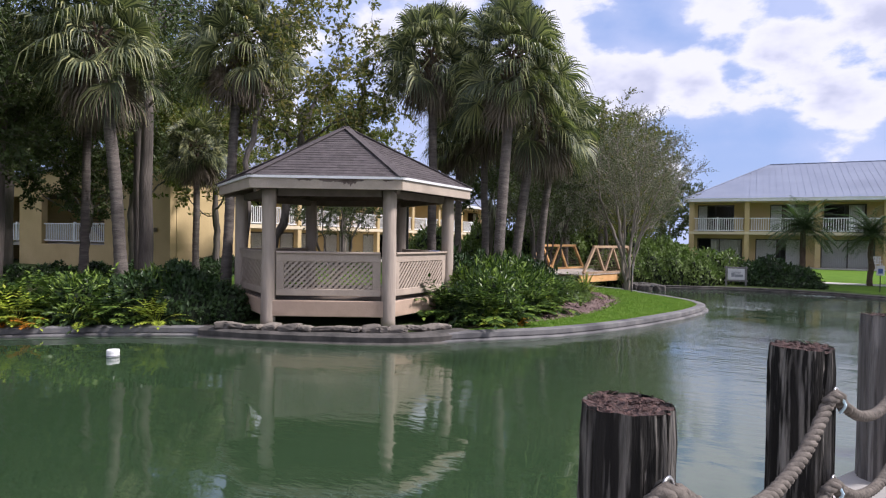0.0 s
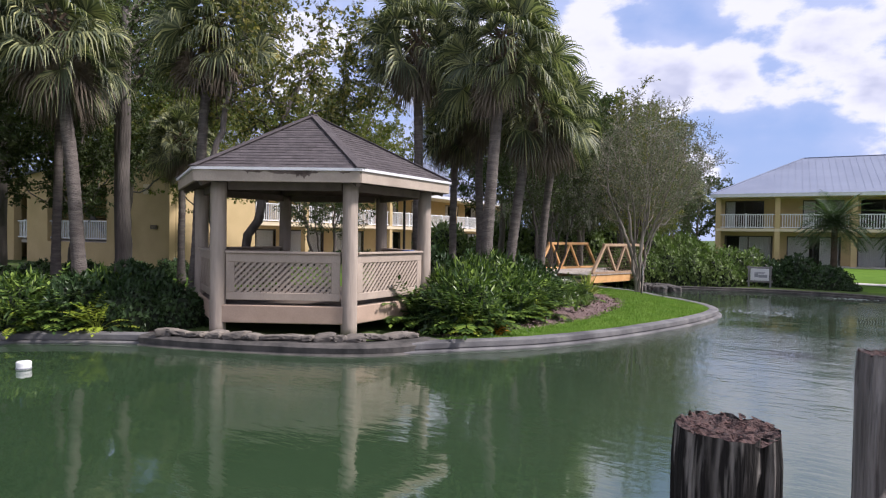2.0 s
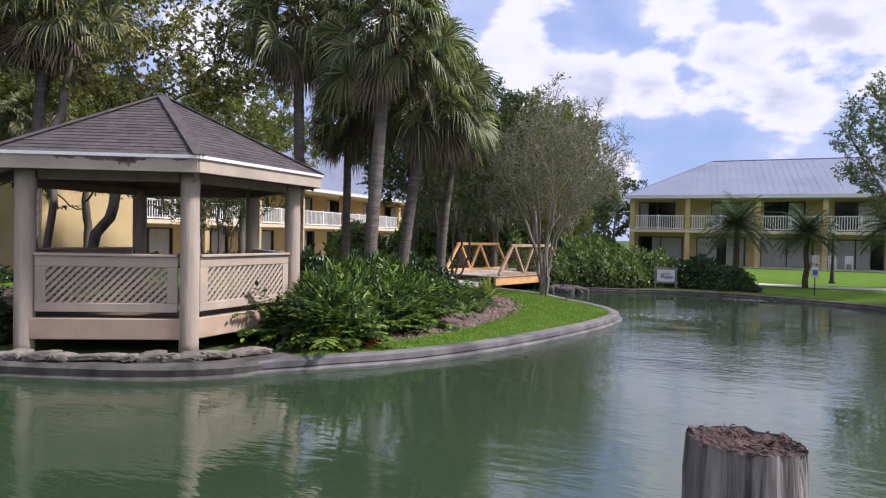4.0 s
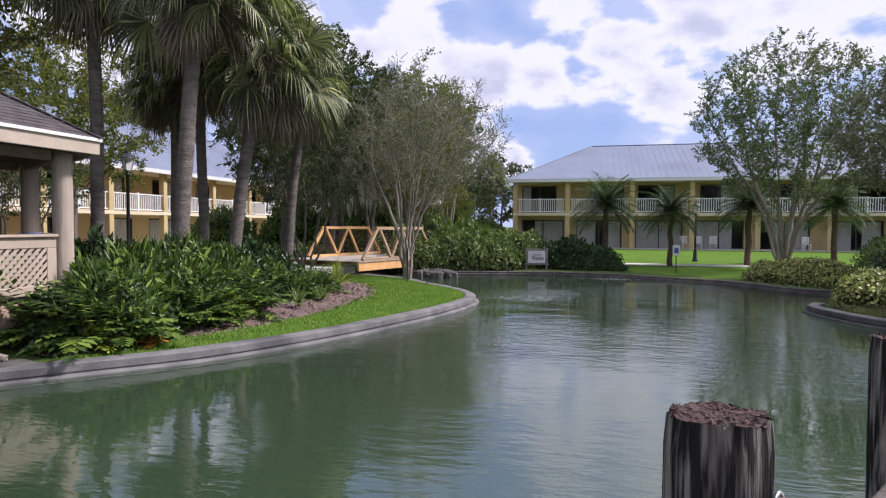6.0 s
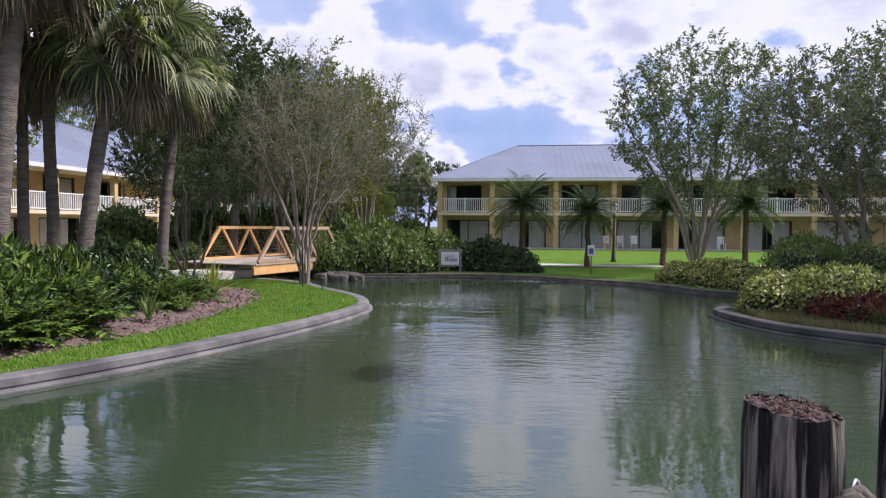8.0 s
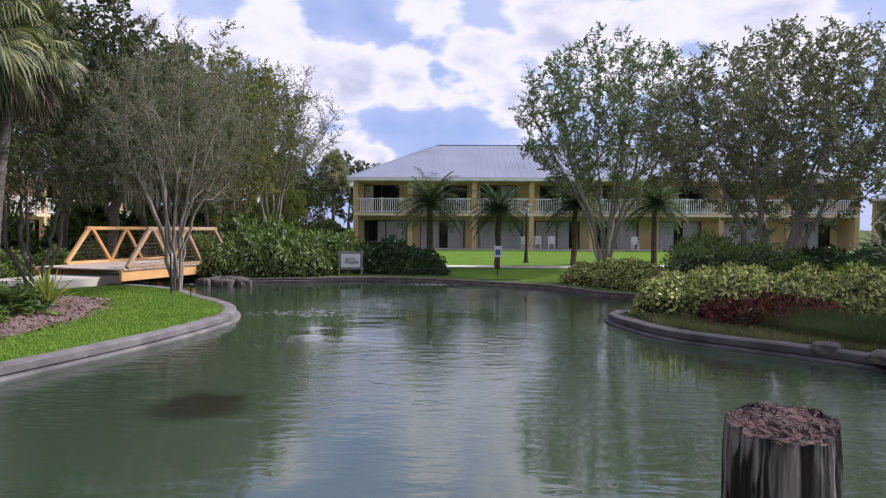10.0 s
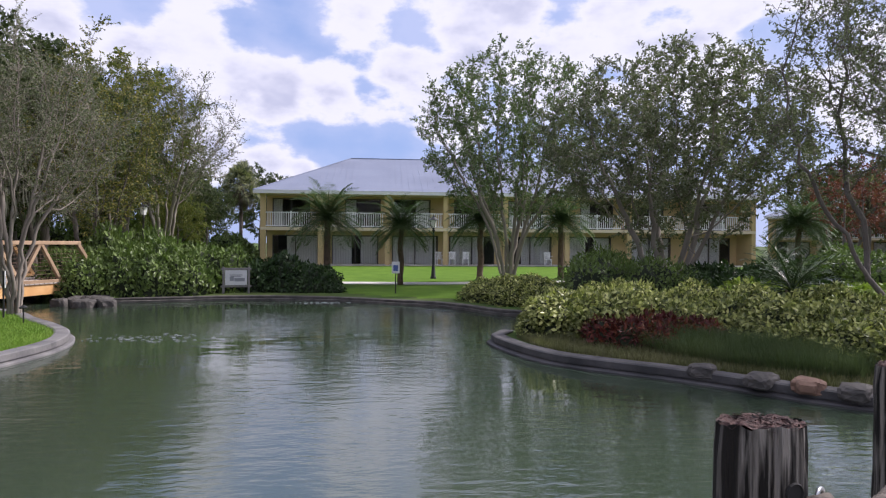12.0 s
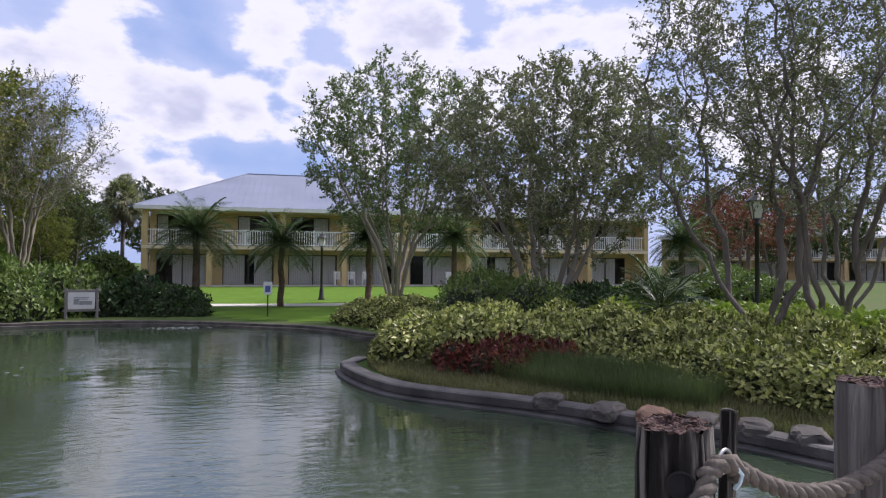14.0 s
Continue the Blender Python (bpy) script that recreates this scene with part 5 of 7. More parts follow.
def foam(x, y, lx, ly, n, seed):
    """Loose patches of froth over an air pipe, lying on the water."""
    r = random.Random(seed)
    bag = Bag()
    for _ in range(n):
        px, py = x + r.gauss(0, lx), y + r.gauss(0, ly)
        q = r.uniform(0.008, 0.028)
        a0 = r.uniform(0, 6.28)
        ring_ = [(px + q * (1 + 0.4 * r.random()) * math.cos(a0 + k * 1.047), py + q * 1.6 * (1 + 0.4 * r.random()) * math.sin(a0 + k * 1.047), WATER + 0.006) for k in range(6)]
        bag.add(ring_ + [(px, py, WATER + 0.016)], [(k, (k + 1) % 6, 6) for k in range(6)])
    tagged(bag.make("foam", M["foam"]), "thin pale froth bubbling on the pond", "foam", kind="stuff")


foam(22.85, 4.45, 0.22, 0.60, 80, 3)
foam(29.0, 2.0, 0.16, 0.40, 70, 4)


def patio_chair(m):
    e = empty("patio_chair", m)
    tagged(e, "white plastic patio chair on the ground-floor patio", "chair", "patio chairs")
    part("seat", box((0.48, 0.46, 0.04), Matrix.Translation((0, 0, 0.42)), 0.01), M["plastic"], e)
    bm = bmesh.new()
    for i in range(5):
        add_box(bm, (0.06, 0.03, 0.42), Matrix.Translation((-0.19 + i * 0.095, 0.24, 0.66)) @ Matrix.Rotation(radians(-10), 4, "X"))
    add_box(bm, (0.50, 0.04, 0.07), Matrix.Translation((0, 0.285, 0.88)))
    part("backrest", bm, M["plastic"], e)
    leg = None
    for sx in (-0.2, 0.2):
        for sy in (-0.19, 0.19):
            if leg is None:
                leg = part("leg", box((0.045, 0.045, 0.42), Matrix.Translation((0, 0, 0.21))), M["plastic"], e)
                leg.matrix_basis = Matrix.Translation((sx, sy, 0))
            else:
                share("leg", leg, Matrix.Translation((sx, sy, 0)), e)
    for sx in (-0.25, 0.25):
        part("armrest", box((0.05, 0.44, 0.03), Matrix.Translation((sx, 0.02, 0.64)), 0.008), M["plastic"], e)
    return e


for y, a in ((-3.5, -80), (-4.4, -95), (-5.35, -100), (-11.2, -90)):
    patio_chair(pose(54.4, y, 0.08, 0, 0, a))


# ---------------------------------------------------------------- trees
def leaf_quad(bag, p, d, up, length, width):
    """A folded diamond leaf from p along d."""
    s = d.cross(up)
    if s.length < 1e-4:
        s = d.cross(Vector((1, 0.3, 0.2)))
    s = s.normalized() * width / 2
    n = s.cross(d).normalized() * width * 0.12
    e = d * length
    k = len(bag.v)
    bag.v += [tuple(p), tuple(p + e * 0.45 + s + n), tuple(p + e), tuple(p + e * 0.45 - s + n)]
    bag.f += [(k, k + 1, k + 2), (k, k + 2, k + 3)]


def rnd_dir(r):
    while True:
        v = Vector((r.uniform(-1, 1), r.uniform(-1, 1), r.uniform(-1, 1)))
        if 0.05 < v.length < 1:
            return v.normalized()


def leafy_tree(seed, crown_c, crown_r, base_h, stems, stem_r, buds, leaf, twig, shoots, per, step=0.30, lean=0.22, gap=0.0, rise=0.15, lump=0.35, crook=0.25):
    """Trunk and crown meshes. Limbs grow step by step towards buds spread through an uneven crown; leafy shoots sit on the thin wood."""
    r = random.Random(seed)
    C = Vector(crown_c)
    pts = []
    tries = 0
    while len(pts) < buds and tries < buds * 40:
        tries += 1
        d = rnd_dir(r)
        q = r.random() ** 0.42 * (1 + lump * noise.noise(d * 2.1 + Vector((seed * 1.3, 0, 0))) + 0.5 * lump * noise.noise(d * 5.0 + Vector((0, seed, 0))))
        p = C + Vector((d.x * crown_r[0], d.y * crown_r[1], d.z * crown_r[2])) * q
        if p.z < base_h * 0.8 or noise.noise(p * 0.8 + Vector((0, seed * 2.1, 0))) < gap - 0.30:
            continue
        pts.append(tuple(p))
    att = np.array(pts)
    nodes, par = [], []
    for s in range(stems):
        a = 2 * math.pi * (s + r.uniform(-0.3, 0.3)) / stems
        out = Vector((math.cos(a), math.sin(a), 0))
        o = out * (stem_r * 1.7 if stems > 1 else 0)
        top = Vector((C.x * 0.35, C.y * 0.35, base_h)) + out * base_h * lean * (1 if stems > 1 else 0.1) + o
        n = max(3, int(base_h / step))
        for i in range(n + 1):
            t = i / n
            p = o.lerp(top, t ** 1.25) + Vector((r.uniform(-1, 1), r.uniform(-1, 1), 0)) * crook * 0.16 * (1 if 0 < i else 0)
            p.z = base_h * t - (0.12 if i == 0 else 0)
            par.append(len(nodes) - 1 if i else -1)
            nodes.append(tuple(p))
    first = len(nodes)
    D = ((att[:, None, :] - np.array(nodes)[None]) ** 2).sum(2)
    near, dist = D.argmin(1), D.min(1)
    kids = {}
    for _ in range(80):
        live = dist > (step * 1.25) ** 2
        if not live.any():
            break
        pull = {}
        A, NR = att[live], near[live]
        for q, k in zip(A, NR):
            pull.setdefault(int(k), []).append(q)
        fresh = []
        for k, qs in pull.items():
            p = Vector(nodes[k])
            d = Vector((0, 0, 0))
            for q in qs:
                d += (Vector(q) - p).normalized()
            d = (d.normalized() + Vector((r.uniform(-1, 1), r.uniform(-1, 1), r.uniform(-1, 1))) * crook + Vector((0, 0, rise))).normalized()
            if any(d.dot(e) > 0.93 for e in kids.get(k, [])):
                d = (d + rnd_dir(r) * 0.7).normalized()
            if len(kids.get(k, [])) > 4:
                continue
            kids.setdefault(k, []).append(d)
            fresh.append(len(nodes))
            par.append(k)
            nodes.append(tuple(p + d * step * r.uniform(0.85, 1.1)))
        if not fresh:
            break
        new_pts = np.array([nodes[i] for i in fresh])
        D = ((att[:, None, :] - new_pts[None]) ** 2).sum(2)
        m_ = D.min(1)
        better = m_ < dist
        near = np.where(better, np.array(fresh)[D.argmin(1)], near)
        dist = np.where(better, m_, dist)
    n = len(nodes)
    child = [[] for _ in range(n)]
    for i in range(n):
        if par[i] >= 0:
            child[par[i]].append(i)
    tip = 0.0045
    ends = [0] * n
    area = [0.0] * n
    for i in range(n - 1, -1, -1):
        area[i] = sum(area[c] for c in child[i]) if child[i] else tip ** 2.2
        ends[i] = sum(ends[c] for c in child[i]) if child[i] else 1
    biggest = max(area[i] for i in range(n) if par[i] < 0) ** (1 / 2.2)
    rad = [tip + (stem_r - tip) * max(0.0, (a ** (1 / 2.2) - tip) / max(1e-4, biggest - tip)) ** 1.35 for a in area]
    wood, leaves = Bag(), Bag()
    todo = [(i, -1) for i in range(n) if par[i] < 0]
    while todo:
        i, frm = todo.pop()
        line = [nodes[frm]] if frm >= 0 else []
        rr = [rad[i]] if frm >= 0 else []
        while True:
            line.append(nodes[i])
            rr.append(rad[i] * (1.25 if par[i] < 0 else 1))
            ch = sorted(child[i], key=lambda c: -area[c])
            todo += [(c, i) for c in ch[1:]]
            if not ch:
                break
            i = ch[0]
        if len(line) > 1:
            wood.add(*tube(line, rr, 8 if rr[0] > 0.05 else 5 if rr[0] > 0.02 else 4, cap=False))
    for i in range(first, n):
        if ends[i] > 9:
            continue
        p = Vector(nodes[i])
        axis = (p - Vector(nodes[par[i]])).normalized()
        for _ in range(shoots):
            d = (axis * 0.6 + rnd_dir(r) * 0.9 + Vector((0, 0, rise))).normalized()
            L_ = twig * r.uniform(0.6, 1.3)
            st = p - axis * step * r.random()
            e = st + d * L_ + Vector((0, 0, -0.12 * L_))
            wood.add(*tube([st, st.lerp(e, 0.5) + Vector((0, 0, 0.06 * L_)), e], [0.004, 0.003, 0.002], 3, cap=False))
            for k in range(per):
                f = 0.2 + 0.85 * (k + r.random()) / per
                g = st.lerp(e, f)
                dd = (d * 0.5 + rnd_dir(r) + Vector((0, 0, -0.2))).normalized()
                s = leaf * r.uniform(0.65, 1.3)
                leaf_quad(leaves, g, dd, rnd_dir(r), s, s * r.uniform(0.42, 0.6))
    return wood, leaves


def plant_tree(name, wood, leaves, bark, leafmat, label, places, crown_label=""):
    first = None
    planted = []
    for i, (x, y, z, rot, sc) in enumerate(places):
        m = pose(x, y, z, 0, 0, rot) @ Matrix.Diagonal((sc, sc, sc, 1))
        e = empty(name, m)
        planted.append(e)
        tagged(e, label, "tree", "")
        if first is None:
            t = wood.make("trunk", bark, e, smooth=True)
            c = leaves.make("crown", leafmat, e, crown_label)
            first = (t, c)
        else:
            share("trunk", first[0], Matrix(), e)
            share("crown", first[1], Matrix(), e)
    return planted


def hang_moss(tree, seed, n, radius, z0, z1):
    """Grey moss strands under a crown."""
    r = random.Random(seed)
    bag = Bag()
    for _ in range(n):
        a, q = r.uniform(0, 6.28), radius * math.sqrt(r.random())
        p = Vector((q * math.cos(a), q * math.sin(a), r.uniform(z0, z1)))
        for _ in range(7):
            o = p + Vector((r.gauss(0, 0.07), r.gauss(0, 0.07), r.uniform(-0.1, 0.1)))
            L_ = r.uniform(0.3, 0.95)
            w = Vector((math.cos(a * 3), math.sin(a * 3), 0)) * 0.012
            k = len(bag.v)
            bag.v += [tuple(o - w), tuple(o + w), tuple(o + w * 0.7 + Vector((r.gauss(0, 0.03), r.gauss(0, 0.03), -L_ * 0.6))), tuple(o + Vector((r.gauss(0, 0.05), r.gauss(0, 0.05), -L_)))]
            bag.f.append((k, k + 1, k + 2, k + 3))
    bag.make("moss", M["moss"], tree, "grey hanging moss")["kind"] = "stuff"


# multi-stemmed myrtles on the far lawn and on the point
w_, l_ = leafy_tree(3, (0, 0, 5.3), (3.3, 3.3, 3.2), 1.5, 9, 0.075, 1050, 0.088, 0.34, 4, 13, 0.28, lean=0.22, rise=0.35, gap=-0.06, lump=0.2)
plant_tree("crape_myrtle", w_, l_, M["palebark"], M["myrtleleaf"], "tall multi-stemmed tree with a rounded airy green crown", [(33.3, -4.0, 0, 0, 1.0)])
w_, l_ = leafy_tree(8, (0.2, 0, 4.0), (3.6, 3.6, 2.7), 1.1, 6, 0.08, 1400, 0.082, 0.32, 5, 13, 0.27, lean=0.5, rise=0.15, gap=-0.3, lump=0.2)
plant_tree("crape_myrtle", w_, l_, M["palebark"], M["greyleaf"], "spreading multi-stemmed tree with a dense grey-green crown", [(27.3, -7.1, 0.2, 0, 1.0)])
w_, l_ = leafy_tree(15, (0.1, -0.1, 4.4), (2.5, 2.5, 2.4), 1.0, 4, 0.055, 600, 0.058, 0.28, 4, 9, 0.25, lean=0.46, rise=0.05, gap=0.06, crook=0.38)
plant_tree("crape_myrtle", w_, l_, M["bark"], M["greyleaf"], "open-crowned tree with crooked dark limbs and small leaves", [(20.9, -7.85, 0.3, 0, 1.0), (20.45, -8.75, 0.3, 100, 1.02), (26.5, -15.5, 0.2, 220, 1.1)])
# bare grey tree at the end of the lawn
w_, l_ = leafy_tree(21, (0, 0, 3.9), (2.1, 2.1, 2.0), 1.3, 7, 0.05, 1100, 0.05, 0.36, 4, 8, 0.2, lean=0.12, rise=0.45)
plant_tree("bare_myrtle", w_, l_, M["palebark"], M["greyleaf"], "multi-stemmed grey tree with a thin twiggy crown on the lawn", [(25.4, 8.0, 0.08, 0, 1.0), (43.5, 11.2, 0, 120, 1.7)])
w_, l_ = leafy_tree(25, (0, 0, 2.9), (1.9, 1.9, 1.15), 1.0, 5, 0.045, 520, 0.062, 0.24, 4, 10, 0.2, lean=0.4, crook=0.35)
plant_tree("small_myrtle", w_, l_, M["bark"], M["oakleaf"], "small multi-stemmed tree with dark leaves beside the footpath", [(24.2, 10.6, 0.1, 0, 1.0), (21.5, 17.5, 0, 90, 1.0)])
w_, l_ = leafy_tree(53, (0, 0, 5.0), (2.6, 2.6, 3.4), 1.7, 4, 0.075, 800, 0.09, 0.36, 4, 12, 0.28, lean=0.25, rise=0.45)
plant_tree("olive_tree", w_, l_, M["bark"], M["oliveleaf"], "tall upright tree with olive and golden leaves behind the hedge", [(33.3, 9.9, 0, 0, 1.0)])
w_, l_ = leafy_tree(59, (2.6, 0.2, 6.3), (3.6, 3.0, 2.4), 2.0, 2, 0.11, 330, 0.12, 0.40, 4, 10, 0.32, lean=0.2, gap=0.12, crook=0.4)
plant_tree("oak_tree", w_, l_, M["bark"], M["oliveleaf"], "forked open-limbed tree reaching over the gazebo roof", [(14.35, 14.95, 0.05, 0, 1.0)])
# dark and yellowing broadleaf trees
oak_w, oak_l = leafy_tree(31, (0, 0, 6.2), (3.5, 3.5, 3.5), 2.4, 1, 0.17, 640, 0.14, 0.44, 4, 14, 0.34, crook=0.35, gap=-0.1)
oaks = plant_tree("oak_tree", oak_w, oak_l, M["bark"], M["oakleaf"], "broad dark green oak behind the bridge and palms",
           [(32.5, 13.5, 0, 0, 1.0), (37.0, 13.4, 0, 33, 0.95), (35.5, 13.0, 0, 222, 0.68), (36.0, 17.5, 0, 70, 1.05), (47.5, 16.0, 0, 20, 1.0), (40.5, 16.5, 0, 250, 1.0), (50.0, 11.0, 0, 290, 0.55), (10.5, 20.5, 0, 300, 0.95), (7.0, 24.5, 0, 120, 1.05), (13.0, 25.5, 0, 45, 0.95), (3.0, 27, 0, 10, 1.05), (-3.0, 29, 0, 80, 1.1), (17, 50, 0, 15, 1.1), (11, 46, 0, 75, 1.1), (25, 54, 0, 135, 1.2), (12.2, 30.5, 0, 160, 1.0), (17.5, 25.6, 0, 60, 0.8)])
hang_moss(oaks[0], 5, 90, 2.8, 2.6, 4.2)
hang_moss(oaks[2], 6, 70, 3.0, 3.6, 5.5)
w_, l_ = leafy_tree(37, (0, 0, 7.0), (3.7, 3.7, 3.7), 2.8, 1, 0.17, 480, 0.145, 0.46, 4, 13, 0.38, gap=0.02)
plant_tree("yellowing_tree", w_, l_, M["bark"], M["goldleaf"], "tall tree with yellowing green leaves behind the gazebo",
           [(22.5, 24.5, 0, 0, 0.8), (26.8, 21.0, 0, 90, 0.80), (43.2, 12.8, 0, 140, 0.98), (30, 48, 0, 20, 1.4), (39, 49, 0, 100, 1.4), (23, 47, 0, 200, 1.4), (52.5, 13.0, 0, 60, 0.55), (49.0, 15.5, 0, 160, 0.7), (47.0, 11.6, 0, 10, 0.42), (20.5, 27.0, 0, 200, 1.05), (34, 40, 0, 30, 1.3), (44, 40, 0, 130, 1.3), (52, 39, 0, 230, 1.25)])
w_, l_ = leafy_tree(43, (0, 0, 8.0), (5.2, 5.2, 5.0), 3.0, 1, 0.24, 420, 0.27, 0.6, 3, 14, 0.55, gap=-0.1)
ring = [(62, 16), (66, 24), (58, 21), (72, 12), (78, 20), (70, 34), (60, 36), (84, 4), (82, -10), (80, -24), (76, -36), (70, -44), (60, -50), (50, -55), (38, -52), (25, -48), (8, -44), (-10, -40), (-28, -30), (-40, -10), (-44, 10), (-40, 32), (-26, 44), (-8, 50), (8, 52), (62, -38), (52, -36)]
plant_tree("far_tree", w_, l_, M["bark"], M["oakleaf"], "full green tree in the distance", [(x, y, 0, 37 * k, 0.62 + 0.12 * math.sin(k * 2.3)) for k, (x, y) in enumerate(ring)])
w_, l_ = leafy_tree(47, (0, 0, 4.6), (3.4, 3.4, 2.6), 1.6, 2, 0.12, 300, 0.16, 0.45, 2, 12, 0.4)
plant_tree("rust_tree", w_, l_, M["bark"], M["rustleaf"], "rounded tree with rust-red leaves beyond the hedge", [(46.0, -27.5, 0, 0, 1.0), (50, -34, 0, 90, 1.0)])


# ---------------------------------------------------------------- palms
def fan_leaf(bag, base, out, length, blade, droop, r, seg=20):
    """A costapalmate leaf: stalk, then a drooping fan of narrow blades."""
    side = out.cross(Vector((0, 0, 1)))
    side = side.normalized() if side.length > 1e-3 else Vector((1, 0, 0))
    nrm = side.cross(out).normalized()
    roll = r.uniform(-1.1, 1.1)
    side, nrm = (side * math.cos(roll) + nrm * math.sin(roll)), (nrm * math.cos(roll) - side * math.sin(roll))
    hub = base + out * length + Vector((0, 0, -droop * 0.25 * length))
    bag.add(*tube([base, base.lerp(hub, 0.5) + Vector((0, 0, 0.06 * length)), hub], [0.022, 0.016, 0.010], 3, cap=False))
    for k in range(seg):
        a = radians(-112 + 224 * k / (seg - 1))
        d = (out * math.cos(a) + side * math.sin(a) + nrm * 0.45 * abs(math.sin(a))).normalized()
        L_ = blade * (1.0 - 0.28 * abs(a) / radians(125)) * r.uniform(0.88, 1.1)
        w = d.cross(nrm).normalized() * 0.015
        p1 = hub + d * L_ * 0.55
        p2 = hub + d * L_ * 0.82 + Vector((0, 0, -droop * 0.12 * L_))
        p3 = hub + d * L_ + Vector((0, 0, -droop * 0.42 * L_)) + rnd_dir(r) * 0.05
        q = len(bag.v)
        bag.v += [tuple(hub - w * 0.4), tuple(hub + w * 0.4), tuple(p1 + w * 1.35), tuple(p1 - w * 1.35), tuple(p2 + w * 0.8), tuple(p2 - w * 0.8), tuple(p3)]
        bag.f += [(q, q + 1, q + 2, q + 3), (q + 3, q + 2, q + 4, q + 5), (q + 5, q + 4, q + 6)]


def palm_crown(seed, n=44, dead=10, size=1.0):
    r = random.Random(seed)
    green, dry = Bag(), Bag()
    for i in range(n):
        el = radians(82 - 120 * ((i + 0.5) / n) ** 0.9)
        az = i * 2.39996 + r.uniform(-0.25, 0.25)
        out = Vector((math.cos(az) * math.cos(el), math.sin(az) * math.cos(el), math.sin(el)))
        fan_leaf(green, Vector((0, 0, 0.18 - 0.35 * i / n)) + out * 0.08, out, r.uniform(0.45, 1.0) * size, r.uniform(0.60, 0.88) * size, r.uniform(0.5, 1.6) + 0.7 * i / n, r, 36)
    for i in range(dead):
        az = i * 2.1 + r.uniform(-0.4, 0.4)
        el = radians(r.uniform(-72, -48))
        out = Vector((math.cos(az) * math.cos(el), math.sin(az) * math.cos(el), math.sin(el)))
        fan_leaf(dry, Vector((0, 0, -0.3)), out, r.uniform(0.5, 0.8) * size, r.uniform(0.6, 0.8) * size, 1.2, r, 26)
    return green, dry


crowns = []
for sd in (1, 2, 3):
    g, d = palm_crown(sd, 66 if sd != 2 else 58, 14 + 5 * sd)
    crowns.append((g, d))
crown_obs = {}


def fan_palm(x, y, z, top, r, crown, sc, bend, seed, label):
    e = empty("sabal_palm", pose(x, y, z))
    tagged(e, label, "palm tree", "fan palms")
    rr = random.Random(seed)
    H = top - z
    B = Vector((*bend, 0))
    line, rad = [], []
    n = 46
    for i in range(n + 1):
        t = i / n
        p = Vector((0, 0, H * t)) + B * (t * t * 0.6 + 0.4 * t) + Vector((0.05 * noise.noise((seed, t * 2, 0)), 0.05 * noise.noise((0, t * 2, seed)), 0))
        line.append(p)
        rad.append(0.86 * r * (1.25 - 0.30 * min(1, t * 5) - 0.12 * t) * (1 + (0.035 if i % 2 else -0.03)))
    v, f = tube(line, rad, 14)
    raw("trunk", v, f, M["palmbark"], e, smooth=True)
    boots = Bag()
    topc = line[-1]
    for k in range(34):
        a = k * 2.4
        zz = -0.75 + 0.85 * k / 34
        d = Vector((math.cos(a), math.sin(a), 0))
        p = topc + d * r * 0.75 + Vector((0, 0, zz))
        boots.add(*tube([p, p + d * 0.10 + Vector((0, 0, 0.12)), p + d * 0.20 + Vector((0, 0, 0.20))], [0.045, 0.04, 0.03], 4))
    boots.make("boot_collar", M["boots"], e, "brown stubs of old leaf bases")
    m = Matrix.Translation(topc + Vector((0, 0, 0.15))) @ Matrix.Rotation(seed * 1.3, 4, "Z") @ Matrix.Scale(sc * 0.88, 4)
    if crown not in crown_obs:
        a = crowns[crown][0].make("crown", M["frond"], e)
        b = crowns[crown][1].make("dry_fronds", M["deadfrond"], e, "hanging dry brown fronds")
        a.matrix_basis = b.matrix_basis = m
        crown_obs[crown] = (a, b)
    else:
        share("crown", crown_obs[crown][0], m, e)
        share("dry_fronds", crown_obs[crown][1], m, e)["label"] = "hanging dry brown fronds"


tall = "tall sabal palm with a grey trunk and drooping fan leaves"
fan_palm(12.77, 17.0, 0.1, 6.1, 0.17, 0, 1.25, (-0.45, 0.3), 1, tall)
fan_palm(14.66, 15.82, 0.1, 6.6, 0.15, 1, 1.15, (0.45, -0.1), 2, tall)
fan_palm(18.05, 11.8, 0.1, 6.6, 0.15, 2, 1.1, (0.0, 0.1), 3, tall)
fan_palm(17.64, 9.77, 0.1, 6.3, 0.17, 0, 1.2, (0.45, -0.15), 4, tall)
fan_palm(19.83, 10.2, 0.1, 5.3, 0.17, 2, 1.2, (0.75, -0.5), 5, "leaning sabal palm with shaggy hanging fronds")
fan_palm(20.6, 11.4, 0.1, 5.6, 0.14, 1, 1.05, (0.2, 0.1), 6, tall)
fan_palm(22.5, 10.3, 0.1, 5.15, 0.15, 2, 0.95, (0.5, -0.3), 7, "shorter sabal palm with a shaggy skirt of dry fronds")
fan_palm(21.3, 12.6, 0.1, 5.2, 0.14, 1, 1.0, (0, 0), 8, tall)
fan_palm(14.2, 20.6, 0.1, 6.2, 0.14, 1, 1.1, (0.2, 0.1), 9, tall)
fan_palm(9.0, 18.5, 0.1, 6.4, 0.16, 2, 1.25, (0.2, 0), 10, tall)
fan_palm(11.0, 22.0, 0.1, 6.8, 0.15, 0, 1.2, (0.2, 0), 11, tall)
fan_palm(18.2, 20.8, 0.1, 4.6, 0.14, 2, 0.9, (0, 0), 12, "shorter sabal palm before the yellow wall")
fan_palm(61.2, 11.4, 0, 6.0, 0.17, 0, 1.3, (0, 0), 13, "distant sabal palm with a round crown")
fan_palm(49, -31, 0, 4.5, 0.17, 1, 1.1, (0, 0), 14, "distant sabal palm with a round crown")


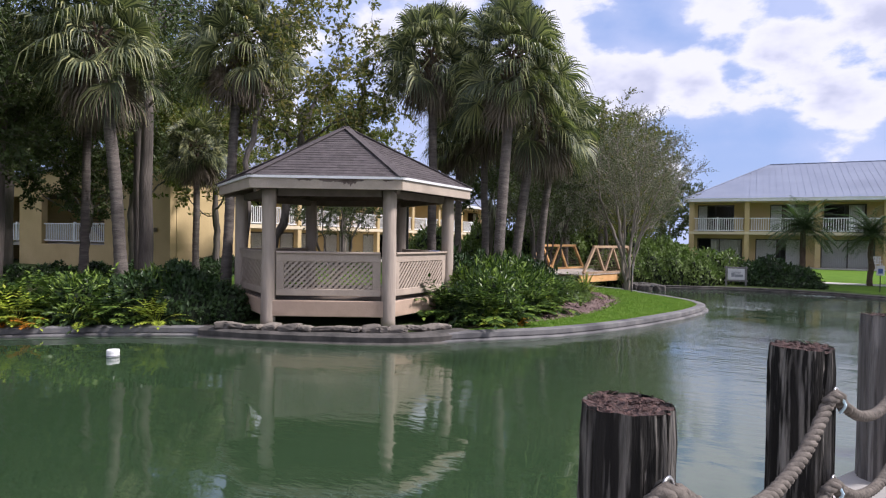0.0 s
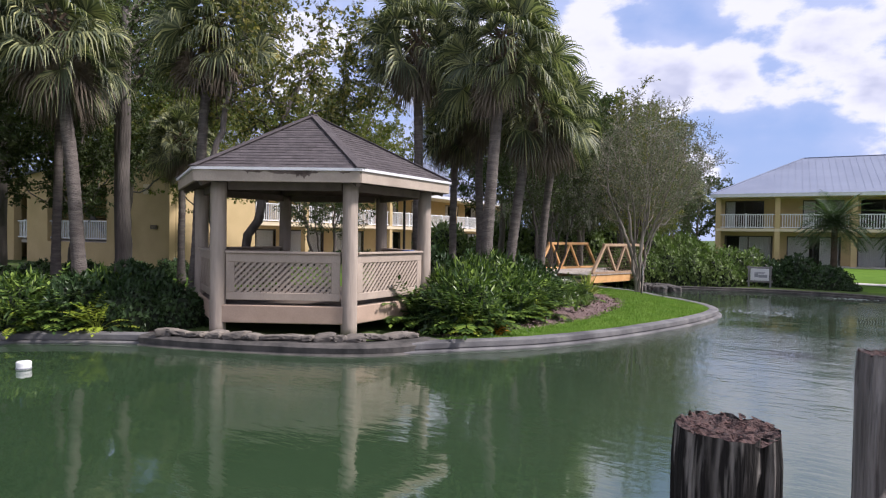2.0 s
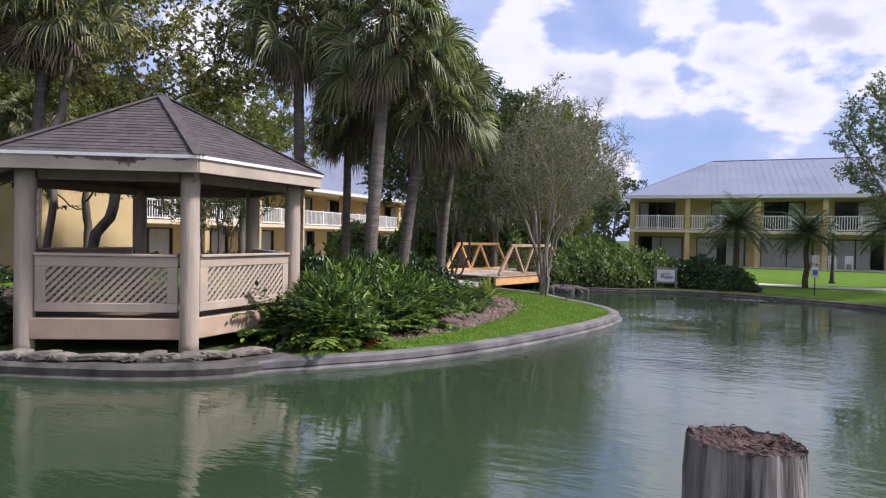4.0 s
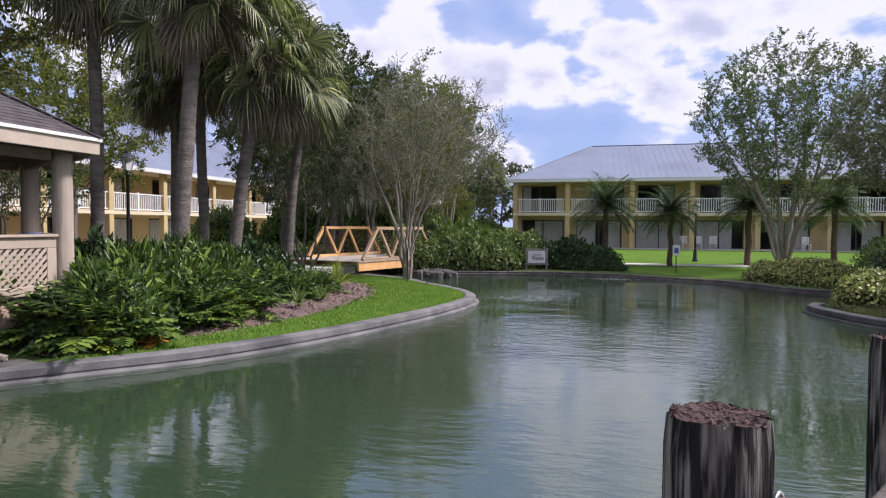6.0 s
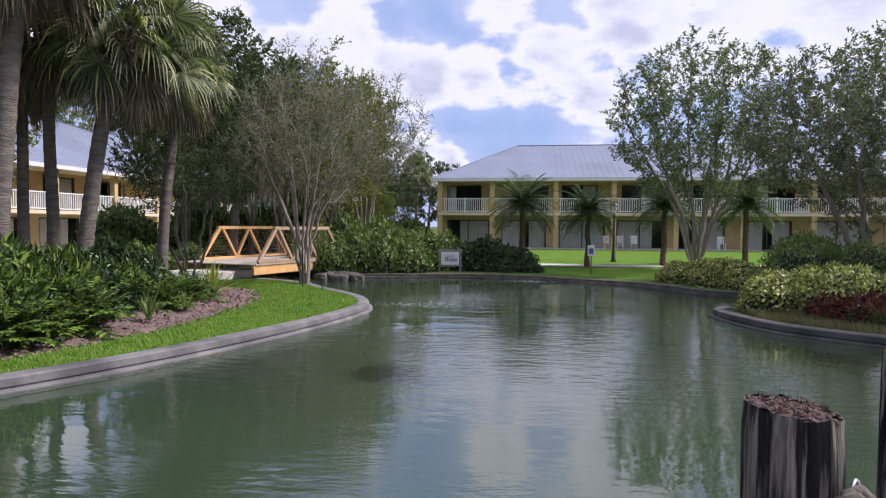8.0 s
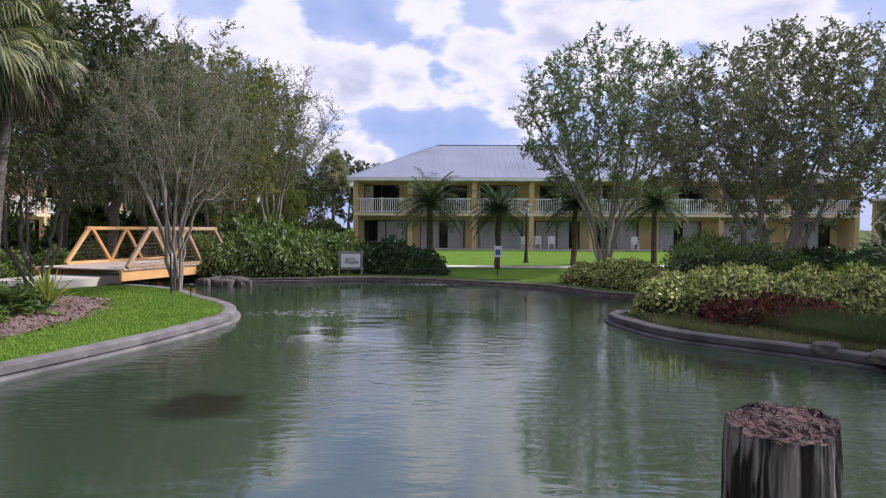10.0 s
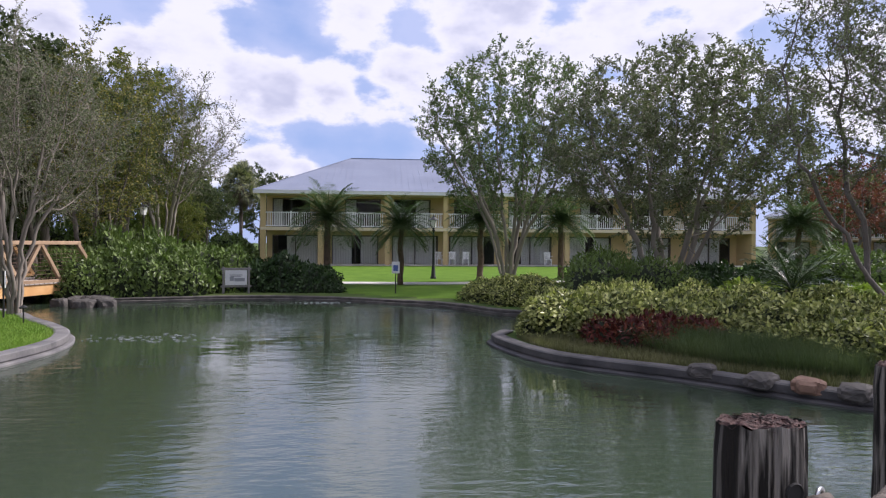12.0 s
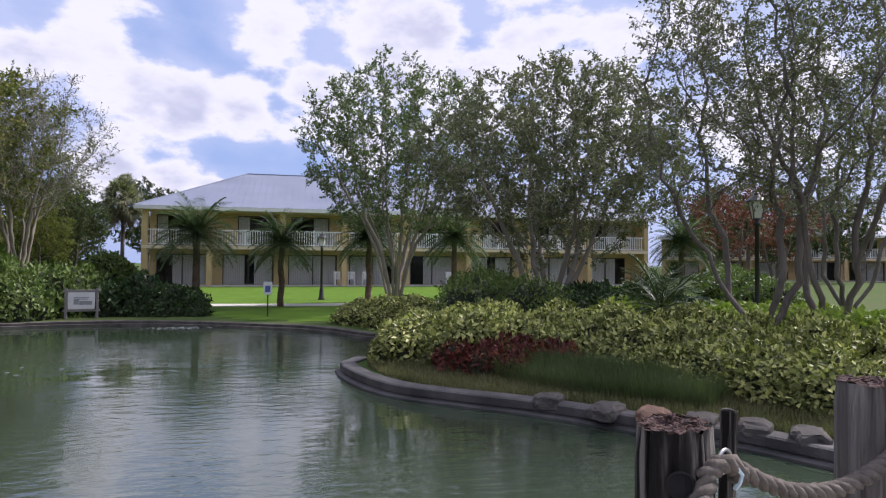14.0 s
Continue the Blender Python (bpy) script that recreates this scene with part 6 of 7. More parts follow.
def bare_trunk(x, y, h, r, seed, bend, label="tall dark tree trunk with rough bark before the hotel wall"):
    e = empty("pine_tree", pose(x, y, 0))
    tagged(e, label, "tree")
    line = [Vector((bend[0] * t + 0.08 * noise.noise((seed, t * 3, 0)), bend[1] * t, h * t - 0.05)) for t in (i / 16 for i in range(17))]
    v, f = tube(line, [r * (1.15 - 0.5 * i / 16) for i in range(17)], 12)
    raw("trunk", v, f, M["bark"], e, smooth=True)
    leaves = Bag()
    rr = random.Random(seed)
    limbs = Bag()
    for k in range(22):
        st = line[rr.randrange(10, 17)]
        a = rr.uniform(0, 6.28)
        en = st + Vector((math.cos(a) * rr.uniform(1, 2.4), math.sin(a) * rr.uniform(1, 2.4), rr.uniform(0.1, 1.4)))
        limbs.add(*tube(curve_through([st, st.lerp(en, 0.5) + Vector((0, 0, 0.2)), en], 0.4), [0.05, 0.04, 0.03, 0.02, 0.015, 0.01, 0.01, 0.01, 0.01, 0.01][:len(curve_through([st, st.lerp(en, 0.5) + Vector((0, 0, 0.2)), en], 0.4))], 5))
        for _ in range(260):
            g = en.lerp(st, rr.random() * 0.6) + Vector((rr.gauss(0, 0.35), rr.gauss(0, 0.35), rr.gauss(0, 0.25)))
            s = rr.uniform(0.08, 0.16)
            leaf_quad(leaves, g, rnd_dir(rr), rnd_dir(rr), s, s * 0.5)
    limbs.make("branching", M["bark"], e)
    leaves.make("crown", M["oakleaf"], e)


bare_trunk(15.6, 20.0, 8.0, 0.19, 61, (0.3, 0.2))
bare_trunk(16.5, 21.3, 8.5, 0.17, 62, (-0.1, 0.2))
bare_trunk(13.0, 22.8, 8.0, 0.20, 63, (0.4, 0.0))
bare_trunk(17.5, 30.5, 9.0, 0.22, 64, (0.2, 0.2))


def feather_palm(seed, n, length, trunk_h, tr, leaflets=26):
    r = random.Random(seed)
    wood, leaf = Bag(), Bag()
    line = [Vector((0.03 * math.sin(i), 0, trunk_h * i / 12 - 0.05 * (i == 0))) for i in range(13)]
    wood.add(*tube(line, [tr * (1.2 - 0.2 * i / 12) * (1.06 if i % 2 else 0.96) for i in range(13)], 9))
    for i in range(n):
        az = i * 2.39996
        el = radians(78 - 95 * (i / n))
        out = Vector((math.cos(az), math.sin(az), 0))
        L_ = length * r.uniform(0.85, 1.1)
        P, d = [Vector((0, 0, trunk_h))], (out * math.cos(el) + Vector((0, 0, math.sin(el))))
        for k in range(leaflets):
            d = (d + Vector((0, 0, -1.5 / leaflets))).normalized()
            P.append(P[-1] + d * L_ / leaflets)
        leaf.add(*tube(P, [0.012 * (1 - 0.8 * k / leaflets) for k in range(leaflets + 1)], 3, cap=False))
        for k in range(3, leaflets):
            t = k / leaflets
            tang = (P[k + 1] - P[k - 1]).normalized() if k < leaflets else d
            sd = tang.cross(Vector((0, 0, 1))).normalized()
            for s in (-1, 1):
                dd = (sd * s + tang * 0.55 + Vector((0, 0, 0.25 - 0.4 * r.random()))).normalized()
                ll = length * 0.27 * math.sin(math.pi * min(1, 0.15 + t * 0.85)) ** 0.6 * r.uniform(0.85, 1.1)
                leaf_quad(leaf, P[k], dd, Vector((0, 0, 1)), ll, 0.034)
    return wood, leaf


w_, l_ = feather_palm(5, 64, 1.45, 2.2, 0.095, 34)
plant_tree("date_palm", w_, l_, M["boots"], M["feather"], "small feathery date palm with arching fronds on the lawn", [(33.4, 2.3, 0, 0, 1.08), (34.7, -0.27, 0, 60, 0.98), (36.0, -3.45, 0, 120, 1.12), (38.0, -7.3, 0, 170, 1.15), (35.5, -16.5, 0, 30, 1.1)])


# ---------------------------------------------------------------- shrubs, hedges, bedding plants
def dome(seed, n, leaf, aspect=0.5, flat=0.0, core=0.86):
    """Leaves over a lumpy unit dome, and a near-black core painted as the shade inside it."""
    r = random.Random(seed)
    bag = Bag()
    for _ in range(n):
        d = rnd_dir(r)
        if d.z < -0.25:
            d.z = -d.z
        lump = 1 + 0.22 * noise.noise(d * 2.3 + Vector((seed, 0, 0)))
        q = lump * (0.80 + 0.22 * r.random() ** 0.6)
        p = d * q
        s = leaf * r.uniform(0.6, 1.3)
        dd = (d * 0.55 + rnd_dir(r) * 0.9 + Vector((0, 0, -0.15))).normalized()
        leaf_quad(bag, p, dd, (d + rnd_dir(r) * 0.5).normalized(), s, s * aspect)
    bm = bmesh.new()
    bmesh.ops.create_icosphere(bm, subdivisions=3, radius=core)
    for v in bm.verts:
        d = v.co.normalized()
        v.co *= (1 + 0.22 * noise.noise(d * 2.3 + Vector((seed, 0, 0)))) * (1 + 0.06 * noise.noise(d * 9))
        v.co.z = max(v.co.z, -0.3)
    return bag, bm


dome_cache = {}


def shrub(name, label, kind, x, y, z, sx, sy, sz, rot=0, category="shrub", group=""):
    """kind: (seed, leaves, leaf size, aspect, material)."""
    e = empty(name, pose(x, y, z, 0, 0, rot) @ Matrix.Diagonal((sx, sy, sz, 1)))
    tagged(e, label, category, group)
    if kind not in dome_cache:
        seed, n, leaf, aspect, mt = kind
        bag, bm = dome(seed, n, leaf, aspect)
        a = bag.make("foliage", M[mt], e)
        b = part("inner_growth", bm, M["core"], e, "near-black core standing in for the shade inside the shrub")
        dome_cache[kind] = (a, b)
    else:
        a, b = dome_cache[kind]
        share("foliage", a, Matrix(), e)
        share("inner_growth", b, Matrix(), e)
    return e


VAR = [(s, 3200, 0.135, 0.55, "varieg") for s in (1, 2, 3)]
HED = [(s, 2000, 0.15, 0.5, "hedge") for s in (4, 5, 6)]
DRK = [(s, 1700, 0.17, 0.5, "darkfern") for s in (7, 8)]
LIM = [(s, 1500, 0.20, 0.55, "limeleaf") for s in (9, 10)]
RED = [(s, 700, 0.30, 0.35, "redleaf") for s in (12, 13)]
FIN = [(s, 2600, 0.10, 0.4, "hedge") for s in (14, 15)]
rng = random.Random(77)

# variegated hedge on the point
front = curve_through([(22.9, -2.9), (21.9, -2.55), (21.3, -3.3), (20.9, -4.3), (20.1, -5.3), (19.2, -6.0), (18.3, -6.5), (17.5, -7.1), (16.9, -7.8)], 0.55)
for i, p in enumerate(front):
    for row in range(3):
        d = Vector((0.75, -0.66, 0)) if i > 3 else Vector((0.35, -0.94, 0))
        q = p + d * (row * 0.75) + Vector((rng.uniform(-0.12, 0.12), rng.uniform(-0.12, 0.12), 0))
        s = rng.uniform(0.50, 0.66)
        shrub("variegated_shrub", "dense shrub with green and cream variegated leaves", VAR[(i + row) % 3], q.x, q.y, 0.12 + 0.06 * row, s * 1.1, s, s * rng.uniform(0.95, 1.2) * (1.0 if row else 0.95), rng.uniform(0, 360), group="variegated hedge on the point")
for x, y, s in ((18.9, -5.4, 0.52), (18.3, -5.75, 0.55), (17.8, -6.05, 0.55), (17.3, -6.4, 0.5), (16.8, -6.8, 0.5), (19.4, -5.1, 0.45)):
    shrub("variegated_shrub", "dense shrub with green and cream variegated leaves", VAR[int(s * 100) % 3], x, y, 0.06, s * 1.1, s, s * 1.05, rng.uniform(0, 360), group="variegated hedge on the point")
for x, y, s in ((20.75, -2.95, 0.36), (20.45, -3.2, 0.34), (20.8, -3.5, 0.42), (20.5, -3.85, 0.38), (20.3, -4.2, 0.36), (20.15, -3.5, 0.26)):
    shrub("red_leaved_plant", "low plant with dark red pointed leaves", RED[int(s * 100) % 2], x, y, 0.16, s, s, s * 0.95, rng.uniform(0, 360), group="red plants in the hedge")
for i in range(34):
    a = rng.random()
    p = Vector((21.5, -7.5, 0)).lerp(Vector((17.5, -10.5, 0)), a) + Vector((rng.uniform(-1.2, 3.8), rng.uniform(-1.6, 1.6), 0))
    s = rng.uniform(0.45, 0.65)
    shrub("lime_groundcover", "bright yellow-green groundcover shrub", LIM[i % 2], p.x, p.y, 0.34, s * 1.15, s * 1.15, s * 0.8, rng.uniform(0, 360), group="lime groundcover")
# finer dark bush and low hedge at the far shore behind the point
for x, y, s, k in ((25.9, -4.7, 1.0, 0), (27.2, -5.2, 1.05, 1), (25.2, -5.7, 0.95, 0), (28.4, -5.8, 1.0, 1)):
    shrub("fine_leaved_bush", "soft dark green bush with fine leaves", FIN[k], x, y, 0.05, s, s, s * 1.35, rng.uniform(0, 360))
for x, y, s in ((28.2, -2.3, 0.6), (28.8, -3.1, 0.7), (27.3, -2.9, 0.6), (27.9, -3.8, 0.7), (26.6, -3.5, 0.55), (29.5, -3.9, 0.7), (29.6, -2.6, 0.6)):
    shrub("variegated_shrub", "low variegated shrub at the far shore", VAR[int(s * 50) % 3], x, y, 0.05, s * 1.1, s, s * 0.85, rng.uniform(0, 360), group="far shore shrubs")

for i, (x, y) in enumerate(((25.6, -6.9), (25.2, -7.7), (26.6, -7.6), (26.2, -8.6), (27.6, -8.3), (27.2, -9.5), (24.6, -8.9), (28.6, -9.2))):
    shrub("dark_shrub", "dark low shrub in the bed behind the hedge", DRK[i % 2], x, y, 0.15, 0.65, 0.65, 0.75 + 0.1 * (i % 3), 40 * i, group="dark bed behind the hedge")
# hedge between the bridge and the date palms
for i, (x, y, s, h, k) in enumerate(((29.9, 8.6, 0.8, 0.95, 0), (30.2, 7.8, 0.85, 1.0, 1), (30.4, 7.0, 0.85, 1.05, 2), (30.6, 6.2, 0.8, 0.95, 0), (30.9, 8.0, 0.9, 1.25, 1), (31.2, 7.0, 0.95, 1.3, 2), (31.4, 6.0, 0.9, 1.2, 0),
                                     (31.9, 5.2, 0.9, 1.1, 2), (30.9, 9.6, 0.8, 1.1, 0), (32.0, 8.8, 1.0, 1.5, 1), (32.4, 7.6, 1.0, 1.5, 2))):
    shrub("hedge_shrub", "loose green shrub along the far pond edge", HED[k], x, y, 0.0, s * 1.05, s * 1.05, h * 1.2, rng.uniform(0, 360), group="far pond hedge")
for x, y, s, h, k in ((32.0, 4.3, 0.85, 1.0, 0), (31.9, 3.4, 0.9, 1.1, 1), (31.6, 2.7, 0.75, 0.85, 0), (32.4, 3.8, 0.9, 1.1, 1), (32.3, 2.4, 0.7, 0.8, 0), (31.2, 1.9, 0.35, 0.35, 1)):
    shrub("dark_shrub", "dark green rounded shrub behind the sign", DRK[k], x, y, 0.0, s, s, h, rng.uniform(0, 360), group="dark shrubs by the sign")
# shrubs in front of the hotel walls and beside the footpath
for i in range(16):
    x = 14.5 + i * 1.5
    shrub("dark_shrub", "low dark shrub against the hotel wing", DRK[i % 2], x, 24.6 + 0.5 * math.sin(i) + (2.5 if x > 23.5 else 0), 0, 0.8, 0.7, 0.7, rng.uniform(0, 360), group="foundation shrubs")
for i in range(14):
    x = 21.5 + i * 0.75
    shrub("hedge_shrub", "green shrub beside the footpath", HED[i % 3], x, 14.3 + 0.5 * math.sin(i * 1.7) - 0.05 * i, 0.05, 0.6, 0.6, rng.uniform(0.6, 0.95), rng.uniform(0, 360), group="footpath shrubs")
for i in range(14):
    a = i / 13
    shrub("dark_shrub", "dark broad-leaved shrub below the palms", DRK[i % 2], 16.4 + 5.2 * a + rng.uniform(-0.3, 0.3), 10.4 - 0.3 * a + rng.uniform(-0.7, 0.7), 0.12, 0.7, 0.65, rng.uniform(0.85, 1.25), rng.uniform(0, 360), group="shrubs below the palms")
for x, y, s in ((11.9, 14.0, 0.6), (12.3, 14.6, 0.7), (11.5, 14.9, 0.65), (12.9, 15.2, 0.7), (12.5, 13.6, 0.5)):
    shrub("dark_shrub", "dark shrub beside the gazebo", DRK[int(s * 10) % 2], x, y, 0.1, s, s, s * 1.35, rng.uniform(0, 360), group="gazebo shrubs")
for x, y, sx in ((38, -21, 1.0), (36, -19, 0.9), (41, -23, 1.2), (33, -18, 1.0), (44, -25, 1.3), (30, -16, 0.9), (56, 10.8, 1.5), (55, 11.6, 1.3)):
    shrub("hedge_shrub", "mixed green shrub at the far end of the lawn", HED[int(sx * 10) % 3], x, y, 0, sx * 1.2, sx * 1.2, sx * 1.2, rng.uniform(0, 360), group="distant shrubs")


def split_leaf(bag, base, az, el, stalk, blade, r):
    """A long stalk with a deeply cut, arching leaf."""
    out = Vector((math.cos(az), math.sin(az), 0))
    d = out * math.cos(el) + Vector((0, 0, math.sin(el)))
    P = [base]
    n = 6
    for k in range(n):
        d = (d + Vector((0, 0, -0.07))).normalized()
        P.append(P[-1] + d * stalk / n)
    bag.add(*tube(P, [0.011 - 0.001 * k for k in range(n + 1)], 3, cap=False))
    p = P[-1]
    side = d.cross(Vector((0, 0, 1))).normalized()
    m = 6
    for k in range(m):
        d = (d + Vector((0, 0, -0.13))).normalized()
        q = p + d * blade / m
        t = (k + 0.5) / m
        L_ = blade * 0.46 * math.sin(math.pi * (0.22 + 0.72 * t)) * r.uniform(0.85, 1.1)
        for s in (-1, 1):
            dd = (side * s + d * (0.15 + 0.75 * t) + Vector((0, 0, -0.18))).normalized()
            leaf_quad(bag, p, dd, Vector((0, 0, 1)), L_, 0.135 * blade / 0.6)
        p = q
    leaf_quad(bag, p, d, Vector((0, 0, 1)), blade * 0.28, 0.08)


def rosette(seed, n, stalk, blade):
    r = random.Random(seed)
    bag = Bag()
    for i in range(n):
        split_leaf(bag, Vector((r.uniform(-0.06, 0.06), r.uniform(-0.06, 0.06), 0)), i * 2.39996, radians(r.uniform(28, 80)), stalk * r.uniform(0.6, 1.1), blade * r.uniform(0.75, 1.1), r)
    return bag


ros = {}


def philodendron(x, y, z, sc, rot, v, label="split-leaf philodendron with glossy cut leaves", mt="fern"):
    if (v, mt) not in ros:
        ros[v, mt] = rosette(100 + v, 22 + 2 * v, 0.58, 0.52).make("philodendron", M[mt])
        o = ros[v, mt]
    else:
        o = new("philodendron", ros[v, mt].data)
    o.matrix_basis = pose(x, y, z, 0, 0, rot) @ Matrix.Scale(sc, 4)
    tagged(o, label, "plant", "philodendrons in the beds")


for i in range(56):
    t = rng.random()
    x, y = 14.7 + 7.3 * t ** 1.2, 8.75 - 0.15 * t + rng.uniform(-0.35, 1.7)
    if y < 8.35 - 0.35 * math.sin(t * 3.0) and t < 0.3:
        y += 0.5
    philodendron(x, y, 0.08, rng.uniform(0.6, 0.95) * (1.1 - 0.35 * t), rng.uniform(0, 360), i % 4)
for i in range(54):
    t = rng.random()
    p = Vector((11.7, 13.4, 0)).lerp(Vector((7.2, 18.6, 0)), t) + Vector((0.75, 0.62, 0)) * rng.uniform(0.2, 2.6)
    philodendron(p.x, p.y, 0.05, rng.uniform(0.65, 1.0), rng.uniform(0, 360), i % 4)
for i, (x, y, s) in enumerate(((10.6, 15.15, 0.55), (11.25, 13.95, 0.62), (9.9, 15.95, 0.7), (11.2, 16.0, 0.7), (12.3, 15.8, 0.6), (17.2, 8.4, 0.45), (14.6, 8.7, 0.4), (9.2, 17.2, 0.7))):
    philodendron(x, y, 0.05, s, 40 * i, i % 4, "bright yellow-green split-leaf plant at the pond edge", "limefern")
for x, y in ((15.05, 8.25), (9.85, 15.55), (9.6, 15.9)):
    o = rosette(7, 9, 0.12, 0.2).make("orange_plant", M["orangeleaf"])
    o.matrix_basis = pose(x, y, 0.06, 0, 0, x * 90)
    tagged(o, "small plant with orange fading leaves at the kerb", "plant")


PHI = [(s, 2600, 0.20, 0.26, "fern") for s in (21, 22, 23)]
for i, (x, y, s, h) in enumerate(((15.15, 8.95, 0.62, 0.80), (15.9, 9.4, 0.75, 1.0), (16.6, 9.0, 0.66, 0.82), (17.3, 9.6, 0.8, 1.05), (18.2, 9.3, 0.66, 0.85), (18.9, 9.8, 0.7, 0.95), (19.7, 9.4, 0.55, 0.7), (20.5, 9.7, 0.5, 0.65), (10.9, 15.6, 0.7, 0.75), (9.6, 17.2, 0.7, 0.8), (12.0, 14.9, 0.7, 0.8))):
    shrub("split_leaf_bush", "rounded bush of glossy narrow split leaves", PHI[i % 3], x, y, 0.06, s * 1.05, s * 1.05, h * 1.18, 50 * i, group="split-leaf bushes in the beds")
# added dark fillers that stand in for the shade between the bed plants
for i in range(22):
    t = i / 21
    shrub("shade_fill_shrub", "added dark filler foliage standing in for shade under the split-leaf plants", DRK[i % 2], 14.9 + 6.6 * t, 9.25 + 0.35 * math.sin(i * 2.1), 0.05, 0.6, 0.6, 0.72 - 0.3 * t, rng.uniform(0, 360), group="bed undergrowth")
for i in range(20):
    t = i / 19
    p = Vector((12.1, 13.9, 0)).lerp(Vector((7.9, 18.9, 0)), t) + Vector((0.75, 0.62, 0)) * (0.4 + 0.9 * (i % 2))
    shrub("shade_fill_shrub", "added dark filler foliage standing in for shade under the split-leaf plants", DRK[i % 2], p.x, p.y, 0.05, 0.6, 0.6, 0.5, rng.uniform(0, 360), group="bed undergrowth")
for i in range(16):
    t = i / 15
    shrub("tall_shrub", "tall mixed green screening shrub between the hotel wings", HED[i % 3], 38 + 17.5 * t + rng.uniform(-1, 1), 22 - 9.5 * t + 1.5 * math.sin(i * 2.0), 0, 1.9, 1.7, rng.uniform(2.0, 3.2), rng.uniform(0, 360), group="screening shrubs")


def blade_plant(name, label, x, y, z, n, length, width, mt, seed, arch=0.09, low=25):
    r = random.Random(seed)
    bag = Bag()
    for i in range(n):
        az = i * 2.39996 + r.uniform(-0.2, 0.2)
        el = radians(r.uniform(low, 85))
        out = Vector((math.cos(az), math.sin(az), 0))
        d = out * math.cos(el) + Vector((0, 0, math.sin(el)))
        sd = d.cross(Vector((0, 0, 1))).normalized()
        p, L_ = Vector((0, 0, 0)), length * r.uniform(0.7, 1.1)
        m = 6
        for k in range(m):
            q = p + d * L_ / m
            w0, w1 = width * (1 - k / m) ** 0.5, width * (1 - (k + 1) / m) ** 0.5
            j = len(bag.v)
            bag.v += [tuple(p - sd * w0), tuple(p + sd * w0), tuple(q + sd * w1), tuple(q - sd * w1)]
            bag.f.append((j, j + 1, j + 2, j + 3))
            d = (d + Vector((0, 0, -arch))).normalized()
            p = q
    o = bag.make(name, M[mt])
    o.matrix_basis = pose(x, y, z)
    tagged(o, label, "plant")


blade_plant("yellow_dracaena", "spiky plant with yellow striped blades in the mulch bed", 21.6, 8.55, 0.16, 42, 0.75, 0.028, "yucca", 5)
blade_plant("yellow_dracaena", "spiky plant with yellow striped blades in the mulch bed", 21.0, 8.9, 0.16, 26, 0.5, 0.022, "yucca", 6)
for i, (x, y) in enumerate(((20.2, 8.35), (19.6, 8.0), (19.0, 8.3), (18.4, 7.9), (22.3, 9.3))):
    blade_plant("strappy_plant", "small strappy green plant in the mulch", x, y, 0.14, 22, 0.45, 0.016, "hedge", 9 + i)
w_, l_ = feather_palm(9, 26, 1.15, 0.35, 0.12, 22)
plant_tree("cycad", w_, l_, M["boots"], M["darkfern"], "dark cycad with stiff feathery fronds above the hedge", [(25.5, -9.0, 0.35, 0, 1.0), (22.6, -7.2, 0.35, 50, 1.1), (28.0, -10.5, 0.3, 100, 1.1), (24.0, -8.3, 0.35, 80, 0.9)])


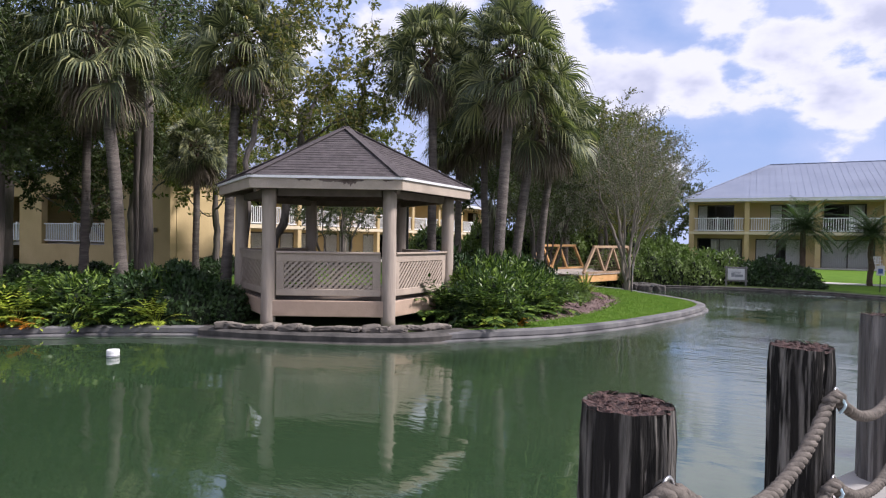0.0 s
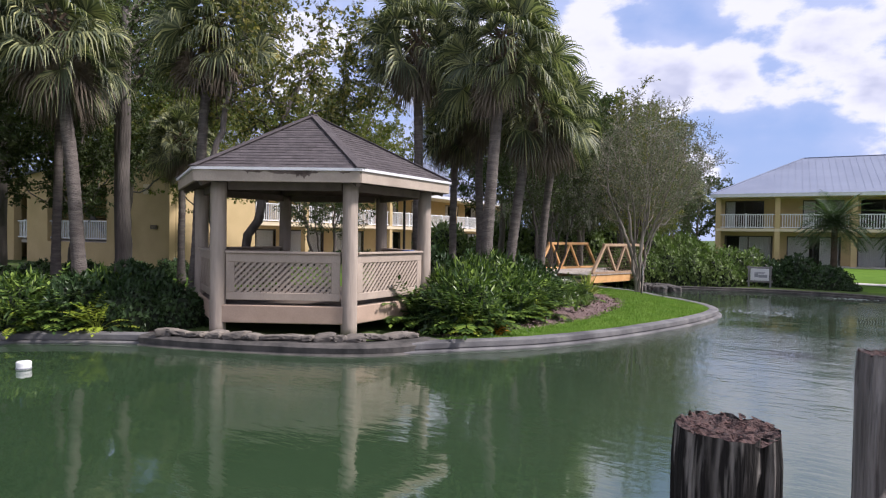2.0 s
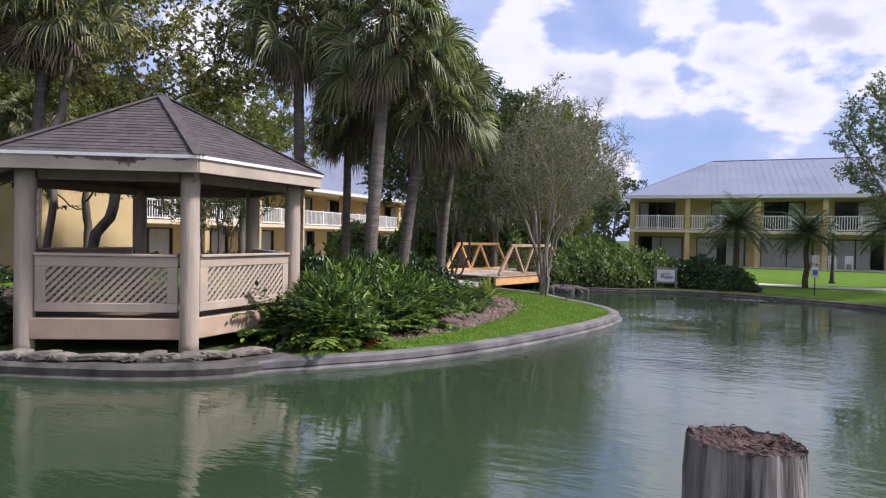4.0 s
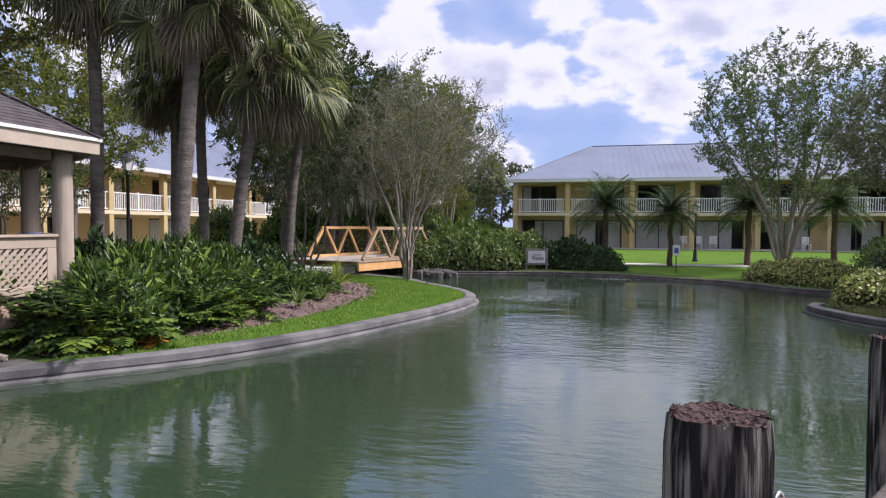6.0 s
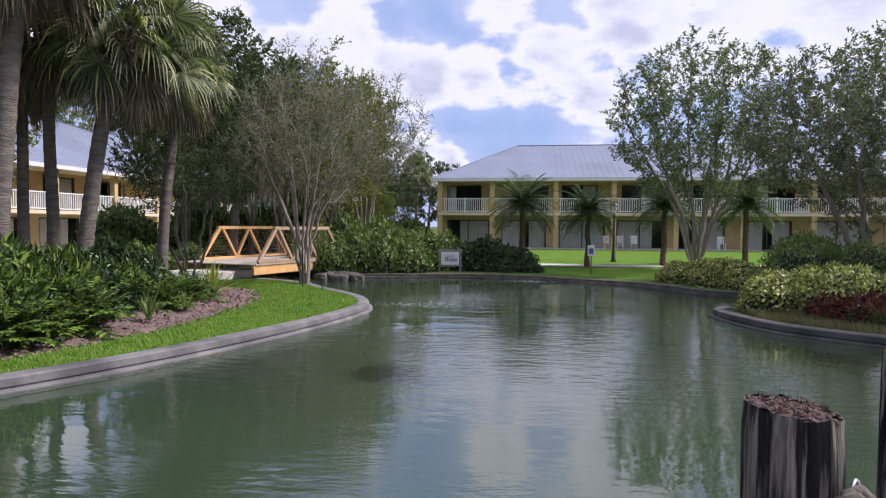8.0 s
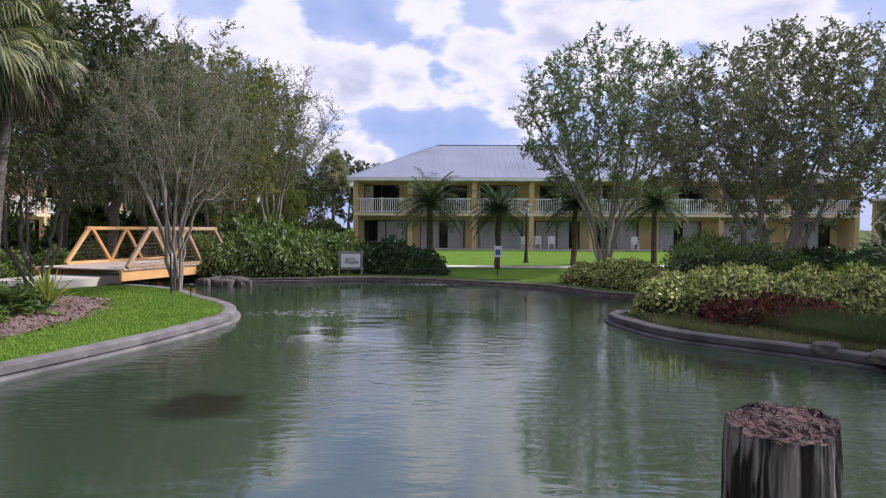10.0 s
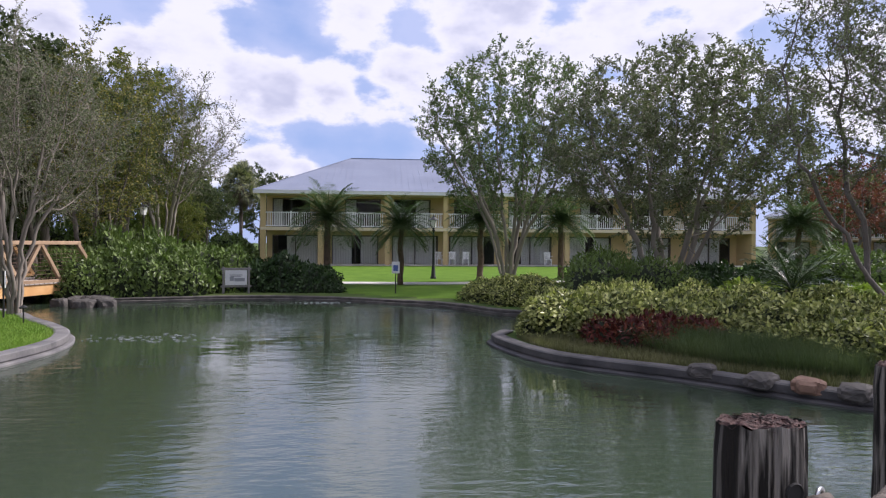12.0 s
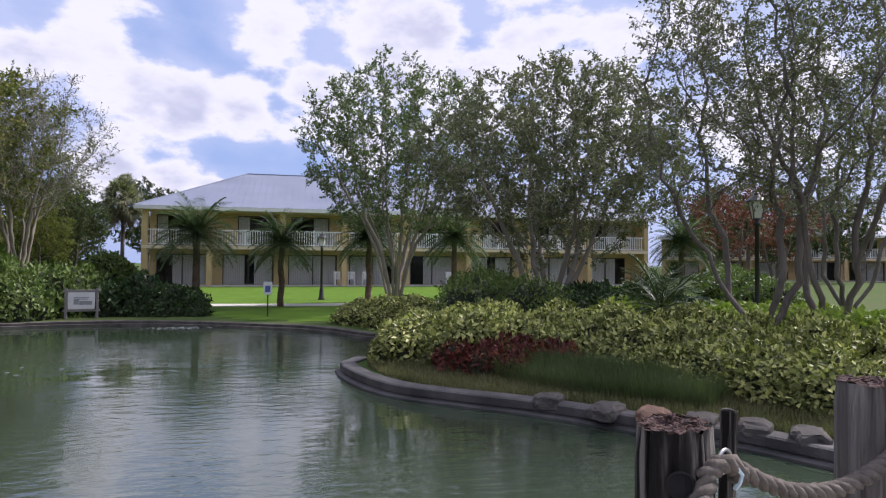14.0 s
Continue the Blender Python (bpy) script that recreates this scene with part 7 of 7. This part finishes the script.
# ---------------------------------------------------------------- grass, mulch, litter
def blades(name, poly, n, h, mt, label, base, seed, width=0.006, edge=0.0):
    r = random.Random(seed)
    xs, ys = [p[0] for p in poly], [p[1] for p in poly]
    bag = Bag()
    while n > 0:
        x, y = r.uniform(min(xs), max(xs)), r.uniform(min(ys), max(ys))
        if not inside(x, y, poly):
            continue
        n -= 1
        z = base(x, y)
        a = r.uniform(0, 6.28)
        d = Vector((math.cos(a), math.sin(a), 0))
        hh = h * r.uniform(0.5, 1.3)
        w = Vector((-d.y, d.x, 0)) * width
        p = Vector((x, y, z))
        k = len(bag.v)
        bag.v += [tuple(p - w), tuple(p + w), tuple(p + d * hh * r.uniform(0.2, 0.8) + Vector((0, 0, hh)))]
        bag.f.append((k, k + 1, k + 2))
    o = bag.make(name, M[mt])
    tagged(o, label, "grass", kind="stuff")


blades("lawn_blades", LAWN, 90000, 0.045, "blade", "short bright green lawn blades", lambda x, y: GROUND + mound_height(x, y, LAWN, 0.10, 1.6), 3)
ISLE_GRASS = [tuple(p)[:2] for p in curve_through([(21.8, -1.8), (20.4, -2.15), (19.6, -2.9), (18.9, -3.65), (17.9, -4.5), (17.0, -5.4), (17.8, -6.2), (19.0, -5.0), (20.3, -3.6), (21.6, -2.5)], 0.4, closed=True)]
blades("rough_grass", ISLE_GRASS, 30000, 0.10, "tallgrass", "ragged grass on the point between kerb and hedge", lambda x, y: GROUND + mound_height(x, y, ISLE_BED, 0.42, 2.6), 4, 0.005)
TUFT = [(20.3, -3.1), (19.5, -3.55), (18.8, -4.15), (18.1, -4.85), (18.3, -5.3), (19.2, -4.9), (20.1, -4.1), (20.6, -3.5)]
blades("fine_grass", TUFT, 22000, 0.24, "finegrass", "tall fine green grass before the variegated hedge", lambda x, y: GROUND + mound_height(x, y, ISLE_BED, 0.42, 2.6), 8, 0.004)


def scatter_chips(poly, n, seed, base, label):
    r = random.Random(seed)
    xs, ys = [p[0] for p in poly], [p[1] for p in poly]
    bag = Bag()
    while n > 0:
        x, y = r.uniform(min(xs), max(xs)), r.uniform(min(ys), max(ys))
        if not inside(x, y, poly):
            continue
        n -= 1
        p = Vector((x, y, base(x, y) + 0.02))
        d = Vector((r.uniform(-1, 1), r.uniform(-1, 1), r.uniform(-0.3, 0.5))).normalized() * r.uniform(0.02, 0.055)
        s = d.cross(Vector((0, 0, 1))).normalized() * r.uniform(0.008, 0.018)
        bag.add([p - d - s, p + d - s, p + d + s, p - d + s], [(0, 1, 2, 3)])
    tagged(bag.make("mulch_chips", M["chips"]), label, "mulch", kind="stuff")


scatter_chips(BED, 9000, 8, lambda x, y: GROUND + 0.012 + mound_height(x, y, BED, 0.17, 1.3), "purplish brown bark chips on the planting bed")
